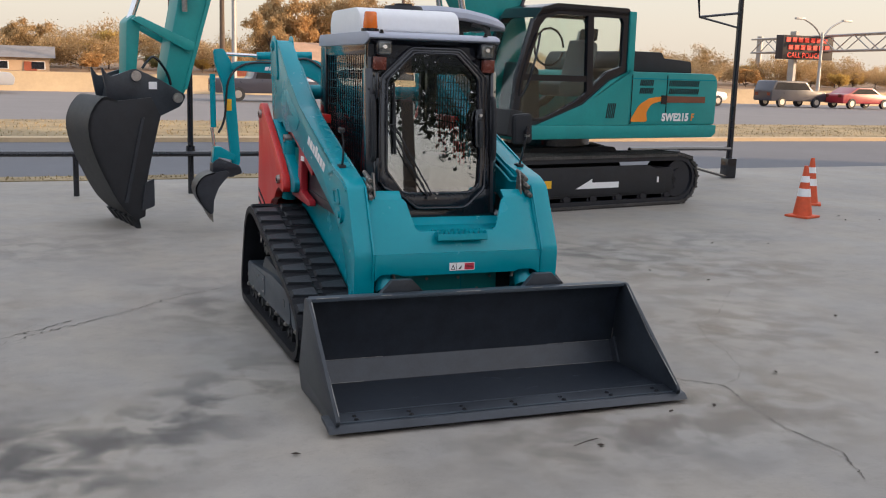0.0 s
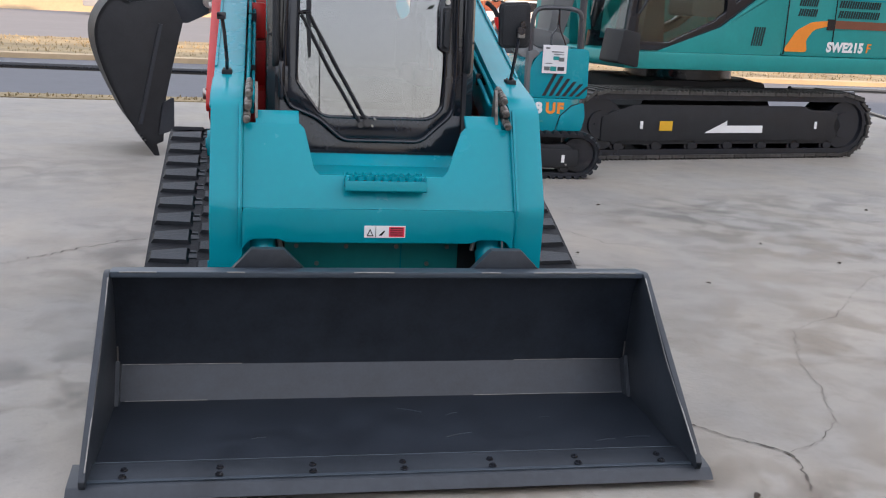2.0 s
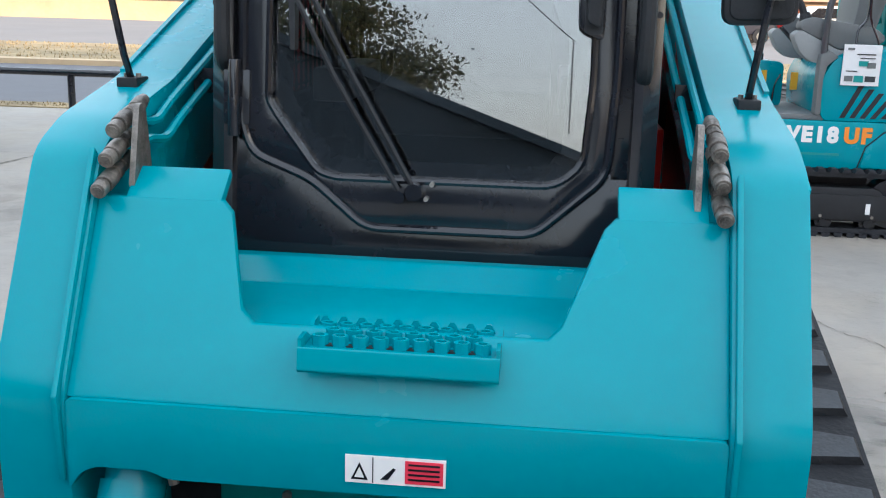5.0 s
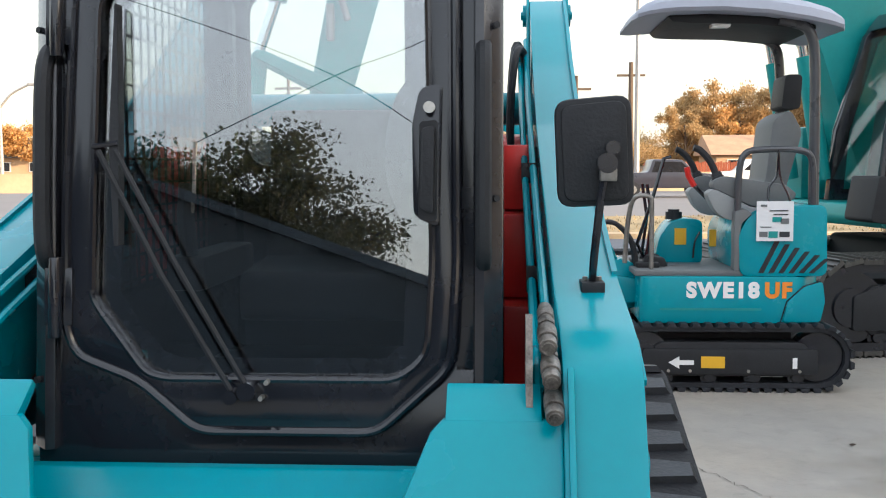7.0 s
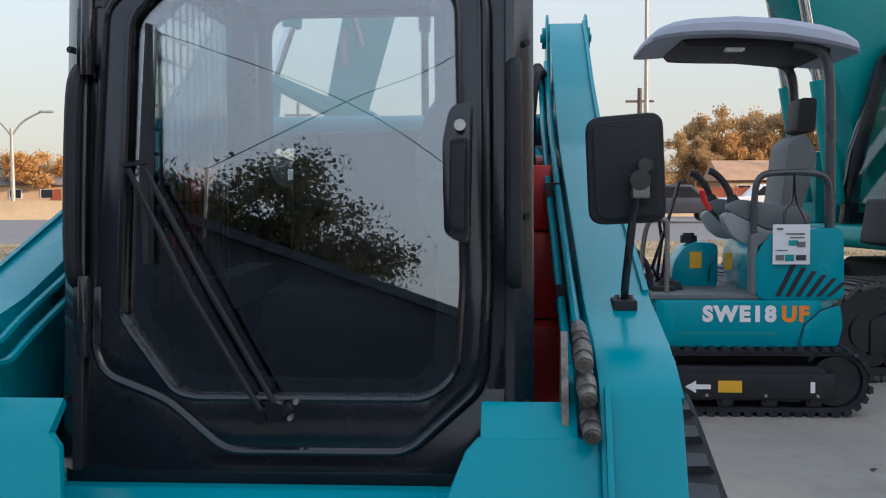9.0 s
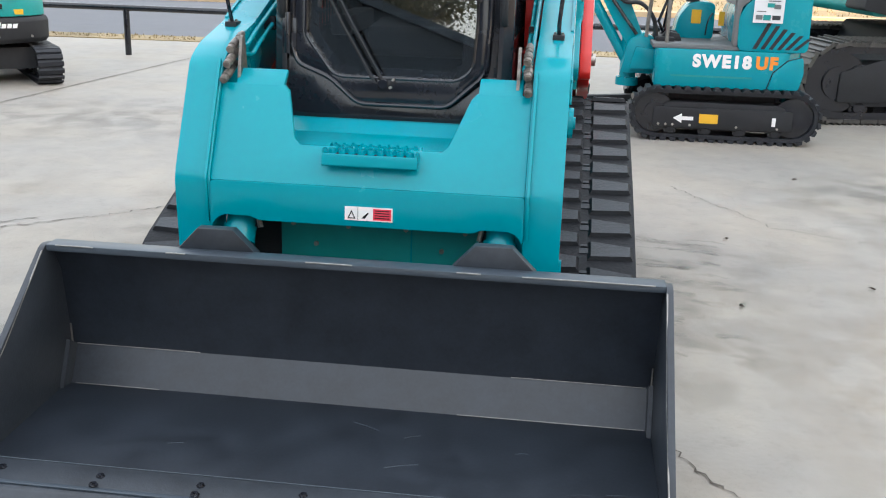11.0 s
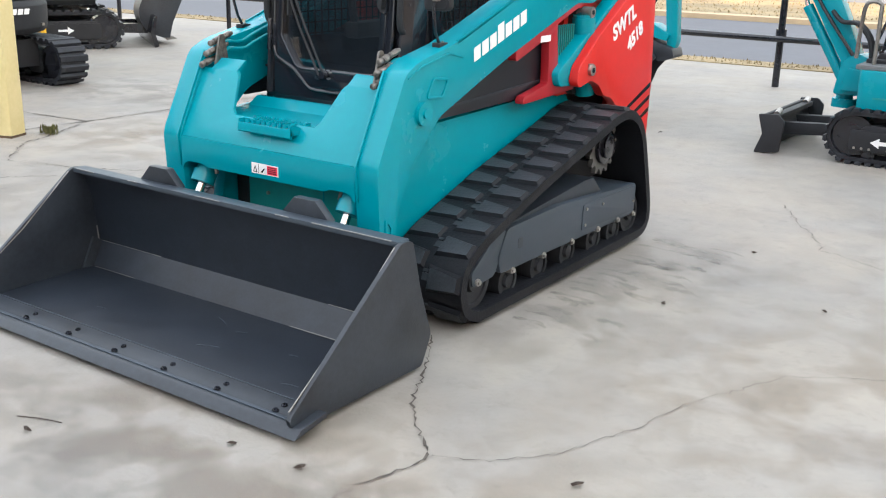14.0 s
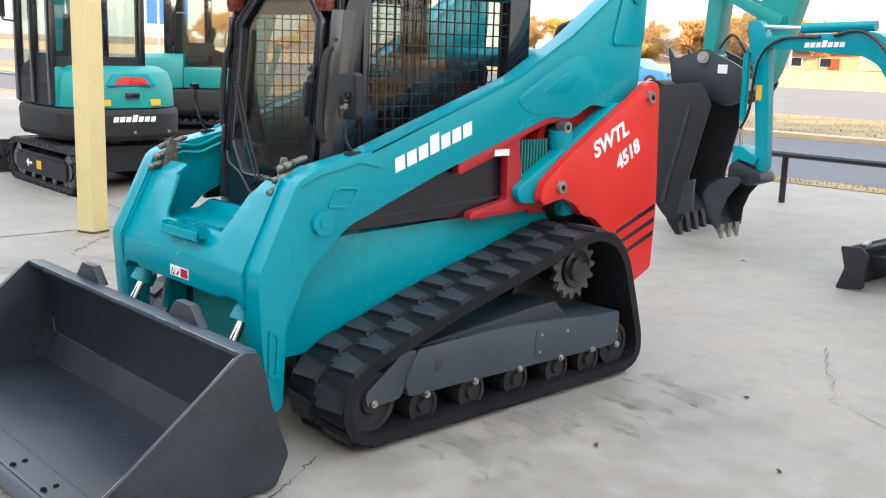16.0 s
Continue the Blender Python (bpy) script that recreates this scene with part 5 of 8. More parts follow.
for s in (-1, 1):
    xi, xo = 0.525, 0.89
    line = belt_line(90)
    bm = bm_new()
    rows = []
    for p, a in line:
        n = Vector((0, -math.sin(a), math.cos(a)))
        rows.append([bm.verts.new(Vector((s * x, 0, 0)) + p + n * d) for x, d in ((xi, 0.012), (xo, 0.010), (xo, -0.034), (xi, -0.034))])
    for i in range(len(rows)):
        a, b = rows[i], rows[(i + 1) % len(rows)]
        for k in range(4):
            bm.faces.new((a[k], a[(k + 1) % 4], b[(k + 1) % 4], b[k]))
    track = part("rubber_track", bm, TRACK_BELT, loader, "black rubber crawler track with worn lugs")
    lug = lug_mesh(s)
    hole = mesh_of("core_hole", box(box(bm_new(), -0.016, 0.016, -0.016, 0.016, 0.009, 0.0145), -0.012, 0.012, 0.022, 0.034, 0.009, 0.018), LUG_TOP)
    nl = 30
    for i, (p, a) in enumerate(belt_line(nl * 2)):
        x = xi + 0.086 if i % 2 else xo - 0.090
        m = Matrix.Translation(Vector((s * x, 0, 0)) + p) @ Matrix.Rotation(a, 4, "X")
        piece("lug", lug, track, m)
        if i % 2 == 0:
            piece("core_hole", hole, track, Matrix.Translation(Vector((s * (xi + xo) / 2, 0, 0)) + p) @ Matrix.Rotation(a, 4, "X"))
    tf = part("track_frame", prism(bm_new(), rounded([(-0.62, 0.180), (-0.64, 0.25), (-0.57, 0.375), (-0.1, 0.385), (0.50, 0.345), (0.75, 0.335), (0.745, 0.165)], 0.02, 3), "x", *sorted((s * 0.60, s * 0.862))), FRAME_GREY, loader, "blue-grey painted track frame", bevel=0.006)
    # same grey paint as the frame; the darker material puts its shade into the colour
    part("frame_top", prism(bm_new(), [(-0.57, 0.375), (0.2, 0.44), (0.3, 0.44), (0.4, 0.35)], "x", *sorted((s * 0.60, s * 0.83))), STEEL_DARK, tf, bevel=0.005)
    part("front_fork", prism(bm_new(), rounded([(-0.83, 0.17), (-0.84, 0.235), (-0.64, 0.375), (-0.57, 0.37), (-0.62, 0.25), (-0.66, 0.18)], 0.02), "x", *sorted((s * 0.81, s * 0.855))), FRAME_GREY, tf, bevel=0.005)
    part("slot", prism(bm_new(), rounded([(-0.48, 0.26), (-0.44, 0.262), (-0.44, 0.31), (-0.48, 0.308)], 0.012), "x", *sorted((s * 0.862, s * 0.8645))), STEEL_DARK, tf)
    part("cover", prism(bm_new(), rounded([(0.13, 0.205), (0.74, 0.188), (0.745, 0.325), (0.14, 0.335)], 0.012), "x", *sorted((s * 0.862, s * 0.867))), FRAME_GREY, tf, bevel=0.002)
    for y, z in ((0.16, 0.23), (0.35, 0.30), (0.17, 0.31), (0.72, 0.24)):
        part("bolt", cyl(bm_new(), (s * 0.865, y, z), (s * 0.873, y, z), 0.008, seg=6), STEEL, tf)
    for y, z, r in ((-0.80, 0.19, 0.125), (0.74, 0.165, 0.105), (-0.52, 0.118, 0.078), (-0.24, 0.118, 0.078), (0.04, 0.118, 0.078), (0.32, 0.118, 0.078), (0.55, 0.118, 0.078)):
        wh = part("idler" if r > 0.1 else "roller", cyl(cyl(bm_new(), (s * 0.60, y, z), (s * 0.83, y, z), r * 0.8, seg=22), (s * 0.76, y, z), (s * 0.828, y, z), r, seg=22), BLACK_MATT, loader)
        zb = 0.172 if r < 0.1 else z
        part("hub_bolt", cyl(cyl(bm_new(), (s * 0.83, y, zb), (s * 0.866, y, zb), 0.016, seg=12), (s * 0.865, y, zb), (s * 0.874, y, zb), 0.011, seg=6), STEEL, wh)
        part("rim", ring(bm_new(), [(y + r * math.cos(a), z + r * math.sin(a)) for a in [k * math.pi / 11 for k in range(22)]], [(y + r * 0.80 * math.cos(a), z + r * 0.80 * math.sin(a)) for a in [k * math.pi / 11 for k in range(22)]], "x", *sorted((s * 0.828, s * 0.840))), BLACK_MATT, wh)
        part("hub", cyl(bm_new(), (s * 0.825, y, z), (s * 0.846, y, z), r * 0.42, r * 0.34, seg=18), BLACK_MATT, wh)
    cy, cz, cr = 0.47, 0.57, 0.15
    teeth = []
    for i in range(15 * 4):
        a = 2 * math.pi * i / 60
        r = cr if i % 4 < 2 else cr - 0.028
        teeth.append((cy + r * math.cos(a), cz + r * math.sin(a)))
    sp = part("sprocket", prism(bm_new(), teeth, "x", *sorted((s * 0.765, s * 0.79))), SHOE, loader, "toothed steel drive sprocket")
    part("drive_motor", cyl(cyl(bm_new(), (s * 0.52, cy, cz), (s * 0.81, cy, cz), 0.092, seg=28), (s * 0.81, cy, cz), (s * 0.83, cy, cz), 0.062, seg=20), BLACK, sp, bevel=0.004)
    part("motor_bracket", prism(bm_new(), [(0.15, 0.36), (0.75, 0.34), (0.68, 0.6), (0.4, 0.66)], "x", *sorted((s * 0.52, s * 0.62))), BLACK_MATT, loader)


# ---- crawler excavators ----
def loop_steps(outline, n):
    """Even steps along a closed outline of (x, z): place and turn."""
    pts = [Vector((p[0], 0, p[1])) for p in outline]
    seg = [(pts[i], pts[(i + 1) % len(pts)]) for i in range(len(pts))]
    step = sum((b - a).length for a, b in seg) / n
    out, acc, k = [], 0.0, 0
    for i in range(n):
        while acc + (seg[k][1] - seg[k][0]).length < i * step:
            acc += (seg[k][1] - seg[k][0]).length
            k += 1
        a, b = seg[k]
        d = (b - a).normalized()
        out.append((a + d * (i * step - acc), -math.atan2(d.z, d.x)))
    return out


def stadium(x0, x1, z0, z1, n=7, slope=0.0):
    """A crawler outline, run so that its outer side lies to the left of the way."""
    r = (z1 - z0) / 2
    zc = (z0 + z1) / 2
    pts = [(x1 - r + r * math.cos(a), zc + r * math.sin(a)) for a in [math.pi / 2 - math.pi * k / n for k in range(n + 1)]]
    pts += [(x0 + r + r * math.cos(a), zc + r * math.sin(a)) for a in [-math.pi / 2 - math.pi * k / n for k in range(n + 1)]]
    return pts


def crawler(parent, x0, x1, y0, y1, h, shoes, shoe_mat, thick, steel):
    """One crawler: belt of shoes, frame, rollers, sprocket and idler."""
    pitch = (2 * (x1 - x0 - h) + math.pi * h) / shoes
    line = stadium(x0, x1, 0.0, h)
    t = thick
    belt = part("crawler_belt", ring(bm_new(), stadium(x0 + t, x1 - t, t, h - t), stadium(x0 + 2.2 * t, x1 - 2.2 * t, 2.2 * t, h - 2.2 * t), "y", y0 + 0.02, y1 - 0.02), BLACK if steel else RUBBER, parent)
    bm = bm_new()
    if steel:
        box(bm, -pitch * 0.47, pitch * 0.47, y0, y1, -t, -t * 0.35)
        for dx in (-0.38, -0.02, 0.34):
            box(bm, pitch * dx, pitch * (dx + 0.09), y0, y1, -t * 0.35, 0)
    else:
        prism(bm, [(-pitch * 0.36, -t), (pitch * 0.36, -t), (pitch * 0.24, 0), (-pitch * 0.24, 0)], "y", y0, y1)
    me = mesh_of("track_shoe", bm, shoe_mat)
    for p, a in loop_steps(line, shoes):
        piece("track_shoe", me, belt, Matrix.Translation(p) @ Matrix.Rotation(a, 4, "Y"))
    r = h * 0.36
    fr = part("track_frame", prism(bm_new(), rounded([(x0 + h * 0.7, h * 0.22), (x1 - h * 0.7, h * 0.22), (x1 - h * 0.55, h * 0.5), (x1 - h * 0.7, h * 0.72), (x0 + h * 0.7, h * 0.72), (x0 + h * 0.5, h * 0.5)], 0.04), "y", y0 + 0.03, y1 - 0.05), BLACK_MATT, parent, bevel=0.01)
    for x in (x0 + h / 2, x1 - h / 2):
        wh = part("sprocket" if x > (x0 + x1) / 2 else "idler", cyl(cyl(bm_new(), (x, y0 + 0.05, h / 2), (x, y1 - 0.05, h / 2), r, seg=20), (x, y0 + 0.03, h / 2), (x, y1 - 0.03, h / 2), r * 0.55, seg=16), BLACK, parent)
    n = max(3, int((x1 - x0 - h) / (h * 0.55)))
    for i in range(n):
        x = x0 + h * 0.8 + (x1 - x0 - 1.6 * h) * i / (n - 1)
        part("roller", cyl(cyl(bm_new(), (x, y0 + 0.05, h * 0.20), (x, y1 - 0.05, h * 0.20), h * 0.12, seg=14), (x, y0 + 0.03, h * 0.20), (x, y0 + 0.06, h * 0.20), h * 0.07, seg=10), BLACK, parent)
    return fr


def louvres(parent, x0, x1, z0, z1, n, y, lean_=0.0):
    w = (x1 - x0) / n
    for i in range(n):
        x = x0 + i * w
        part("louvre", prism(bm_new(), [(x, z0), (x + w * 0.55, z0), (x + w * 0.55 + lean_, z1), (x + lean_, z1)], "y", y - 0.004, y + 0.002), BLACK_MATT, parent)


def toothed_bucket(parent, outline, y0, y1, t, tips, material=STEEL_DARK):
    """A digging bucket: two cheeks, a bent shell, teeth. outline runs from hinge round the back to the lip, in (x, z)."""
    bk = part("bucket", bm_new(), material, parent, "black steel digging bucket with teeth")
    back = [tuple(p[:2]) for p in curve_pts([(*p, 0) for p in outline[: tips["shell"]]], 4)]
    outline, tips = [*back, *outline[tips["shell"]:]], {**tips, "shell": len(back)}
    for y in (y0, y1 - t):
        part("cheek", prism(bm_new(), outline, "y", y, y + t), material, bk, bevel=0.004)
    k = len(outline)
    c = Vector((sum(p[0] for p in outline) / k, sum(p[1] for p in outline) / k))
    shell = outline[: tips["shell"]]
    inner = [tuple(Vector(p) + (c - Vector(p)).normalized() * t) for p in shell]
    part("shell", prism(bm_new(), [*shell, *inner[::-1]], "y", y0, y1), material, bk)
    lip, d = Vector(shell[-1]), Vector(tips["dir"]).normalized()
    n = Vector((-d.y, d.x))
    for i in range(tips["n"]):
        y = y0 + (y1 - y0) * (i + 0.5) / tips["n"]
        w = (y1 - y0) / tips["n"] * 0.28
        bm = bm_new()
        base, tip = lip - d * tips["len"] * 0.35, lip + d * tips["len"]
        a = [bm.verts.new((p.x, yy, p.y)) for p, yy in ((base + n * w, y - w), (base + n * w, y + w), (base - n * w, y + w), (base - n * w, y - w))]
        b = [bm.verts.new((p.x, yy, p.y)) for p, yy in ((tip + n * w * 0.15, y - w * 0.5), (tip + n * w * 0.15, y + w * 0.5), (tip - n * w * 0.15, y + w * 0.5), (tip - n * w * 0.15, y - w * 0.5))]
        bm.faces.new(a)
        bm.faces.new(b[::-1])
        for j in range(4):
            bm.faces.new((a[j], a[(j + 1) % 4], b[(j + 1) % 4], b[j]))
        part("tooth", bm, STEEL_DULL if tips["len"] < 0.12 else material, bk)
    return bk


# large excavator
big = thing("large_excavator", "large teal crawler excavator with black cab beside the road", "excavator")
for y0, y1 in ((4.40, 4.92), (6.25, 6.77)):
    fr = crawler(big, 2.25, 6.2, y0, y1, 0.74, 54, SHOE, 0.05, True)
    if y0 < 5:
        side = part("side_cover", prism(bm_new(), rounded([(2.62, 0.2), (5.55, 0.2), (5.55, 0.46), (5.2, 0.58), (3.0, 0.58), (2.62, 0.46)], 0.03), "y", 4.415, 4.45), BLACK_MATT, big, bevel=0.008)
        part("arrow_decal", prism(bm_new(), [(3.90, 0.285), (4.18, 0.415), (4.18, 0.365), (4.66, 0.365), (4.66, 0.285)], "y", 4.409, 4.413), WHITE_DECAL, side)
        part("yellow_decal", box(bm_new(), 3.32, 3.48, 4.409, 4.413, 0.31, 0.41), YELLOW_DECAL, side)
        for x in (3.08, 5.38):
            part("white_mark", box(bm_new(), x, x + 0.035, 4.409, 4.413, 0.33, 0.41), WHITE_DECAL, side)
part("undercarriage", prism(bm_new(), rounded([(3.3, 0.35), (5.2, 0.35), (5.0, 0.8), (3.5, 0.8)], 0.05), "y", 4.9, 6.3), BLACK_MATT, big)
part("slew_ring", cyl(bm_new(), (4.3, 5.6, 0.74), (4.3, 5.6, 0.95), 0.62, seg=32), BLACK, big)
part("deck_skirt", prism(bm_new(), rounded([(2.93, 0.94), (6.58, 0.94), (6.66, 1.0), (6.66, 1.12), (2.9, 1.12), (2.88, 1.0)], 0.03), "y", 4.56, 6.85), TEAL_OLD, big, bevel=0.02)
eng = part("engine_house", prism(bm_new(), rounded([(4.92, 1.12), (6.64, 1.12), (6.66, 1.75), (6.58, 1.86), (4.92, 1.86)], 0.06), "y", 4.58, 6.83), TEAL_OLD, big, bevel=0.03)
part("hood", prism(bm_new(), rounded([(5.0, 1.86), (6.28, 1.86), (6.25, 2.03), (5.7, 2.06), (5.66, 2.14), (5.1, 2.14), (5.0, 2.0)], 0.04), "y", 4.75, 6.6), BLACK_MATT, big, bevel=0.015)
part("exhaust", cyl(bm_new(), (5.0, 5.9, 2.0), (5.12, 5.9, 2.42), 0.05), STEEL_DULL, big)
part("panel_seam", box(bm_new(), 5.62, 5.63, 4.572, 4.59, 1.2, 1.82), BLACK, eng)
part("panel_seam", box(bm_new(), 4.95, 4.962, 4.572, 4.59, 1.14, 1.82), BLACK, eng)
part("panel_seam", box(bm_new(), 4.95, 6.6, 4.572, 4.59, 1.76, 1.772), TEAL, eng)
for z0, z1 in ((1.56, 1.64), (1.67, 1.75)):
    louvres(eng, 5.1, 5.36, z0, z1, 8, 4.576, 0.02)
    louvres(eng, 5.66, 6.26, z0, z1, 17, 4.576, 0.02)
part("swoosh_decal", prism(bm_new(), rounded([(4.94, 1.17), (5.28, 1.17), (5.24, 1.3), (5.34, 1.42), (5.6, 1.475), (5.6, 1.53), (5.3, 1.5), (5.1, 1.4)], 0.05), "y", 4.572, 4.578), ORANGE_DECAL, eng)
part("stripe_decal", box(bm_new(), 5.56, 6.4, 4.572, 4.578, 1.44, 1.53), mat("brown_stripe", (0.18, 0.06, 0.03), 0.5), eng)
part("handle_recess", box(bm_new(), 5.52, 5.63, 4.568, 4.578, 1.42, 1.54), BLACK, eng)
lettering("model_lettering", "SWE215", 0.145, Matrix.Translation((5.55, 4.5715, 1.185)) @ FACE_F, WHITE_DECAL, big, 0.06, 0.0075, 1.06)
lettering("model_lettering", "F", 0.145, Matrix.Translation((6.12, 4.5715, 1.185)) @ FACE_F, ORANGE_DECAL, big, 0.12, 0.003)
# cab of the large excavator
CY0, CY1 = 4.6, 5.42
cab_out = [(2.92, 1.13), (2.98, 1.7), (3.22, 2.46), (3.34, 2.6), (3.6, 2.66), (4.84, 2.66), (4.88, 2.6), (4.9, 1.86), (4.55, 1.72), (4.1, 1.38), (3.5, 1.13)]
cab_in = [(3.06, 1.22), (3.1, 1.7), (3.33, 2.4), (3.42, 2.5), (3.62, 2.56), (4.72, 2.56), (4.76, 2.5), (4.76, 1.92), (4.5, 1.84), (4.02, 1.46), (3.46, 1.22)]
bc = part("cab", ring(bm_new(), cab_out, cab_in, "y", CY0, CY0 + 0.07), BLACK, big, "black framed operator cab with clear glass", bevel=0.01)
part("far_side", ring(bm_new(), cab_out, cab_in, "y", CY1 - 0.07, CY1), BLACK, bc, bevel=0.01)
part("door_post", prism(bm_new(), [(4.16, 1.5), (4.26, 1.57), (4.22, 2.58), (4.12, 2.58)], "y", CY0 - 0.005, CY0 + 0.06), BLACK, bc)
part("door_lower", prism(bm_new(), [(3.1, 1.22), (3.46, 1.22), (4.02, 1.46), (4.16, 1.55), (4.15, 1.72), (3.12, 1.72)], "y", CY0 + 0.02, CY0 + 0.05), DARK_GLASS, bc)
part("belt_rail", box(bm_new(), 3.1, 4.16, CY0, CY0 + 0.06, 1.70, 1.78), BLACK, bc)
part("cab_roof", prism(bm_new(), rounded([(3.25, 2.5), (3.36, 2.64), (3.6, 2.7), (4.84, 2.7), (4.9, 2.62), (4.86, 2.6), (3.62, 2.6)], 0.02), "y", CY0, CY1), BLACK, bc, bevel=0.01)
for y in (CY0 + 0.03, CY1 - 0.03):
    part("side_pane", prism(bm_new(), cab_in, "y", y - 0.004, y + 0.004), CAB_GLASS, bc).visible_shadow = False
part("front_pane", prism(bm_new(), [(2.95, 1.3), (2.955, 1.3), (3.245, 2.44), (3.24, 2.44)], "y", CY0 + 0.05, CY1 - 0.05), CAB_GLASS, bc).visible_shadow = False
part("front_bar", tube(bm_new(), [(2.93, CY0 + 0.03, 1.2), (2.99, CY0 + 0.03, 1.75), (3.22, CY0 + 0.03, 2.48)], 0.03), BLACK, bc)
part("rear_wall", box(bm_new(), 4.8, 4.86, CY0 + 0.05, CY1 - 0.05, 1.2, 1.9), BLACK, bc)
part("seat", prism(bm_new(), rounded([(3.85, 1.5), (4.35, 1.5), (4.5, 2.2), (4.36, 2.28), (4.22, 1.75), (3.85, 1.68)], 0.05), "y", 4.8, 5.25), GREY_SEAT, bc, bevel=0.03)
part("headrest", prism(bm_new(), rounded([(4.42, 2.24), (4.56, 2.26), (4.58, 2.42), (4.46, 2.42)], 0.03), "y", 4.9, 5.14), BLACK_MATT, bc, bevel=0.02)
part("console", prism(bm_new(), rounded([(3.2, 1.2), (3.5, 1.2), (3.45, 1.85), (3.3, 1.95)], 0.04), "y", 4.75, 5.3), BLACK_MATT, bc, bevel=0.02)
part("cable_loop", tube(bm_new(), [(3.8 + 0.25 * math.cos(a), 5.0, 2.15 + 0.25 * math.sin(a)) for a in [k * 0.5 for k in range(13)]], 0.016, 6), BLACK, bc)
part("grab_rail", tube(bm_new(), curve_pts([(3.05, 4.58, 1.5), (3.1, 4.52, 1.65), (3.2, 4.5, 2.0), (3.3, 4.56, 2.3)]), 0.014), BLACK, bc)
part("cab_skirt", prism(bm_new(), [(3.3, 1.12), (4.92, 1.12), (4.92, 1.9), (4.86, 2.66), (4.93, 2.62), (4.97, 1.9), (4.97, 1.12)][:3] + [(4.92, 1.86), (4.55, 1.72), (4.1, 1.40)], "y", 4.575, 4.62), TEAL_OLD, big, "teal diagonal cab skirt", bevel=0.008)
part("cab_rear_trim", box(bm_new(), 4.86, 4.97, 4.575, 4.70, 1.8, 2.66), TEAL_OLD, big, bevel=0.01)
louvres(big, 4.5, 4.66, 1.22, 1.42, 5, 4.573, 0.03)
part("step_box", prism(bm_new(), rounded([(2.80, 1.0), (3.06, 0.95), (3.06, 1.3), (2.86, 1.34)], 0.03), "y", 4.52, 4.9), BLACK_MATT, big, bevel=0.01)
part("right_hood", box(bm_new(), 3.0, 4.9, 5.95, 6.83, 1.12, 1.75), TEAL_OLD, big, bevel=0.03)
# boom, arm, linkage and bucket
BY0, BY1 = 5.50, 5.86
boom = part("boom", prism(bm_new(), rounded([(3.55, 1.2), (3.85, 1.35), (3.82, 2.3), (3.62, 3.05), (3.0, 3.85), (1.5, 4.75), (0.0, 5.1), (-0.35, 5.0), (-0.35, 4.8), (0.2, 4.6), (1.4, 4.15), (2.35, 3.2), (2.9, 2.4), (3.3, 1.3)], 0.12), "y", BY0, BY1), TEAL_OLD, big, bevel=0.015)
for y in (BY0 - 0.09, BY1 + 0.09):
    c = part("boom_cylinder", cyl(bm_new(), (2.9, y, 1.3), (2.72, y, 2.3), 0.07), TEAL_OLD, big)
    part("rod", cyl(bm_new(), (2.72, y, 2.3), (2.45, y, 3.6), 0.045), CHROME, c)
part("hose", tube(bm_new(), curve_pts([(3.62, BY0 - 0.03, 2.6), (3.7, BY0 - 0.03, 3.0), (3.2, BY0 - 0.03, 3.75), (2.4, BY0 - 0.03, 4.3)]), 0.025), BLACK, boom)
AY0, AY1 = 5.30, 5.62
arm2 = part("arm", prism(bm_new(), rounded([(-1.34, 1.42), (-1.18, 1.38), (-1.10, 1.5), (-0.70, 2.9), (-0.22, 4.6), (-0.35, 5.0), (-0.75, 4.7), (-1.2, 2.4), (-1.34, 1.7)], 0.06), "y", AY0, AY1), TEAL_OLD, big, bevel=0.015)
part("boss", cyl(bm_new(), (-1.08, AY0 - 0.03, 1.98), (-1.08, AY1 + 0.03, 1.98), 0.075, seg=20), TEAL_OLD, arm2)
part("valve", cyl(cyl(bm_new(), (-1.13, AY0 - 0.05, 2.62), (-1.13, AY0 - 0.05, 2.35), 0.03), (-1.06, AY0 - 0.06, 2.7), (-1.0, AY0 - 0.06, 2.5), 0.025), STEEL_DULL, arm2)
part("arm_edge", prism(bm_new(), [(-1.14, 1.5), (-1.10, 1.5), (-0.68, 2.95), (-0.3, 4.3), (-0.36, 4.3), (-0.73, 2.95)], "y", AY0 - 0.012, AY0), TEAL_OLD, arm2)
for y in (AY0 - 0.06, AY1 + 0.02):
    part("side_link", prism(bm_new(), rounded([(-1.72, 2.24), (-1.64, 2.28), (-1.02, 2.02), (-1.04, 1.93), (-1.12, 1.93)], 0.03), "y", y, y + 0.04), TEAL_OLD, big, bevel=0.006)
part("h_link", prism(bm_new(), rounded([(-1.77, 1.62), (-1.66, 1.62), (-1.60, 2.2), (-1.66, 2.3), (-1.75, 2.22)], 0.03), "y", AY0 + 0.02, AY1 - 0.02), TEAL_OLD, big, bevel=0.01)
bcyl = part("bucket_cylinder", cyl(bm_new(), (-1.52, 5.46, 2.66), (-1.3, 5.46, 4.2), 0.075, seg=18), TEAL_OLD, big)
part("rod", cyl(bm_new(), (-1.68, 5.46, 2.22), (-1.52, 5.46, 2.68), 0.042), CHROME, bcyl)
part("hose", tube(bm_new(), curve_pts([(-1.6, AY0, 1.72), (-1.48, AY0 - 0.02, 1.85), (-1.34, AY0 - 0.02, 1.7), (-1.28, AY0, 1.55)]), 0.014), BLACK, arm2)
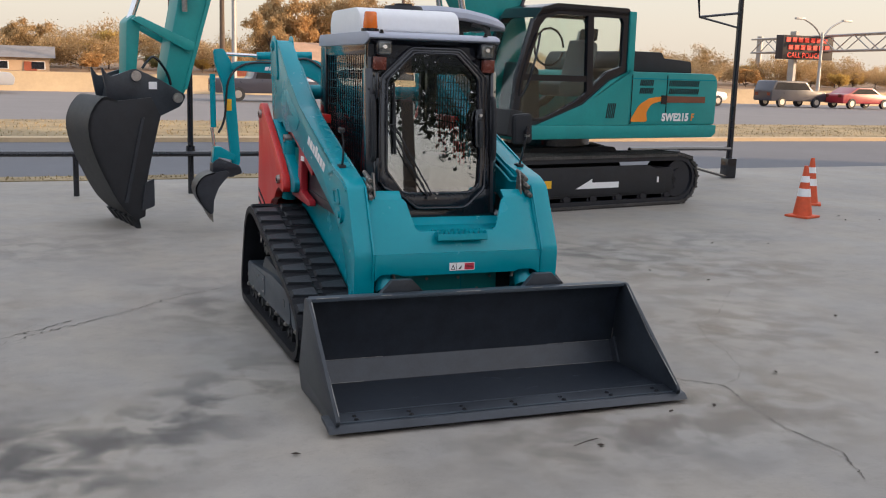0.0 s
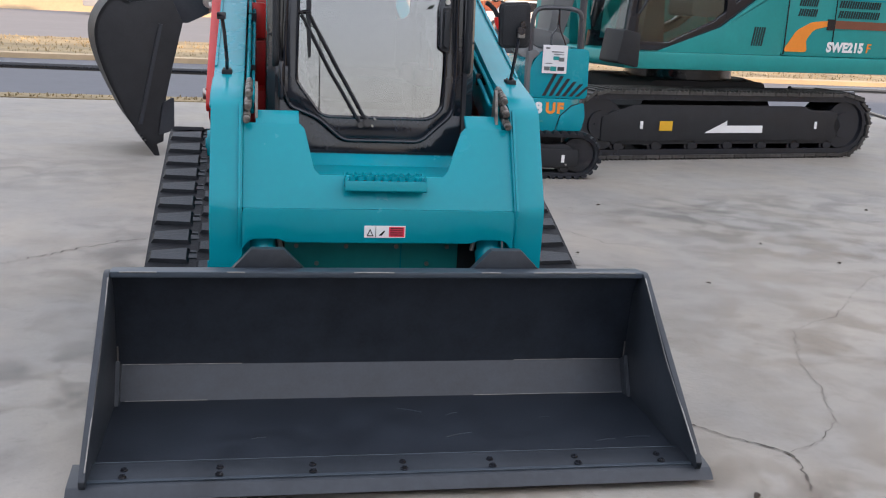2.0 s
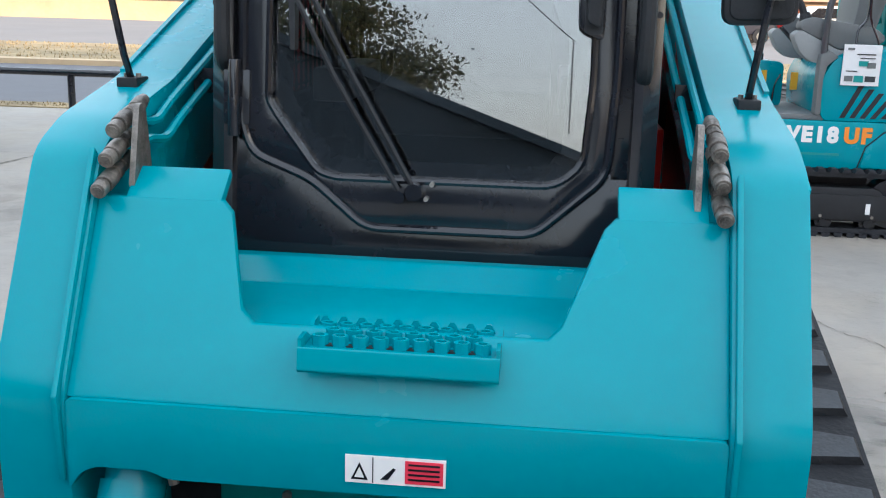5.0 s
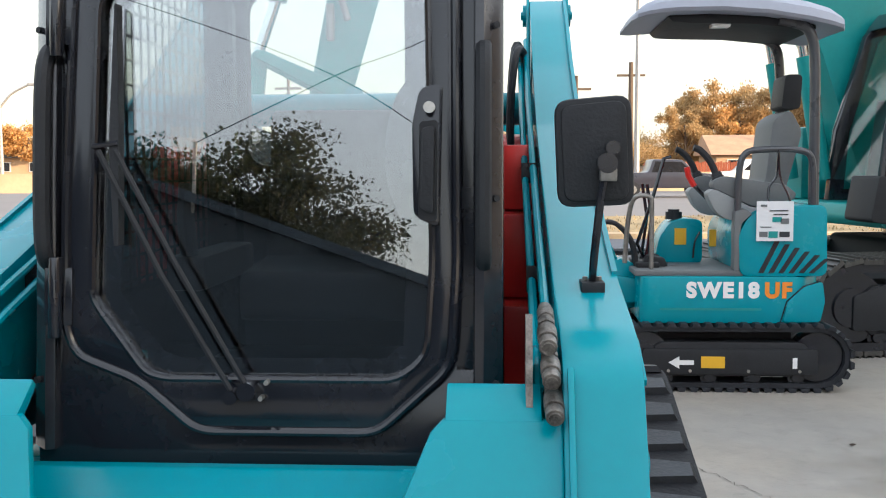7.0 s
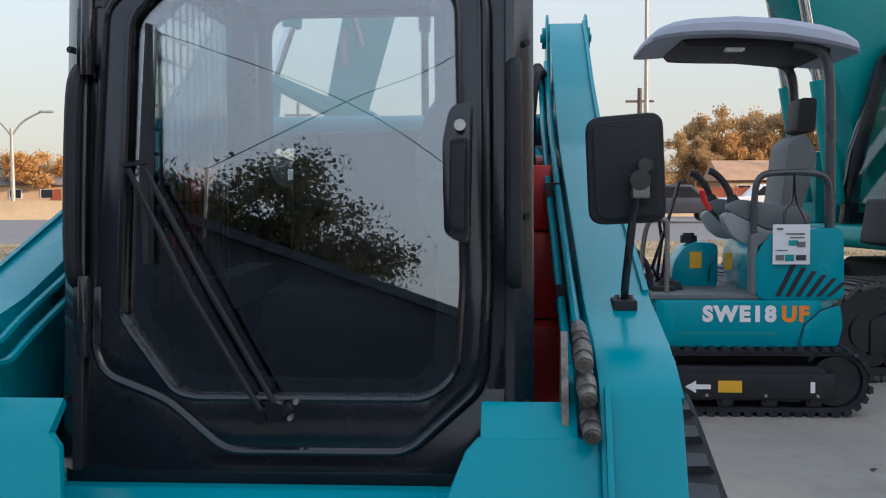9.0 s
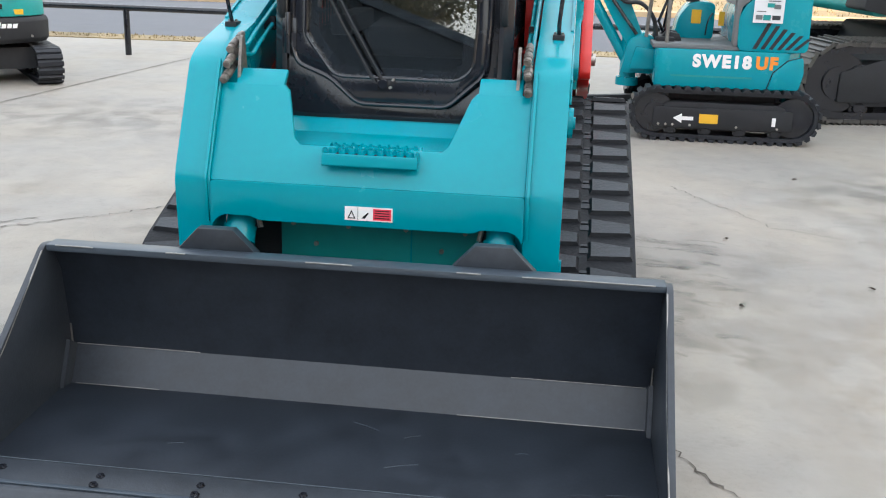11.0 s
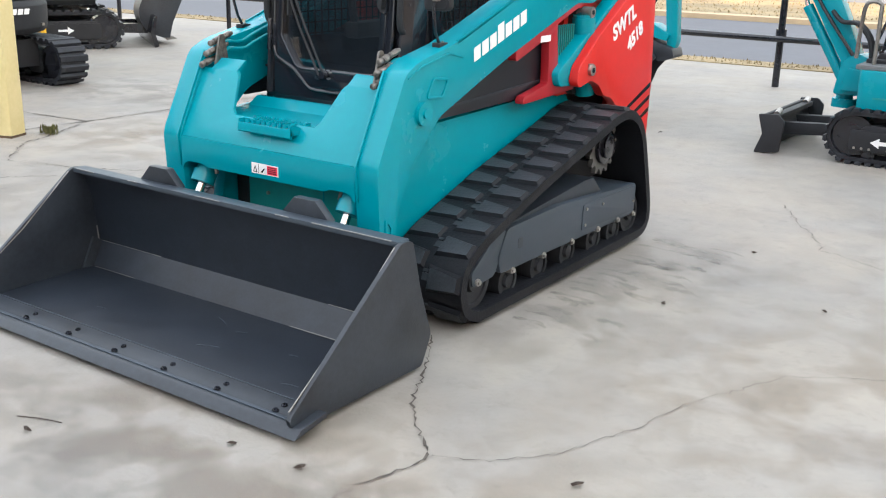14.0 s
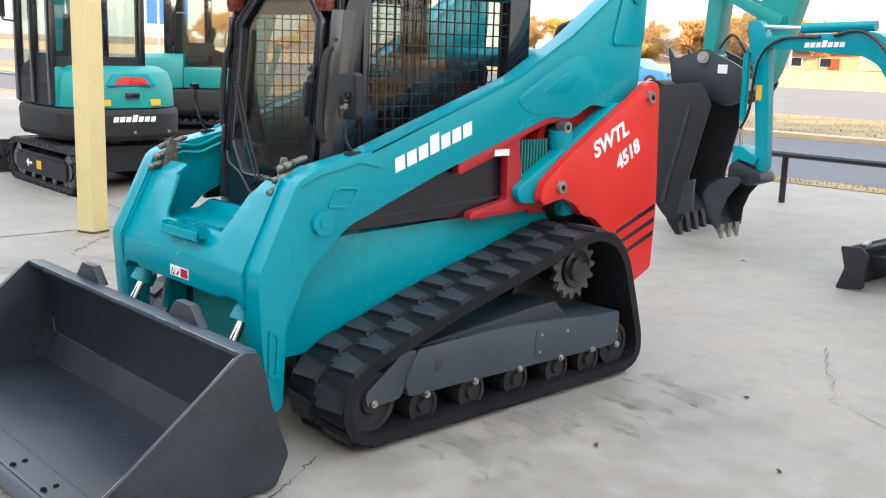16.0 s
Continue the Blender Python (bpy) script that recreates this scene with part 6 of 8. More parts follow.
OUT_BIG = [(-1.963, 1.38), (-2.104, 1.42), (-2.229, 1.28), (-2.275, 1.08), (-2.213, 0.80), (-2.073, 0.48), (-1.948, 0.26), (-1.792, 0.10), (-1.698, 0.14), (-1.667, 0.55), (-1.589, 0.90), (-1.511, 1.22), (-1.605, 1.42)]
bkt = toothed_bucket(big, OUT_BIG, 4.95, 5.95, 0.035, {"shell": 8, "dir": (0.45, -1), "n": 5, "len": 0.17}, BLACK_MATT)
part("ear_plate", prism(bm_new(), rounded([(-2.06, 1.74), (-1.98, 1.62), (-1.7, 1.72), (-1.42, 1.60), (-1.14, 1.44), (-1.2, 1.32), (-1.45, 1.2), (-1.7, 1.3), (-2.0, 1.4)], 0.04), "y", 5.20, 5.25), STEEL_DARK, bkt, bevel=0.008)
part("ear_plate", prism(bm_new(), rounded([(-2.06, 1.74), (-1.98, 1.62), (-1.7, 1.72), (-1.42, 1.60), (-1.14, 1.44), (-1.2, 1.32), (-1.45, 1.2), (-1.7, 1.3), (-2.0, 1.4)], 0.04), "y", 5.66, 5.71), STEEL_DARK, bkt, bevel=0.008)
part("coupler", prism(bm_new(), rounded([(-1.95, 1.38), (-1.4, 1.25), (-1.3, 1.4), (-1.6, 1.62), (-1.9, 1.6)], 0.05), "y", 5.25, 5.66), STEEL_DARK, bkt, bevel=0.01)
for x, z in ((-1.70, 1.64), (-1.24, 1.41)):
    part("pin", cyl(cyl(bm_new(), (x, 5.17, z), (x, 5.74, z), 0.055, seg=18), (x, 5.155, z), (x, 5.175, z), 0.03, seg=12), STEEL, bkt)
part("white_label", box(bm_new(), -1.56, -1.47, 5.194, 5.199, 1.50, 1.58), WHITE_DECAL, bkt)
part("wear_strip", prism(bm_new(), [(-1.72, 1.2), (-1.69, 1.2), (-1.88, 0.30), (-1.92, 0.30)], "y", 4.935, 4.952), STEEL_DARK, bkt)
part("side_cutter", prism(bm_new(), rounded([(-1.70, 0.5), (-1.60, 0.55), (-1.60, 0.25), (-1.74, 0.2)], 0.02), "y", 4.93, 4.97), STEEL_DARK, bkt)
big.matrix_basis = pose(0.12, 0.42, 0) @ Matrix.Translation((3, 5, 0)) @ pose(0, 0, 0, 0, 0, 12) @ Matrix.Scale(0.96, 4) @ Matrix.Translation((-3, -5, 0))

# small open excavator
small = thing("mini_excavator", "small teal open mini excavator with canopy and blade", "excavator")
for y0, y1 in ((4.86, 5.08), (5.62, 5.84)):
    crawler(small, 0.86, 2.2, y0, y1, 0.385, 46, RUBBER, 0.022, False)
cv = part("side_cover", prism(bm_new(), rounded([(1.04, 0.10), (2.0, 0.10), (2.0, 0.24), (1.04, 0.24)], 0.02), "y", 4.868, 4.89), BLACK_MATT, small, bevel=0.004)
part("arrow_decal", prism(bm_new(), [(1.18, 0.165), (1.24, 0.20), (1.24, 0.178), (1.32, 0.178), (1.32, 0.152), (1.24, 0.152), (1.24, 0.13)], "y", 4.864, 4.867), WHITE_DECAL, cv)
part("yellow_decal", box(bm_new(), 1.36, 1.49, 4.864, 4.867, 0.135, 0.20), YELLOW_DECAL, cv)
part("white_mark", box(bm_new(), 1.86, 1.885, 4.864, 4.867, 0.135, 0.195), WHITE_DECAL, cv)
part("undercarriage", box(bm_new(), 1.15, 1.9, 5.05, 5.65, 0.14, 0.34), BLACK_MATT, small)
part("slew_ring", cyl(bm_new(), (1.5, 5.35, 0.33), (1.5, 5.35, 0.40), 0.25, seg=24), BLACK, small)
lb = part("lower_body", prism(bm_new(), rounded([(1.03, 4.93), (1.92, 4.93), (2.04, 5.05), (2.06, 5.35), (2.04, 5.7), (1.9, 5.82), (1.03, 5.82)], 0.05), "z", 0.375, 0.64), TEAL, small, bevel=0.012)
part("groove", box(bm_new(), 1.14, 1.70, 4.9265, 4.932, 0.45, 0.462), TEAL_OLD, lb)
part("groove", prism(bm_new(), [(1.80, 0.38), (1.806, 0.38), (1.84, 0.5), (1.93, 0.58), (2.02, 0.61), (2.02, 0.616), (1.925, 0.588), (1.834, 0.505)], "y", 4.926, 4.95), BLACK, lb)
part("tail_cover", prism(bm_new(), rounded([(1.815, 0.385), (1.84, 0.5), (1.93, 0.585), (2.03, 0.615), (2.045, 0.5), (2.02, 0.385)], 0.02), "y", 4.918, 4.96), TEAL, small, bevel=0.012)
part("floor_mat", box(bm_new(), 1.0, 1.6, 4.95, 5.75, 0.64, 0.672), GREY_SEAT, small, bevel=0.008)
rb = part("rear_body", prism(bm_new(), rounded([(1.58, 0.64), (1.56, 0.86), (1.62, 0.98), (1.72, 1.03), (2.05, 1.04), (2.06, 0.64)], 0.05), "y", 4.94, 5.80), TEAL, small, bevel=0.012)
for i in range(6):
    x = 1.68 + i * 0.055
    part("slot", prism(bm_new(), [(x, 0.66), (x + 0.028, 0.66), (x + 0.115, 0.84 - 0.02 * i), (x + 0.087, 0.84 - 0.02 * i)], "y", 4.936, 4.942), BLACK_MATT, rb)
part("tank_console", prism(bm_new(), rounded([(1.18, 0.665), (1.205, 0.82), (1.27, 0.915), (1.34, 0.94), (1.47, 0.93), (1.47, 0.665)], 0.04), "y", 5.45, 5.72), TEAL, small, bevel=0.012)
part("tank_cap", cyl(cyl(bm_new(), (1.31, 5.55, 0.93), (1.31, 5.55, 0.975), 0.05), (1.31, 5.55, 0.975), (1.31, 5.55, 0.99), 0.035), BLACK_MATT, small)
part("yellow_label", box(bm_new(), 1.30, 1.37, 5.443, 5.449, 0.78, 0.88), YELLOW_DECAL, small)
part("yellow_label", box(bm_new(), 1.48, 1.52, 5.30, 5.306, 0.78, 0.88), YELLOW_DECAL, small)
cs = part("side_console", prism(bm_new(), rounded([(1.40, 1.10), (1.45, 1.00), (1.52, 0.95), (1.84, 0.95), (1.88, 1.06), (1.66, 1.02), (1.44, 1.13)], 0.03), "y", 5.0, 5.12), CONSOLE_PALE, small, "two-tone grey lever console", bevel=0.012)
part("console_top", prism(bm_new(), rounded([(1.43, 1.135), (1.66, 1.025), (1.885, 1.065), (1.90, 1.10), (1.84, 1.15), (1.5, 1.20), (1.44, 1.18)], 0.03), "y", 5.0, 5.12), GREY_SEAT, cs, bevel=0.012)
cs = part("side_console", prism(bm_new(), rounded([(1.40, 1.10), (1.45, 1.00), (1.52, 0.95), (1.84, 0.95), (1.88, 1.06), (1.66, 1.02), (1.44, 1.13)], 0.03), "y", 5.6, 5.72), CONSOLE_PALE, small, "two-tone grey lever console", bevel=0.012)
part("console_top", prism(bm_new(), rounded([(1.43, 1.135), (1.66, 1.025), (1.885, 1.065), (1.90, 1.10), (1.84, 1.15), (1.5, 1.20), (1.44, 1.18)], 0.03), "y", 5.6, 5.72), GREY_SEAT, cs, bevel=0.012)
for y in (5.06, 5.66):
    js = part("joystick", tube(bm_new(), curve_pts([(1.47, y, 1.17), (1.45, y, 1.24), (1.415, y, 1.30), (1.37, y, 1.345), (1.335, y, 1.36)], 3), 0.02, 10), BLACK_MATT, small)
    for k in range(4):
        part("boot_fold", cyl(bm_new(), (1.485 - 0.006 * k, y, 1.15 + 0.018 * k), (1.479 - 0.006 * k, y, 1.166 + 0.018 * k), 0.05 - 0.006 * k, 0.042 - 0.006 * k, seg=14), BLACK_MATT, js)
part("seat", prism(bm_new(), rounded([(1.55, 1.0), (1.85, 1.0), (1.97, 1.45), (1.90, 1.58), (1.80, 1.52), (1.76, 1.15), (1.55, 1.14)], 0.04), "y", 5.16, 5.56), GREY_SEAT, small, bevel=0.025)
part("headrest", prism(bm_new(), rounded([(1.86, 1.58), (1.97, 1.58), (1.98, 1.78), (1.88, 1.78)], 0.03), "y", 5.22, 5.48), BLACK_MATT, small, bevel=0.02)
part("hand_rail", tube(bm_new(), curve_pts([(1.57, 4.97, 0.9), (1.57, 4.97, 1.2), (1.60, 4.97, 1.32), (1.70, 4.97, 1.345), (1.90, 4.97, 1.34), (1.97, 4.97, 1.28), (1.98, 4.97, 1.04)], 4), 0.019, 10), POST_GREY, small)
part("red_lever", tube(bm_new(), [(1.50, 5.15, 1.0), (1.36, 5.15, 1.14)], 0.011), BLACK, small)
part("red_grip", tube(bm_new(), [(1.36, 5.15, 1.14), (1.325, 5.15, 1.20), (1.315, 5.15, 1.25)], 0.017), RED, small)
part("travel_lever", tube(bm_new(), [(1.10, 5.25, 0.70), (1.05, 5.25, 0.80), (1.14, 5.25, 1.08), (1.20, 5.25, 1.30), (1.24, 5.25, 1.31)], 0.011), BLACK, small)
part("front_rail", tube(bm_new(), curve_pts([(1.10, 5.02, 0.67), (1.10, 5.02, 1.02), (1.09, 5.02, 1.08), (1.03, 5.02, 1.09), (0.99, 5.04, 1.05), (0.97, 5.08, 0.90), (0.96, 5.10, 0.70)], 4), 0.014, 10), STEEL_DULL, small)
part("rear_edge_panel", prism(bm_new(), rounded([(1.545, 0.672), (1.545, 1.0), (1.60, 1.02), (1.64, 0.99), (1.585, 0.94), (1.57, 0.86), (1.575, 0.672)], 0.012), "y", 4.932, 5.02), GREY_SEAT, small, bevel=0.004)
part("cable", tube(bm_new(), curve_pts([(1.45, 5.44, 0.86), (1.42, 5.43, 0.80), (1.41, 5.43, 0.70)], 4), 0.005, 6), BLACK, small)
part("pedals", box(bm_new(), 1.03, 1.16, 5.1, 5.5, 0.672, 0.70), BLACK_MATT, small, bevel=0.006)
def canopy_shell(rows):
    """A roof shell: each row is a length, its half width, its crown and its rim height."""
    bm, loops = bm_new(), []
    for x, half, top, rim, low in rows:
        prof = [(-half, rim), (-half * 0.97, rim + (top - rim) * 0.45), (-half * 0.86, rim + (top - rim) * 0.82), (-half * 0.5, top), (0, top + 0.008), (half * 0.5, top), (half * 0.86, rim + (top - rim) * 0.82),
                (half * 0.97, rim + (top - rim) * 0.45), (half, rim), (half * 0.97, rim - 0.018), (half * 0.90, low), (0, low + 0.004), (-half * 0.90, low), (-half * 0.97, rim - 0.018)]
        loops.append([bm.verts.new((x, 5.37 + y, z)) for y, z in prof])
    for a, b in zip(loops, loops[1:]):
        for k in range(len(a)):
            n = (k + 1) % len(a)
            bm.faces.new((a[k], a[n], b[n], b[k]))
    bm.faces.new(loops[0][::-1])
    bm.faces.new(loops[-1])
    return bm


can = part("canopy", canopy_shell([(0.985, 0.33, 2.098, 2.088, 2.078), (1.005, 0.40, 2.125, 2.096, 2.075), (1.05, 0.445, 2.165, 2.105, 2.078), (1.12, 0.47, 2.195, 2.112, 2.085), (1.22, 0.485, 2.212, 2.118, 2.092), (1.45, 0.495, 2.222, 2.118, 2.095),
                                   (1.70, 0.495, 2.208, 2.098, 2.078), (1.92, 0.485, 2.168, 2.062, 2.045), (2.04, 0.465, 2.132, 2.038, 2.022), (2.12, 0.42, 2.085, 2.022, 2.006), (2.15, 0.33, 2.045, 2.016, 2.004)]), GREY_ROOF, small, "blue-grey moulded canopy roof")
part("canopy_liner", prism(bm_new(), rounded([(1.17, 2.088), (1.20, 2.055), (1.30, 2.048), (1.62, 2.04), (1.86, 2.015), (1.98, 2.0), (1.98, 2.03), (1.7, 2.078), (1.4, 2.095)], 0.012), "y", 5.0, 5.74), BLACK_MATT, can, bevel=0.01)
part("work_lamp", box(bm_new(), 1.42, 1.52, 5.02, 5.10, 2.028, 2.05), WHITE_DECAL, can)
for y in (5.0, 5.72):
    part("canopy_post", tube(bm_new(), curve_pts([(1.99, y, 1.03), (1.985, y, 1.6), (1.975, y, 1.88), (1.95, y, 1.985), (1.90, y, 2.03), (1.78, y, 2.06)]), 0.029, 12), POST_GREY, small)
mn = part("manual_bag", box(bm_new(), 1.66, 1.86, 4.915, 4.925, 0.84, 1.06), WHITE, small, "plastic bag with a printed manual")
for x, z, w, h, m in ((1.73, 1.005, 0.10, 0.006, STEEL_DARK), (1.75, 0.985, 0.08, 0.005, STEEL_DARK), (1.745, 0.945, 0.05, 0.028, TEAL_OLD), (1.79, 0.935, 0.045, 0.03, GREY_SEAT), (1.68, 0.915, 0.06, 0.005, STEEL_DARK),
                      (1.675, 0.862, 0.045, 0.03, GREY_SEAT), (1.725, 0.858, 0.05, 0.036, TEAL_OLD), (1.785, 0.862, 0.055, 0.03, STEEL_DARK), (1.68, 1.03, 0.035, 0.012, GREY_SEAT)):
    part("print_bar", box(bm_new(), x, x + w, 4.912, 4.9145, z, z + h), m, mn)
part("string", tube(bm_new(), curve_pts([(1.72, 4.92, 1.06), (1.73, 4.94, 1.14), (1.77, 4.95, 1.2), (1.78, 4.95, 1.34), (1.79, 4.95, 1.2), (1.83, 4.93, 1.1), (1.84, 4.92, 1.06)]), 0.006, 6), BLACK, mn)
lettering("model_lettering", "SWE18", 0.116, Matrix.Translation((1.285, 4.9265, 0.525)) @ FACE_F, WHITE_DECAL, small, 0.0, 0.0065, 1.22)
lettering("model_lettering", "UF", 0.116, Matrix.Translation((1.715, 4.9265, 0.525)) @ FACE_F, ORANGE_DECAL, small, 0.0, 0.0065, 1.18)
# blade, boom, arm and bucket
bl = part("dozer_blade", prism(bm_new(), rounded([(0.42, 0.27), (0.46, 0.28), (0.50, 0.14), (0.46, 0.01), (0.40, 0.0), (0.46, 0.12)], 0.01), "y", 4.84, 5.86), BLACK_MATT, small, "black curved dozer blade", bevel=0.004)
for y in (4.83, 5.84):
    part("wing", prism(bm_new(), rounded([(0.40, 0.0), (0.58, 0.02), (0.60, 0.24), (0.55, 0.29), (0.41, 0.28), (0.45, 0.14)], 0.015), "y", y, y + 0.025), BLACK_MATT, bl, bevel=0.003)
part("top_bar", box(bm_new(), 0.47, 0.53, 4.9, 5.8, 0.235, 0.27), BLACK_MATT, bl, bevel=0.008)
for y in (4.97, 5.68):
    part("pin", cyl(bm_new(), (0.50, y, 0.27), (0.50, y + 0.07, 0.29), 0.022, seg=12), STEEL, bl)
for y in (5.12, 5.52):
    part("blade_arm", prism(bm_new(), [(0.47, 0.10), (0.47, 0.19), (1.2, 0.24), (1.2, 0.16)], "y", y, y + 0.07), BLACK_MATT, bl, bevel=0.006)
part("swing_post", prism(bm_new(), rounded([(0.80, 0.42), (1.04, 0.42), (1.04, 0.68), (0.95, 0.72), (0.84, 0.66)], 0.03), "y", 5.22, 5.48), TEAL, small, bevel=0.01)
sb = part("boom", prism(bm_new(), rounded([(0.86, 0.58), (0.98, 0.62), (0.80, 1.02), (0.56, 1.42), (0.40, 1.60), (0.28, 1.66), (-0.52, 1.62), (-0.55, 1.54), (0.2, 1.50), (0.32, 1.44), (0.50, 1.18), (0.72, 0.80)], 0.04), "y", 5.28, 5.42), TEAL, small, bevel=0.008)
part("boom_cylinder", cyl(bm_new(), (0.84, 5.35, 0.50), (0.52, 5.35, 1.02), 0.038), TEAL, small)
part("rod", cyl(bm_new(), (0.52, 5.35, 1.02), (0.40, 5.35, 1.40), 0.018), CHROME, sb)
acy = part("arm_cylinder", cyl(bm_new(), (0.25, 5.35, 1.70), (-0.28, 5.35, 1.68), 0.036), TEAL, small)
part("rod", cyl(bm_new(), (-0.28, 5.35, 1.68), (-0.64, 5.35, 1.69), 0.017), CHROME, acy)
sa = part("arm", prism(bm_new(), rounded([(-0.69, 1.73), (-0.60, 1.74), (-0.51, 1.58), (-0.445, 0.68), (-0.48, 0.60), (-0.53, 0.66), (-0.61, 1.4), (-0.68, 1.6)], 0.03), "y", 5.305, 5.395), TEAL, small, bevel=0.008)
bcy = part("bucket_cylinder", cyl(bm_new(), (-0.70, 5.35, 1.50), (-0.695, 5.35, 1.0), 0.027), TEAL, small)
part("rod", cyl(bm_new(), (-0.71, 5.35, 1.0), (-0.68, 5.35, 0.78), 0.016), CHROME, bcy)
part("link", prism(bm_new(), rounded([(-0.70, 0.82), (-0.64, 0.82), (-0.50, 0.74), (-0.52, 0.69), (-0.66, 0.72), (-0.68, 0.60), (-0.72, 0.62)], 0.012), "y", 5.27, 5.43), TEAL, small, bevel=0.004)
part("yellow_label", box(bm_new(), -0.575, -0.53, 5.3005, 5.3045, 1.16, 1.27), YELLOW_DECAL, sa)
part("hose", tube(bm_new(), curve_pts([(-0.1, 5.27, 1.62), (-0.4, 5.27, 1.60), (-0.56, 5.27, 1.45), (-0.60, 5.27, 1.1), (-0.66, 5.27, 0.95)]), 0.011), BLACK, sa)
part("hose", tube(bm_new(), curve_pts([(0.9, 5.26, 0.7), (0.6, 5.26, 1.1), (0.40, 5.26, 1.5), (0.2, 5.26, 1.66), (0.0, 5.26, 1.63)]), 0.013), BLACK, sb)
bars_mark("brand_mark", Matrix.Translation((-0.22, 5.278, 1.545)) @ FACE_F @ pose(0, 0, 0, 0, 0, 2), 0.30, 0.035, 7, WHITE_DECAL, small)
OUT_SMALL = [(-0.702, 0.584), (-0.808, 0.552), (-0.876, 0.472), (-0.888, 0.392), (-0.846, 0.296), (-0.785, 0.216), (-0.747, 0.184), (-0.724, 0.200), (-0.717, 0.320), (-0.671, 0.440), (-0.565, 0.568), (-0.595, 0.600)]
sbk = toothed_bucket(small, OUT_SMALL, 5.19, 5.51, 0.016, {"shell": 7, "dir": (0.3, -1), "n": 3, "len": 0.08})
part("ear_plate", prism(bm_new(), rounded([(-0.72, 0.665), (-0.67, 0.71), (-0.46, 0.64), (-0.44, 0.57), (-0.55, 0.53), (-0.72, 0.57)], 0.02), "y", 5.25, 5.45), STEEL_DARK, sbk, bevel=0.006)


for x in (1.08, 1.13, 1.18, 1.30, 1.62, 1.90):
    part("bolt", cyl(bm_new(), (x, 4.869, 0.118), (x, 4.862, 0.118), 0.009, seg=8), STEEL, cv)
part("swing_pin", cyl(cyl(bm_new(), (0.86, 5.35, 0.34), (0.86, 5.35, 0.74), 0.06, seg=18), (0.86, 5.35, 0.32), (0.86, 5.35, 0.38), 0.085, seg=18), TEAL, small)
part("swing_bracket", prism(bm_new(), rounded([(0.86, 0.46), (1.06, 0.46), (1.06, 0.60), (0.90, 0.62)], 0.02), "y", 5.16, 5.26), TEAL, small, bevel=0.008)
for k in range(3):
    part("hose", tube(bm_new(), curve_pts([(1.04, 5.20 + 0.04 * k, 0.60), (1.02, 5.19 + 0.04 * k, 0.80), (0.92, 5.20 + 0.04 * k, 0.92), (0.80, 5.24 + 0.02 * k, 0.93), (0.72, 5.27, 1.0)], 5), 0.014), BLACK_MATT, small)
for y in (5.18, 5.38):
    part("pedal", prism(bm_new(), [(1.06, 0.672), (1.22, 0.672), (1.20, 0.72), (1.10, 0.74)], "y", y, y + 0.10), BLACK_MATT, small, bevel=0.008)
    part("pedal_rod", tube(bm_new(), [(1.10, y + 0.05, 0.72), (1.13, y + 0.05, 0.95), (1.10, y + 0.05, 1.15)], 0.010, 6), BLACK, small)
small.matrix_basis = pose(0.26, -1.2, 0) @ Matrix.Translation((1.5, 4.9, 0)) @ Matrix.Scale(1.08, 4) @ Matrix.Translation((-1.5, -4.9, 0))

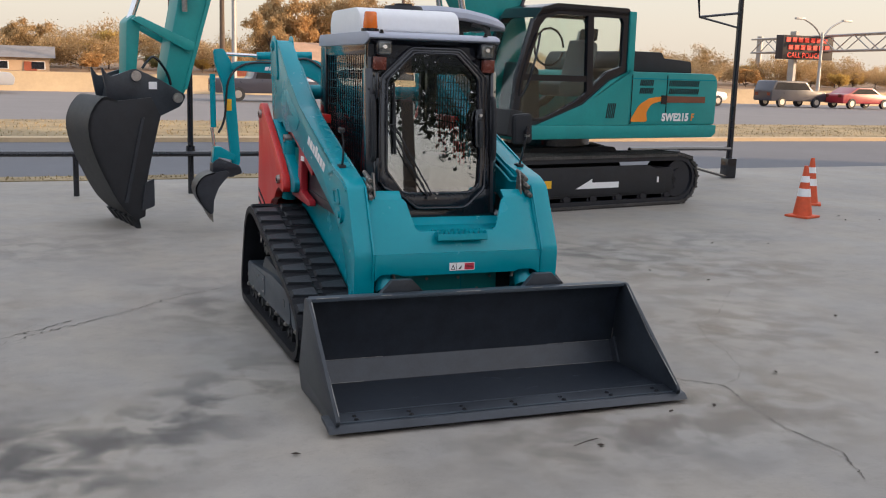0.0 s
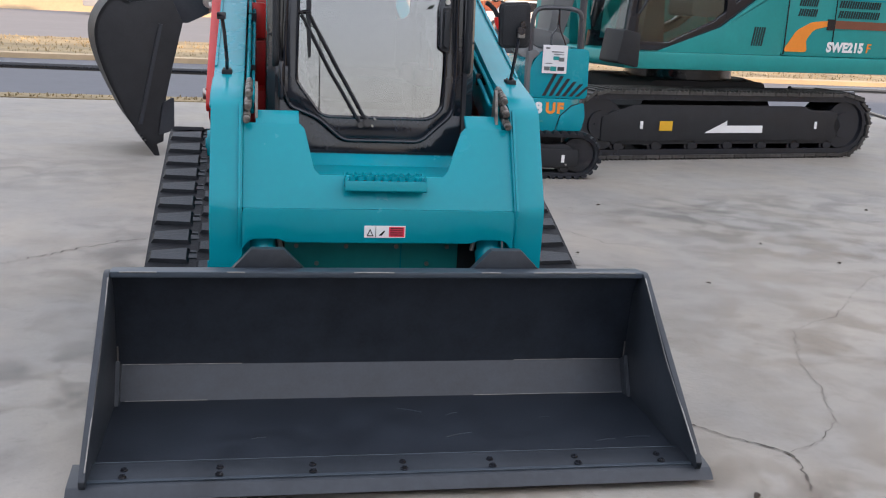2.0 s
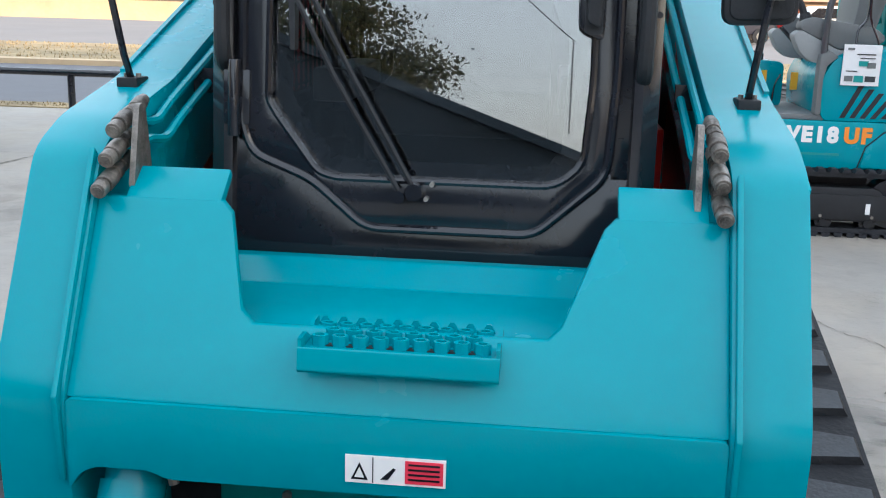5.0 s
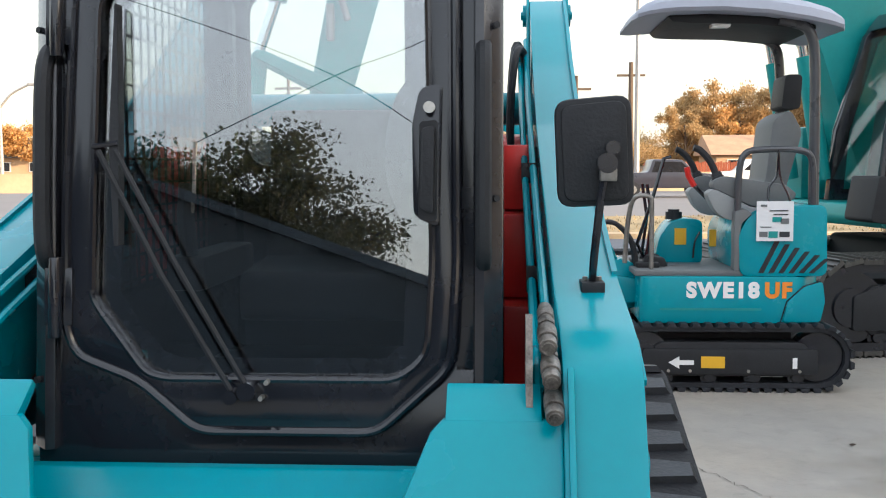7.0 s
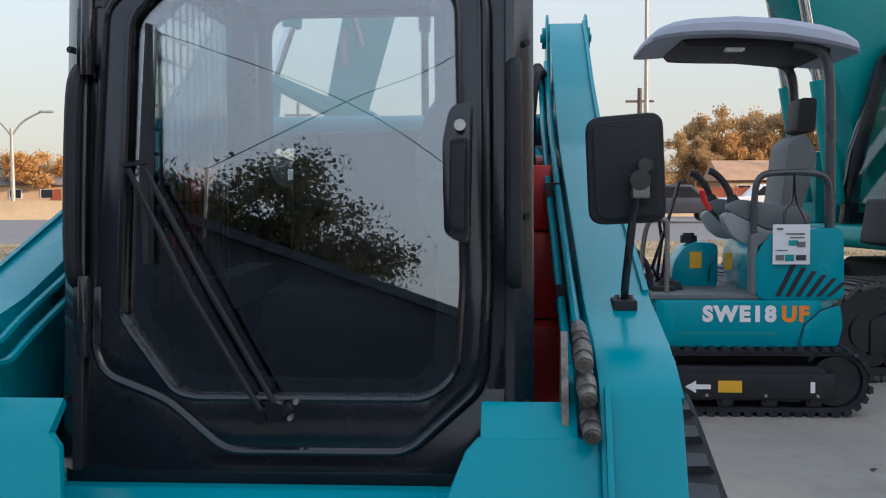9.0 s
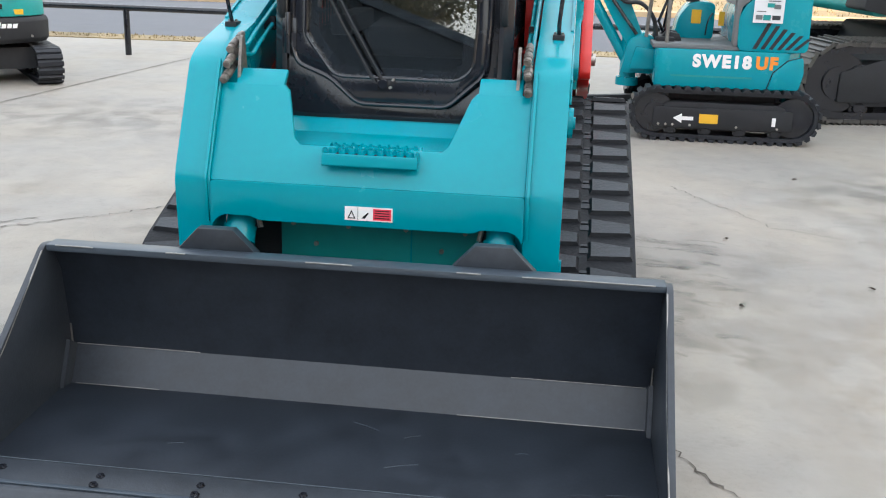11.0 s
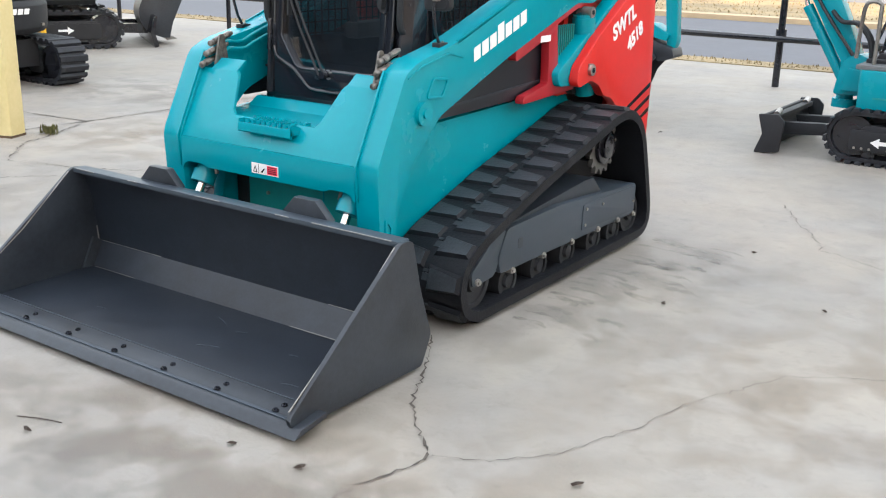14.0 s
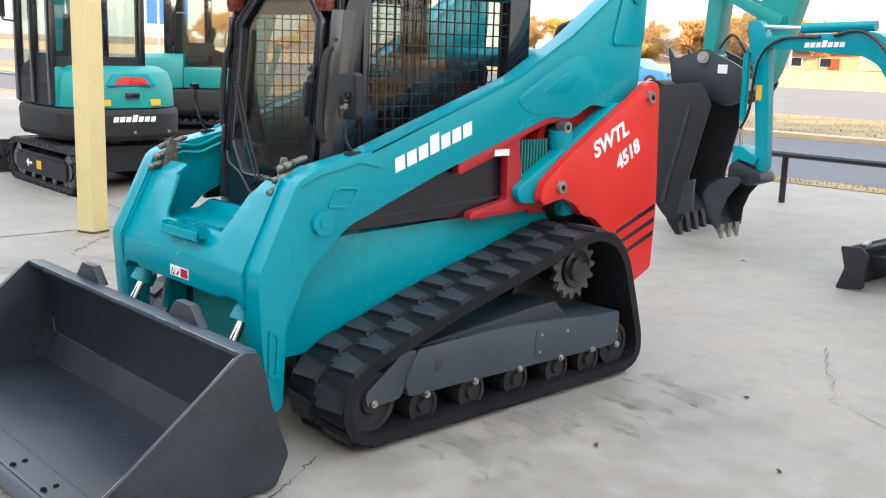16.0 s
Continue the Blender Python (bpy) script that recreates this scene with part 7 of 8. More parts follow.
# closed-cab excavator, used several times
def cab_excavator(m, label):
    e = thing("cab_excavator", label, "excavator", group="row of cab excavators")
    for y0, y1 in ((-0.80, -0.45), (0.45, 0.80)):
        crawler(e, -1.1, 1.1, y0, y1, 0.52, 44, RUBBER, 0.03, False)
    for sgn in (-1, 1):
        c = part("side_cover", prism(bm_new(), rounded([(-0.8, 0.14), (0.8, 0.14), (0.8, 0.34), (-0.8, 0.34)], 0.03), "y", *sorted((sgn * 0.79, sgn * 0.77))), BLACK_MATT, e)
        y = sorted((sgn * 0.791, sgn * 0.794))
        part("arrow_decal", prism(bm_new(), [(0.45, 0.25), (0.37, 0.30), (0.37, 0.265), (0.25, 0.265), (0.25, 0.235), (0.37, 0.235), (0.37, 0.20)], "y", *y), WHITE_DECAL, c)
        part("yellow_decal", box(bm_new(), -0.05, 0.1, *y, 0.20, 0.30), YELLOW_DECAL, c)
    part("undercarriage", box(bm_new(), -0.6, 0.6, -0.5, 0.5, 0.2, 0.5), BLACK_MATT, e)
    part("slew_ring", cyl(bm_new(), (0, 0, 0.5), (0, 0, 0.6), 0.38, seg=24), BLACK, e)
    def tail(r, x, h):
        return [(x, h), *[(r * math.cos(a), min(h, max(-h, r * math.sin(a)))) for a in [math.radians(d) for d in range(118, 243, 6)]], (x, -h)]

    def loft(rows):
        bm = bm_new()
        rings = [[bm.verts.new((p[0], p[1], z)) for p in pts] for z, pts in rows]
        for a, b in zip(rings, rings[1:]):
            for k in range(len(a)):
                bm.faces.new((a[k], a[(k + 1) % len(a)], b[(k + 1) % len(a)], b[k]))
        bm.faces.new(rings[0][::-1])
        bm.faces.new(rings[-1])
        return bm

    part("counterweight", loft([(0.58, tail(0.83, 0.75, 0.70)), (0.64, tail(0.87, 0.76, 0.74)), (0.88, tail(0.88, 0.76, 0.75)), (0.94, tail(0.85, 0.74, 0.73))]), BLACK_MATT, e, "black counterweight skirt", bevel=0.01)
    up = part("engine_cover", loft([(0.95, tail(0.84, -0.1, 0.70)), (1.22, tail(0.82, -0.1, 0.69)), (1.36, tail(0.76, -0.1, 0.66)), (1.42, tail(0.66, -0.1, 0.60))]), TEAL_OLD, e, bevel=0.02)
    part("side_cover_panel", box(bm_new(), -0.1, 0.74, -0.72, -0.18, 0.95, 1.24), TEAL_OLD, e, bevel=0.04)
    part("vent_panel", prism(bm_new(), rounded([(-0.36, 0.99), (-0.2, 0.99), (-0.2, 1.33), (-0.3, 1.33), (-0.36, 1.2)], 0.03), "y", 0.70, 0.725), BLACK_MATT, up, bevel=0.01)
    part("side_rear_panel", box(bm_new(), -0.40, -0.12, 0.62, 0.715, 0.95, 1.40), TEAL_OLD, up, bevel=0.02)
    for k in range(6):
        part("slot", box(bm_new(), -0.79 + 0.012 * k, -0.76 + 0.012 * k, 0.30, 0.47, 1.0 + 0.04 * k, 1.014 + 0.04 * k), BLACK, up)
    part("red_lamp", prism(bm_new(), rounded([(-0.22, 1.22), (0.22, 1.22), (0.13, 1.31), (-0.13, 1.31)], 0.02), "x", -0.845, -0.78), mat("tail_lamp_red", (0.5, 0.03, 0.03), 0.25), up, bevel=0.006)
    part("lamp_recess", prism(bm_new(), rounded([(-0.30, 1.20), (0.30, 1.20), (0.2, 1.34), (-0.2, 1.34)], 0.03), "x", -0.832, -0.77), TEAL, up, bevel=0.006)
    part("latch", box(bm_new(), -0.86, -0.80, -0.08, 0.08, 1.06, 1.13), BLACK, up, bevel=0.01)
    for y in (-0.36, 0.24):
        part("yellow_label", box(bm_new(), -0.80, -0.74, y, y + 0.13, 0.98, 1.05), YELLOW_DECAL, up)
    for y in (-0.45, 0.0, 0.45):
        part("bolt", cyl(bm_new(), (-0.80, y, 0.68), (-0.895 + abs(y) * 0.15, y, 0.68), 0.018, seg=8), STEEL_DULL, e)
    bars_mark("brand_mark", Matrix.Translation((-0.888, 0.26, 0.80)) @ Matrix(((0, 0, -1), (-1, 0, 0), (0, 1, 0))).to_4x4(), 0.52, 0.06, 7, WHITE_DECAL, e)
    cb = part("cab", prism(bm_new(), rounded([(-0.3, 0.95), (0.78, 0.95), (0.82, 1.2), (0.72, 1.25), (-0.3, 1.25)], 0.03), "y", -0.36, 0.74), BLACK_MATT, e, "black cab with tinted glass", bevel=0.02)
    zt = 2.5
    for x, y in ((-0.32, 0.72), (-0.32, -0.34), (0.74, 0.72), (0.74, -0.34), (0.2, 0.73)):
        part("cab_post", box(bm_new(), x - 0.055, x + 0.055, y - 0.04, y + 0.04, 0.97, zt), BLACK, cb, bevel=0.01)
    part("rear_panel", box(bm_new(), -0.36, -0.30, -0.32, 0.70, 1.25, 1.52), BLACK_MATT, cb)
    part("door_lower", prism(bm_new(), [(-0.28, 1.2), (0.72, 1.2), (0.72, 1.35), (0.1, 1.55), (-0.28, 1.55)], "y", 0.70, 0.73), BLACK_MATT, cb)
    part("cab_roof", prism(bm_new(), rounded([(-0.4, zt - 0.06), (0.8, zt - 0.06), (0.78, zt + 0.03), (-0.36, zt + 0.03)], 0.03), "y", -0.39, 0.77), BLACK, cb, bevel=0.02)
    for y in (0.72, -0.34):
        part("side_pane", box(bm_new(), -0.3, 0.72, y - 0.004, y + 0.004, 1.25, zt - 0.06), DARK_GLASS, cb).visible_shadow = False
    part("rear_pane", box(bm_new(), -0.324, -0.316, -0.32, 0.70, 1.5, zt - 0.06), DARK_GLASS, cb).visible_shadow = False
    part("front_pane", box(bm_new(), 0.74, 0.748, -0.32, 0.70, 1.0, zt - 0.06), DARK_GLASS, cb).visible_shadow = False
    part("seat", prism(bm_new(), rounded([(-0.25, 1.3), (0.2, 1.3), (0.2, 1.42), (-0.05, 1.45), (-0.12, 2.0), (-0.24, 2.0)], 0.04), "y", 0.06, 0.50), BLACK_MATT, cb, bevel=0.03)
    part("headrest", prism(bm_new(), rounded([(-0.25, 2.02), (-0.12, 2.02), (-0.13, 2.2), (-0.24, 2.2)], 0.03), "y", 0.16, 0.40), BLACK_MATT, cb, bevel=0.02)
    for y in (0.02, 0.52):
        part("console", box(bm_new(), -0.1, 0.3, y - 0.05, y + 0.05, 1.4, 1.58), BLACK_MATT, cb, bevel=0.02)
        part("lever", tube(bm_new(), [(0.25, y, 1.55), (0.3, y, 1.72), (0.29, y, 1.8)], 0.02), BLACK_MATT, cb)
    part("work_lamp", box(bm_new(), -0.44, -0.38, 0.05, 0.2, zt - 0.02, zt + 0.07), RED_LENS, cb, bevel=0.01)
    part("swing_post", box(bm_new(), 0.75, 1.0, -0.3, 0.02, 0.62, 1.0), TEAL_OLD, e, bevel=0.02)
    part("boom", prism(bm_new(), rounded([(0.82, 0.75), (1.0, 0.8), (1.1, 1.6), (1.3, 2.3), (1.75, 2.75), (1.7, 2.9), (1.2, 2.6), (0.9, 1.9), (0.8, 1.2)], 0.06), "y", -0.24, -0.06), TEAL_OLD, e, bevel=0.015)
    part("arm", prism(bm_new(), rounded([(1.65, 2.95), (1.85, 2.85), (2.0, 1.4), (1.9, 0.85), (1.8, 0.9), (1.75, 1.8)], 0.05), "y", -0.23, -0.07), TEAL_OLD, e, bevel=0.015)
    part("boom_cylinder", cyl(bm_new(), (1.02, -0.15, 0.75), (1.25, -0.15, 1.6), 0.05), TEAL_OLD, e)
    toothed_bucket(e, [(1.75, 0.85), (1.5, 0.75), (1.35, 0.5), (1.4, 0.25), (1.6, 0.12), (1.75, 0.1), (1.8, 0.3), (2.0, 0.75), (1.95, 0.85)], -0.45, 0.15, 0.025, {"shell": 6, "dir": (1, -0.2), "n": 4, "len": 0.1})
    blade = part("dozer_blade", prism(bm_new(), rounded([(1.5, 0.42), (1.54, 0.43), (1.5, 0.2), (1.55, 0.02), (1.49, 0.0), (1.44, 0.2)], 0.01), "y", -0.8, 0.8), BLACK, e, bevel=0.005)
    for y in (-0.4, 0.32):
        part("blade_arm", prism(bm_new(), [(0.5, 0.2), (0.5, 0.3), (1.48, 0.3), (1.48, 0.16)], "y", y, y + 0.08), BLACK, blade)
    part("mirror", prism(bm_new(), rounded([(0.86, 1.95), (0.9, 1.95), (0.9, 2.2), (0.86, 2.2)], 0.01), "y", 0.82, 0.98), BLACK_MATT, e)
    part("mirror_stalk", tube(bm_new(), [(0.76, 0.72, 1.9), (0.84, 0.85, 1.92), (0.87, 0.88, 2.0)], 0.014), BLACK, e)
    e.matrix_basis = m
    return e


first = cab_excavator(pose(-7.0, 1.7, 0, 0, 0, 178) @ Matrix.Scale(0.91, 4), "teal cab excavator seen from its black tail, by a column")
for m, lab in ((pose(-9.6, 4.25, 0, 0, 0, 58) @ Matrix.Scale(1.08, 4), "teal cab excavator with its black blade turned outward"),
               (pose(-4.95, 5.1, 0, 0, 0, 128) @ Matrix.Scale(0.72, 4), "teal cab excavator with its tail to the lot, near the fence"),
               (pose(-12.4, 1.3, 0, 0, 0, 175), "teal cab excavator farther down the row"),
               (pose(-17.2, 2.6, 0, 0, 0, 172) @ Matrix.Scale(1.1, 4), "teal cab excavator at the row's far end")):
    tagged(copy_thing(first, m), lab)

# ---- yard fittings ----
col = thing("canopy_column", "square cream painted steel column on concrete", "column")
colm = Matrix.Translation((-4.21, 0.31, 0)) @ Matrix.Rotation(radians(20), 4, "Z")
col.matrix_basis = colm
part("shaft", box(bm_new(), -0.085, 0.085, -0.085, 0.085, 0.0, 4.2), YELLOW_POST, col, bevel=0.008)
part("base_rust", box(bm_new(), -0.088, 0.088, -0.088, 0.088, 0.0, 0.018), mat("rusty_base", (0.10, 0.06, 0.035), 0.9), col)
weed = bm_new()
wr = random.Random(3)
for _ in range(70):
    a, r = wr.uniform(0, 6.28), wr.uniform(0, 0.11)
    p = Vector((r * math.cos(a), r * math.sin(a) * 0.5, 0))
    h = wr.uniform(0.02, 0.09)
    d = Vector((wr.uniform(-0.02, 0.02), wr.uniform(-0.02, 0.02), h))
    q = [weed.verts.new(p), weed.verts.new(p + d * 0.6 + Vector((0.012, 0, 0))), weed.verts.new(p + d), weed.verts.new(p + d * 0.6 - Vector((0.012, 0, 0)))]
    weed.faces.new(q)
wd = part("weed", weed, LEAF_GREEN)
wd.location = (-4.06, 0.55, 0)
tagged(wd, "small green weed growing from a slab joint", "weed")

fence = thing("pipe_fence", "low black painted pipe fence along the road", "fence")
POSTS = [-19.8, -17.1, -14.4, -11.7, -9.05, -7.2, -4.55, -1.9, 2.3, 4.9, 7.0]
for x in POSTS:
    part("post", cyl(bm_new(), (x, 7.3, 0), (x, 7.3, 0.53), 0.036, seg=12), BLACK, fence)
part("rail", cyl(bm_new(), (-60, 7.3, 0.54), (-0.45, 7.3, 0.54), 0.036, seg=12), BLACK, fence)
part("rail", cyl(bm_new(), (-0.45, 7.3, 0.54), (7.1, 7.3, 0.56), 0.036, seg=12), BLACK, fence)
part("end_rail", tube(bm_new(), [(6.2, 7.3, 0.60), (7.6, 7.9, 0.57), (8.95, 8.5, 0.52)], 0.035), BLACK, fence)
part("brace", tube(bm_new(), [(6.6, 7.3, 0.50), (8.92, 8.5, 0.03)], 0.025), BLACK, fence)
pole = thing("flag_pole", "tall thin dark pole bolted to the fence", "pole")
part("shaft", cyl(bm_new(), (-0.45, 7.42, 0), (-0.45, 7.42, 7.5), 0.04, 0.03, seg=12), BLACK, pole)
for z in (0.5, 1.9, 2.9):
    part("collar", cyl(bm_new(), (-0.45, 7.42, z), (-0.45, 7.42, z + 0.14), 0.06, seg=12), BLACK, pole)
sp = thing("sign_pole", "tall dark pole with an empty bracket arm", "pole")
part("shaft", cyl(bm_new(), (9.0, 8.57, 0), (9.02, 8.57, 6.5), 0.055, 0.04, seg=12), BLACK, sp)
part("foot", box(bm_new(), 8.9, 9.1, 8.47, 8.67, 0, 0.35), BLACK, sp, bevel=0.02)
part("bracket", tube(bm_new(), [(8.99, 8.57, 2.85), (8.18, 8.57, 2.75), (8.14, 8.57, 3.05), (8.16, 8.57, 3.6)], 0.022), BLACK, sp)
part("bracket", tube(bm_new(), [(8.18, 8.57, 2.75), (9.0, 8.57, 2.6)], 0.018), BLACK, sp)
part("lamp_head", box(bm_new(), 8.1, 8.22, 8.5, 8.64, 3.45, 3.7), BLACK, sp, bevel=0.02)
# traffic cones
cone = thing("traffic_cone", "orange traffic cone with two white bands", "cone", group="traffic cones")
part("base", box(bm_new(), -0.16, 0.16, -0.16, 0.16, 0, 0.03), CONE_ORANGE, cone, bevel=0.01)
part("body", cyl(bm_new(), (0, 0, 0.03), (0, 0, 0.66), 0.12, 0.025, seg=24), CONE_ORANGE, cone)
for z0, z1 in ((0.27, 0.37), (0.45, 0.53)):
    r = lambda z: 0.12 - (z - 0.03) / 0.63 * 0.095 + 0.003
    part("band", cyl(bm_new(), (0, 0, z0), (0, 0, z1), r(z0), r(z1), seg=24), WHITE_DECAL, cone)
cone.matrix_basis = pose(6.84, 4.03, 0, 0, 0, 20)
copy_thing(cone, pose(7.87, 5.12, 0, 0, 0, 50))

# ---- distance ----
gan = thing("sign_gantry", "grey steel truss gantry over the highway", "gantry")
a, b = Vector((66.5, 82.6, 4.5)), Vector((58.0, 36.0, 4.5))
up = Vector((0, 0, 1.35))
tr = bm_new()
n = 18
side = (b - a).cross(up).normalized() * 0.9
for off in (side * 0, side):
    for u in (Vector(), up):
        tube(tr, [a + off + u, b + off + u], 0.09, 6)
    for i in range(n):
        p, q = a.lerp(b, i / n), a.lerp(b, (i + 1) / n)
        tube(tr, [p + off + (up if i % 2 else Vector()), q + off + (Vector() if i % 2 else up)], 0.055, 5)
part("truss", tr, GALV, gan)
for p in (a, b):
    part("leg", cyl(bm_new(), (p.x, p.y, -0.2), (p.x, p.y, 6.2), 0.3, seg=14), GALV, gan)
led = thing("message_board", "black roadside message board with red lamps spelling a notice", "sign")
part("case", box(bm_new(), 59.0, 64.6, 69.6, 70.6, 3.7, 5.8), mat("black_sign_case", (0.03, 0.022, 0.022), 0.7), led, bevel=0.05)
LED = glow_mat("red_lamps", (0.75, 0.05, 0.025), 0.15)
lettering("notice_line", "CALL POLICE", 0.62, Matrix.Translation((59.5, 69.55, 3.85)) @ FACE_F, LED, led, 0, 0.015)
for z, x0, x1 in ((4.55, 59.6, 64.3), (5.2, 59.3, 64.0)):
    for i in range(7):
        w = (x1 - x0) / 7
        part("text_bar", box(bm_new(), x0 + i * w, x0 + i * w + w * 0.7, 69.53, 69.58, z, z + 0.4), LED, led)
part("mount", box(bm_new(), 61, 61.3, 70.4, 71.2, -0.2, 6.2), GALV, led)


def street_lamp(x, y, h):
    s = thing("street_lamp", "tall grey street lamp with two arms", "street lamp", group="street lamps")
    part("mast", cyl(bm_new(), (0, 0, -0.2), (0, 0, h), 0.16, 0.1, seg=10), GALV, s)
    for sg in (-1, 1):
        part("arm", tube(bm_new(), curve_pts([(0, 0, h - 0.5), (sg * 0.8, 0, h + 0.4), (sg * 2.0, 0, h + 1.0)]), 0.07, 6), GALV, s)
        part("lamp_head", box(bm_new(), sg * 2.3 - 0.45, sg * 2.3 + 0.45, -0.12, 0.12, h + 0.9, h + 1.06), GALV, s, bevel=0.04)
    s.matrix_basis = pose(x, y, 0)
    return s


sl = street_lamp(55.0, 60, 5.6)
street_lamp(7.6, 53, 15.0)
for x, y in ((-31, 60),):
    copy_thing(sl, pose(x, y, 0))


def utility_pole(x, y, h, r, material, label):
    s = thing("utility_pole", label, "pole", group="utility poles")
    part("shaft", cyl(bm_new(), (0, 0, -0.3), (0, 0, h), r, r * 0.7, seg=10), material, s)
    part("cross_arm", box(bm_new(), -0.9, 0.9, -0.06, 0.06, h - 0.9, h - 0.76), material, s)
    s.matrix_basis = pose(x, y, 0.5)
    return s


for x, y, h, r in ((5.0, 62, 6.5, 0.14), (8.6, 64, 7.5, 0.2), (-14, 66, 7.0, 0.15), (22, 66, 7.5, 0.16), (-24, 70, 8, 0.16)):
    utility_pole(x, y, h, r, BARK, "weathered wooden utility pole on the bank")


def house(x, y, w, d, h, roof_h, wall_m, roof_m, label, porch=False, turn=0):
    s = thing("house", label, "house")
    part("wall", box(bm_new(), 0, w, 0, d, -0.8, h), wall_m, s)
    part("roof", prism(bm_new(), [(-0.4, h), (d + 0.4, h), (d / 2, h + roof_h)], "x", -0.4, w + 0.4), roof_m, s)
    for i in range(max(2, int(w / 2.4))):
        wx = 0.7 + i * 2.3
        if wx + 1 > w:
            break
        wd = part("window", box(bm_new(), wx, wx + 0.95, -0.06, 0.02, h * 0.35, h * 0.8), WHITE, s)
        part("pane", box(bm_new(), wx + 0.07, wx + 0.88, -0.075, -0.05, h * 0.38, h * 0.77), BLACK, wd)
    part("door", box(bm_new(), w * 0.62, w * 0.62 + 0.8, -0.07, 0.02, 0, h * 0.78), BRICKRED, s)
    if porch:
        part("porch_roof", prism(bm_new(), [(w * 0.55, h * 0.75), (w * 0.98, h * 0.75), (w * 0.76, h * 1.25)], "y", -1.8, 0.1), BRICKRED, s)
        for px in (0.57, 0.96):
            part("porch_post", box(bm_new(), w * px, w * px + 0.14, -1.7, -1.56, 0, h * 0.77), WHITE, s)
    s.matrix_basis = pose(x, y, 0.6, 0, 0, turn)
    return s


house(14.5, 66, 8.2, 6, 1.5, 1.4, TAN_WALL, ROOF_TAN, "low tan house with shingle roof and red gabled porch", True)
house(-23.5, 68, 4.4, 4, 1.3, 1.0, WHITE, ROOF_GREY, "small white house with grey gabled roof", False)
house(-17.5, 69, 3.2, 4, 1.1, 1.0, WHITE, ROOF_GREY, "small pale house with a steep roof", False)
house(-6.5, 69, 4.2, 4, 1.2, 0.8, TAN_WALL, ROOF_GREY, "low house behind dry shrubs", False)
house(30, 68, 7, 5, 1.2, 0.9, TAN_WALL, ROOF_TAN, "low tan building by the road", False)
house(-36, 68, 6, 5, 1.5, 1.0, TAN_WALL, ROOF_GREY, "low building with a grey roof", False)
fen = thing("board_fence", "rust-red board fence below the house", "fence")
for i in range(46):
    part("board", box(bm_new(), 9.6 + i * 0.17, 9.6 + i * 0.17 + 0.15, 65.0, 65.05, 0.3, 1.6 + 0.04 * (i % 3)), BRICKRED, fen)
bs = thing("blue_sign", "blue road sign boards on posts", "sign")
for i in range(2):
    part("board", box(bm_new(), -0.05, 0.05, i * 2.2, i * 2.2 + 2.0, 2.6, 4.6), mat("road_sign_blue", (0.03, 0.12, 0.4), 0.5), bs)
    part("post", cyl(bm_new(), (0.1, i * 2.2 + 1, 0), (0.1, i * 2.2 + 1, 4.6), 0.08), GALV, bs)
bs.matrix_basis = pose(-58, 28, 0, 0, 0, 25)


# trees
def tree(h, w, leaf, seed, density, label, airy=0.0, size=1.0, spread=0.12, bark=BARK):
    rnd = random.Random(seed)
    t = thing("tree", label, "tree", group="trees")
    bm = bm_new()
    tube(bm, curve_pts([(0, 0, -0.3), (rnd.uniform(-0.1, 0.1), 0, h * 0.2), (rnd.uniform(-0.3, 0.3), rnd.uniform(-0.3, 0.3), h * 0.55), (rnd.uniform(-0.4, 0.4), 0, h * 0.85)], 3), 0.025 * h, 6)
    tips = []
    for i in range(15):
        z0 = h * rnd.uniform(0.18, 0.6)
        a, r = rnd.uniform(0, 6.283), w * rnd.uniform(0.25, 0.5)
        tip = Vector((r * math.cos(a), r * math.sin(a), min(h * 0.97, z0 + h * rnd.uniform(0.15, 0.45))))
        tube(bm, [(0, 0, z0), tip * 0.5 + Vector((0, 0, z0 * 0.5)), tip], 0.008 * h, 5)
        tips.append(tip)
        for _ in range(3):
            t2 = tip + Vector((rnd.uniform(-1, 1), rnd.uniform(-1, 1), rnd.uniform(-0.2, 1))) * w * 0.2
            tube(bm, [tip * 0.8 + Vector((0, 0, z0 * 0.2)), t2], 0.004 * h, 4)
            tips.append(t2)
    part("trunk", bm, bark, t)
    vs, fs = [], []
    for _ in range(density):
        c = rnd.choice(tips)
        s = w * spread
        p = c + Vector((rnd.gauss(0, s), rnd.gauss(0, s), rnd.gauss(0, s * 0.8)))
        if p.z < h * 0.12:
            continue
        q = Euler((rnd.uniform(0, 6), rnd.uniform(0, 6), rnd.uniform(0, 6))).to_matrix()
        k = rnd.uniform(0.11, 0.24) * (0.6 if airy else 1.0) * (h / 6) * size
        i = len(vs)
        vs += [p + q @ Vector(o) * k for o in ((-1, 0, 0), (0, -0.6, 0.15), (1, 0, 0), (0, 0.6, 0.15))]
        fs.append((i, i + 1, i + 2, i + 3))
    me = bpy.data.meshes.new("crown")
    me.from_pydata([tuple(v) for v in vs], [], fs)
    me.materials.append(leaf)
    piece("crown", me, t)
    return t


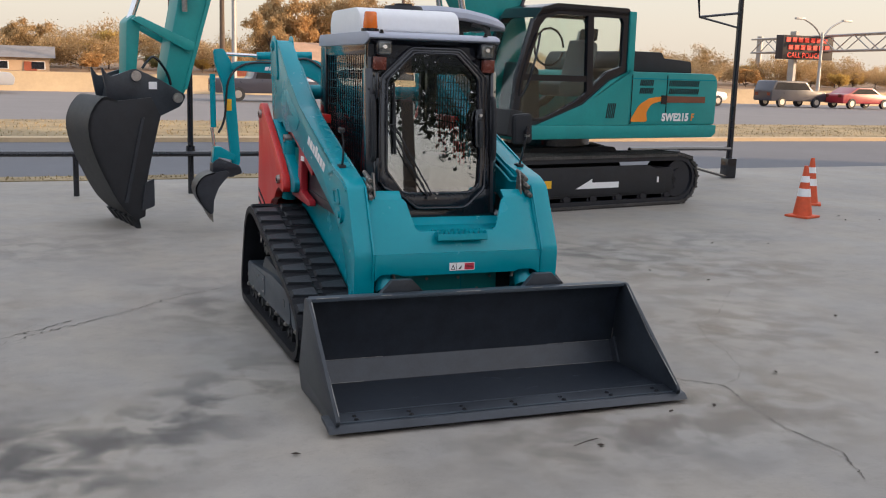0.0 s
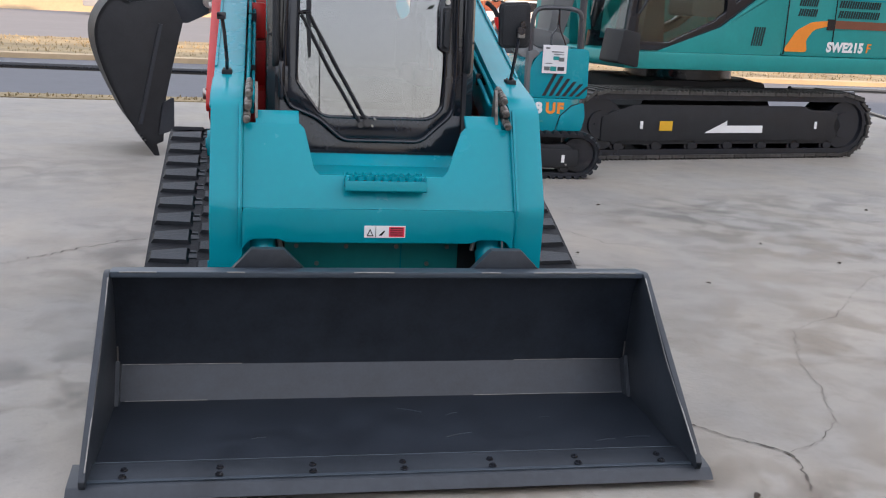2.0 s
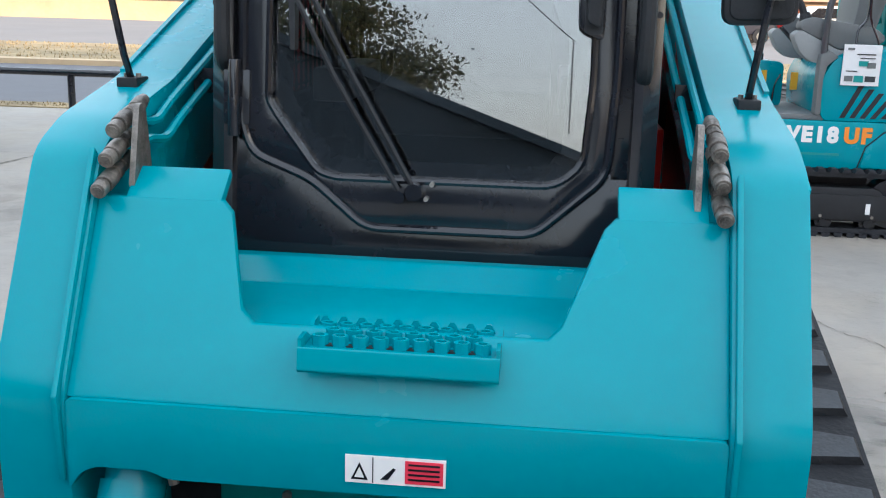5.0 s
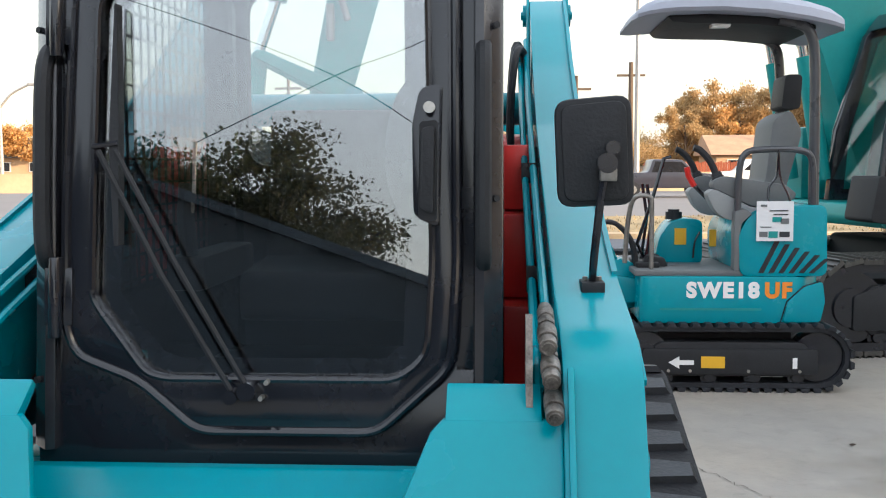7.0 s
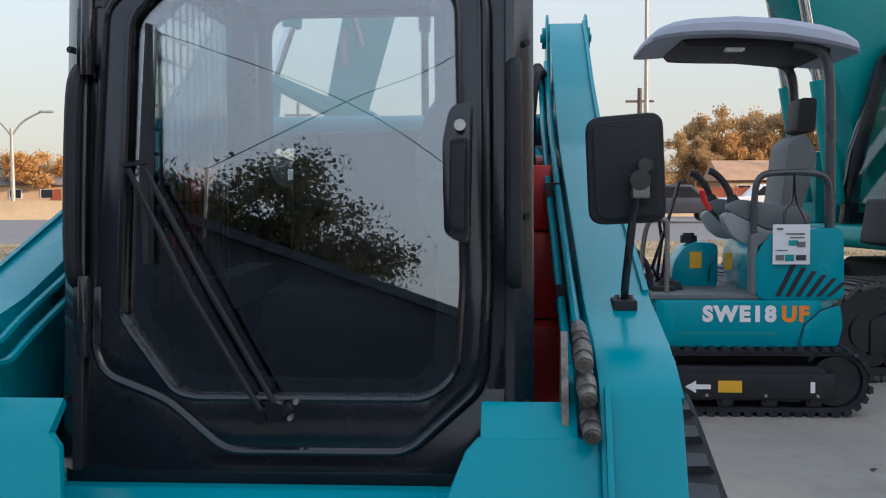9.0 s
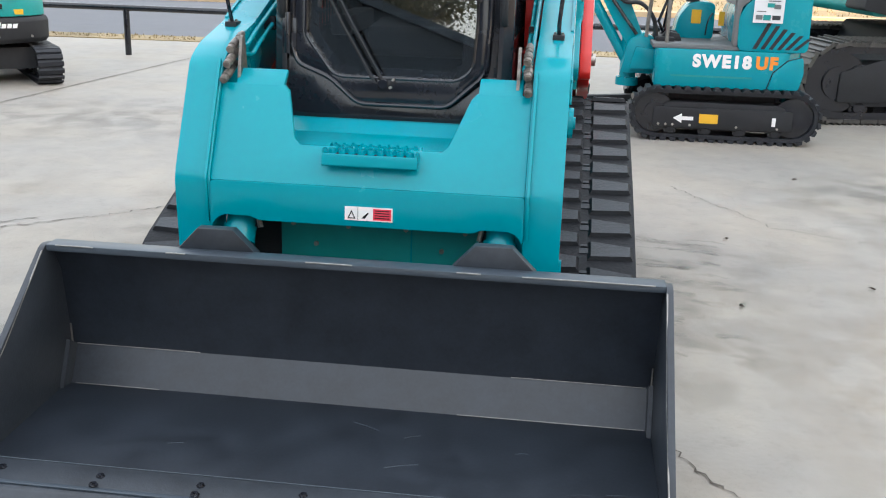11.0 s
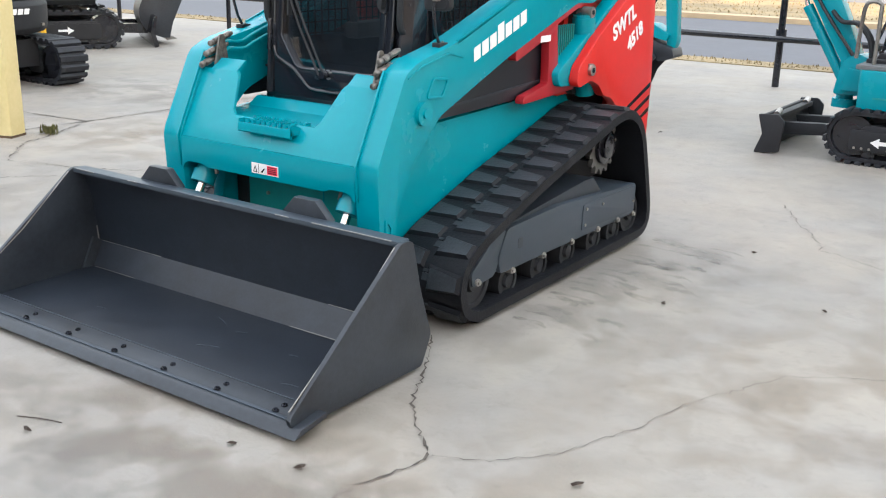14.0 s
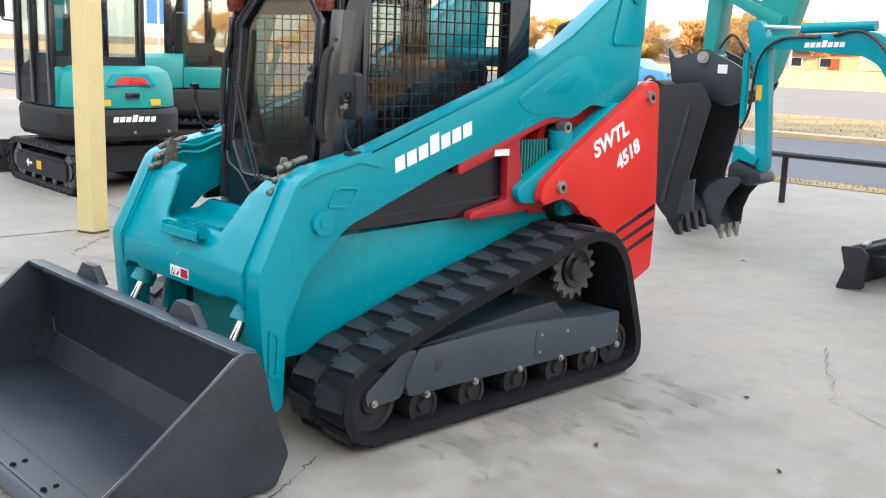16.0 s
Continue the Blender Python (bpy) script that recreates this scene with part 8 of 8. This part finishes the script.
T = [tree(6.2, 6.0, LEAF_ORANGE, 11, 14000, "bushy orange autumn tree beyond the highway", 0.0, 1.0, 0.072),
     tree(6.0, 6.6, LEAF_YELLOW, 12, 14000, "broad yellow autumn tree beyond the highway", 0.0, 1.0, 0.072),
     tree(5.6, 6.0, LEAF_GREEN, 13, 12000, "dense dark green tree beyond the highway", 0.0, 1.0, 0.072),
     tree(7.0, 6.2, LEAF_BROWN, 14, 20000, "tall brown tree with thinning leaves", 1.0, 1.1, 0.058)]
for t, (x, y) in zip(T, ((-15, 74), (2, 78), (-21, 76), (-4, 80))):
    t.matrix_basis = pose(x, y, 0.9) @ Matrix.Scale(0.45, 4)
trnd = random.Random(21)
spots = [(-60 + i * 3.4 + trnd.uniform(-1.4, 1.4), trnd.uniform(70, 94)) for i in range(54)] + [(-95 + i * 9, trnd.uniform(60, 80)) for i in range(5)]
for i, (x, y) in enumerate(spots):
    base = T[trnd.choice((0, 0, 0, 1, 1, 2, 3, 3))]
    sc = trnd.uniform(0.82, 1.28) * (1.15 if x < -28 else 0.40 if -13 < x < 9 else 0.56)
    copy_thing(base, pose(x, y + 0.06 * x, 0.9, 0, 0, trnd.uniform(0, 360)) @ Matrix.Diagonal((sc * 1.1, sc * 1.1, sc * trnd.uniform(0.85, 1.1), 1)))
shrub = tree(2.5, 5.2, LEAF_BROWN, 15, 11000, "low dry brown shrub beyond the highway", 0.0, 0.9, 0.062)
shrub.matrix_basis = pose(-9, 74, 0.8)
for i in range(38):
    x = -64 + i * 4.6 + trnd.uniform(-1.6, 1.6)
    sc = trnd.uniform(0.75, 1.25)
    copy_thing(shrub, pose(x, trnd.uniform(72, 86) + 0.06 * x, 0.8, 0, 0, trnd.uniform(0, 360)) @ Matrix.Diagonal((sc, sc, sc * trnd.uniform(0.7, 1.05), 1)))
for x, y, k, sc in ((14.2, 76, 3, 1.25), (16.5, 79, 3, 1.75), (18.5, 77, 0, 1.55), (21.0, 79, 3, 1.85), (23.5, 77, 3, 1.7), (26, 80, 0, 1.5), (10.0, 78, 2, 0.5), (7.5, 79, 0, 0.6)):
    copy_thing(T[k], pose(x, y, 1.1, 0, 0, trnd.uniform(0, 360)) @ Matrix.Diagonal((sc * 0.9, sc * 0.9, sc, 1)))
for i in range(14):
    x = -110 + i * 7 + trnd.uniform(-2, 2)
    copy_thing(T[trnd.choice((0, 1, 3))], pose(x, 45 + 0.5 * (x + 110) + trnd.uniform(-4, 4), 0.3, 0, 0, trnd.uniform(0, 360)) @ Matrix.Scale(0.75, 4))


# vehicles on the highway and by the houses
def vehicle(kind, paint, m, label):
    v = thing("car", label, "car", group="vehicles on the highway")
    if kind == "pickup":
        pts = [(-2.6, 0.4), (2.5, 0.4), (2.6, 0.75), (2.4, 1.0), (1.3, 1.08), (0.7, 1.65), (-0.6, 1.68), (-0.8, 1.1), (-2.6, 1.08)]
        win = [(1.15, 1.1), (0.65, 1.55), (-0.5, 1.58), (-0.65, 1.1)]
    elif kind == "suv":
        pts = [(-2.4, 0.4), (2.3, 0.4), (2.4, 0.8), (2.2, 1.05), (1.1, 1.12), (0.5, 1.72), (-2.1, 1.75), (-2.4, 1.1)]
        win = [(0.95, 1.15), (0.45, 1.62), (-1.95, 1.64), (-2.2, 1.15)]
    else:
        pts = [(-2.3, 0.35), (2.2, 0.35), (2.3, 0.65), (2.1, 0.88), (1.1, 0.98), (0.3, 1.42), (-1.0, 1.42), (-1.8, 1.0), (-2.3, 0.95)]
        win = [(0.95, 1.0), (0.25, 1.34), (-0.95, 1.34), (-1.6, 1.0)]
    part("body", prism(bm_new(), rounded(pts, 0.12), "y", -0.9, 0.9), CAR_PAINT[paint], v, bevel=0.05)
    for y in (-0.905, 0.895):
        w = part("side_window", prism(bm_new(), win, "y", y, y + 0.01), BLACK, v)
    for x in (-1.5, 1.5):
        for y in (-0.95, 0.72):
            ty = part("wheel", cyl(bm_new(), (x, y, 0.34), (x, y + 0.23, 0.34), 0.34, seg=18), RUBBER, v)
            part("rim", cyl(bm_new(), (x, y - 0.01, 0.34), (x, y + 0.24, 0.34), 0.19, seg=12), STEEL, ty)
    for y in (-0.75, 0.45):
        part("headlight", box(bm_new(), 2.3, 2.39, y, y + 0.3, 0.66, 0.8), LAMP_LENS, v)
        part("tail_light", box(bm_new(), -2.42 if kind == "suv" else -2.62 if kind == "pickup" else -2.32, -2.25, y, y + 0.3, 0.75, 0.95), RED_LENS, v)
    v.matrix_basis = m
    return v


vehicle("pickup", "dark", pose(7.6, 44, 0, 0, 0, 2), "dark pickup truck on the near highway lane")
vehicle("pickup", "silver", pose(-6.5, 50, 0, 0, 0, 3), "silver pickup truck on the highway")
vehicle("suv", "white", pose(13.5, 51, 0, 0, 0, 183), "white estate car on the highway")
vehicle("sedan", "red", pose(50, 50, 0, 0, 0, 3), "dark red saloon car on the highway")
vehicle("sedan", "white", pose(37, 51, 0, 0, 0, 3), "white saloon car on the highway")
vehicle("suv", "dark", pose(45, 51, 0, 0, 0, 3), "dark car on the highway")
vehicle("sedan", "blue", pose(-27, 38, 0, 0, 0, 3), "bright blue saloon car on the highway")
vehicle("sedan", "dark", pose(19.5, 63.5, 0.42, 0, 0, 183), "dark saloon parked before the tan house")
vehicle("sedan", "silver", pose(-14.8, 64.5, 0.5, 0, 0, 3), "grey saloon parked before a white house")

# ---- beside the lot, out of view: a hall added so its shade covers it ----
hall = thing("sales_hall", "plain tan stucco hall out of view, added to shade the lot", "building")
part("wall", box(bm_new(), 19, 34, -26, 3, 0, 8.5), TAN_WALL, hall)
part("parapet", box(bm_new(), 18.9, 34.1, -26.1, 3.1, 8.5, 9.0), ROOF_GREY, hall)

# unseen dark block, added so the door glass mirrors it instead of bright sky
MIRROR_DARK = mat("unseen_block_dark_green", (0.028, 0.034, 0.034), 0.6, 0.0, 0.15, 1)
mirror_block = thing("workshop", "dark gabled block out of view, added to darken the door glass", "building")
part("wall", box(bm_new(), -30, -13, -15, -7, 0, 6.2), MIRROR_DARK, mirror_block)
part("roof", prism(bm_new(), [(-30.4, 6.2), (-12.6, 6.2), (-21.5, 7.6)], "y", -15.4, -6.6), MIRROR_DARK, mirror_block)

# ---- behind the camera: shed, trees and cables that the door glass mirrors ----
sh = thing("shed", "dark sheet-metal shed with a low gabled roof", "shed")
part("wall", prism(bm_new(), [(-25, 0), (1.8, 0), (1.8, 1.1), (-9.2, 4.95), (-25, 1.1)], "y", -24, -14.2), SHED_DARK, sh)
part("roof", prism(bm_new(), [(-25.5, 0.98), (-25.5, 1.12), (-9.2, 5.12), (2.3, 1.08), (2.3, 0.94), (-9.2, 4.96)], "y", -24.3, -14.0), SHED_DARK, sh)
part("service_mast", cyl(bm_new(), (0.55, -14.1, 1.9), (0.55, -14.1, 3.28), 0.013, seg=8), GALV, sh)
part("service_mast", cyl(bm_new(), (-4.3, -14.1, 3.1), (-4.3, -14.1, 4.2), 0.03, seg=8), GALV, sh)
for x, h in ((-13.2, 9.4), (4.2, 9.6)):
    utility_pole(x, -13.4, h - 0.5, 0.13, BARK, "wooden utility pole beside the shed")
cable = part("cable", tube(bm_new(), curve_pts([(-13.2, -13.5, 9.3), (-7.0, -14.0, 7.0), (-2.15, -14.05, 5.2), (0.55, -14.1, 3.27)], 8), 0.009, 6), BLACK)
tagged(cable, "black overhead cable running down to the shed", "cable")
cable = part("cable", tube(bm_new(), curve_pts([(4.2, -13.5, 9.5), (0.0, -14.0, 6.2), (-2.15, -14.05, 5.2), (-4.3, -14.1, 4.18)], 8), 0.009, 6), BLACK)
tagged(cable, "black overhead cable running down to the shed", "cable")
# leaves and trunk coloured near black so the glass mirrors a dark silhouette
mt = tree(5.2, 3.8, LEAF_DARK, 31, 24000, "dark leafy tree beside the shed", 1.0, 0.50, 0.068, BLACK_MATT)
mt.matrix_basis = pose(-5.7, -25.6, 0) @ Matrix.Diagonal((1.6, 1.6, 1.14, 1))
copy_thing(mt, pose(7.5, -15.2, 0, 0, 0, 140) @ Matrix.Scale(1.1, 4))
copy_thing(mt, pose(-9.0, -26.2, 0, 0, 0, 70) @ Matrix.Diagonal((1.35, 1.35, 1.12, 1)))
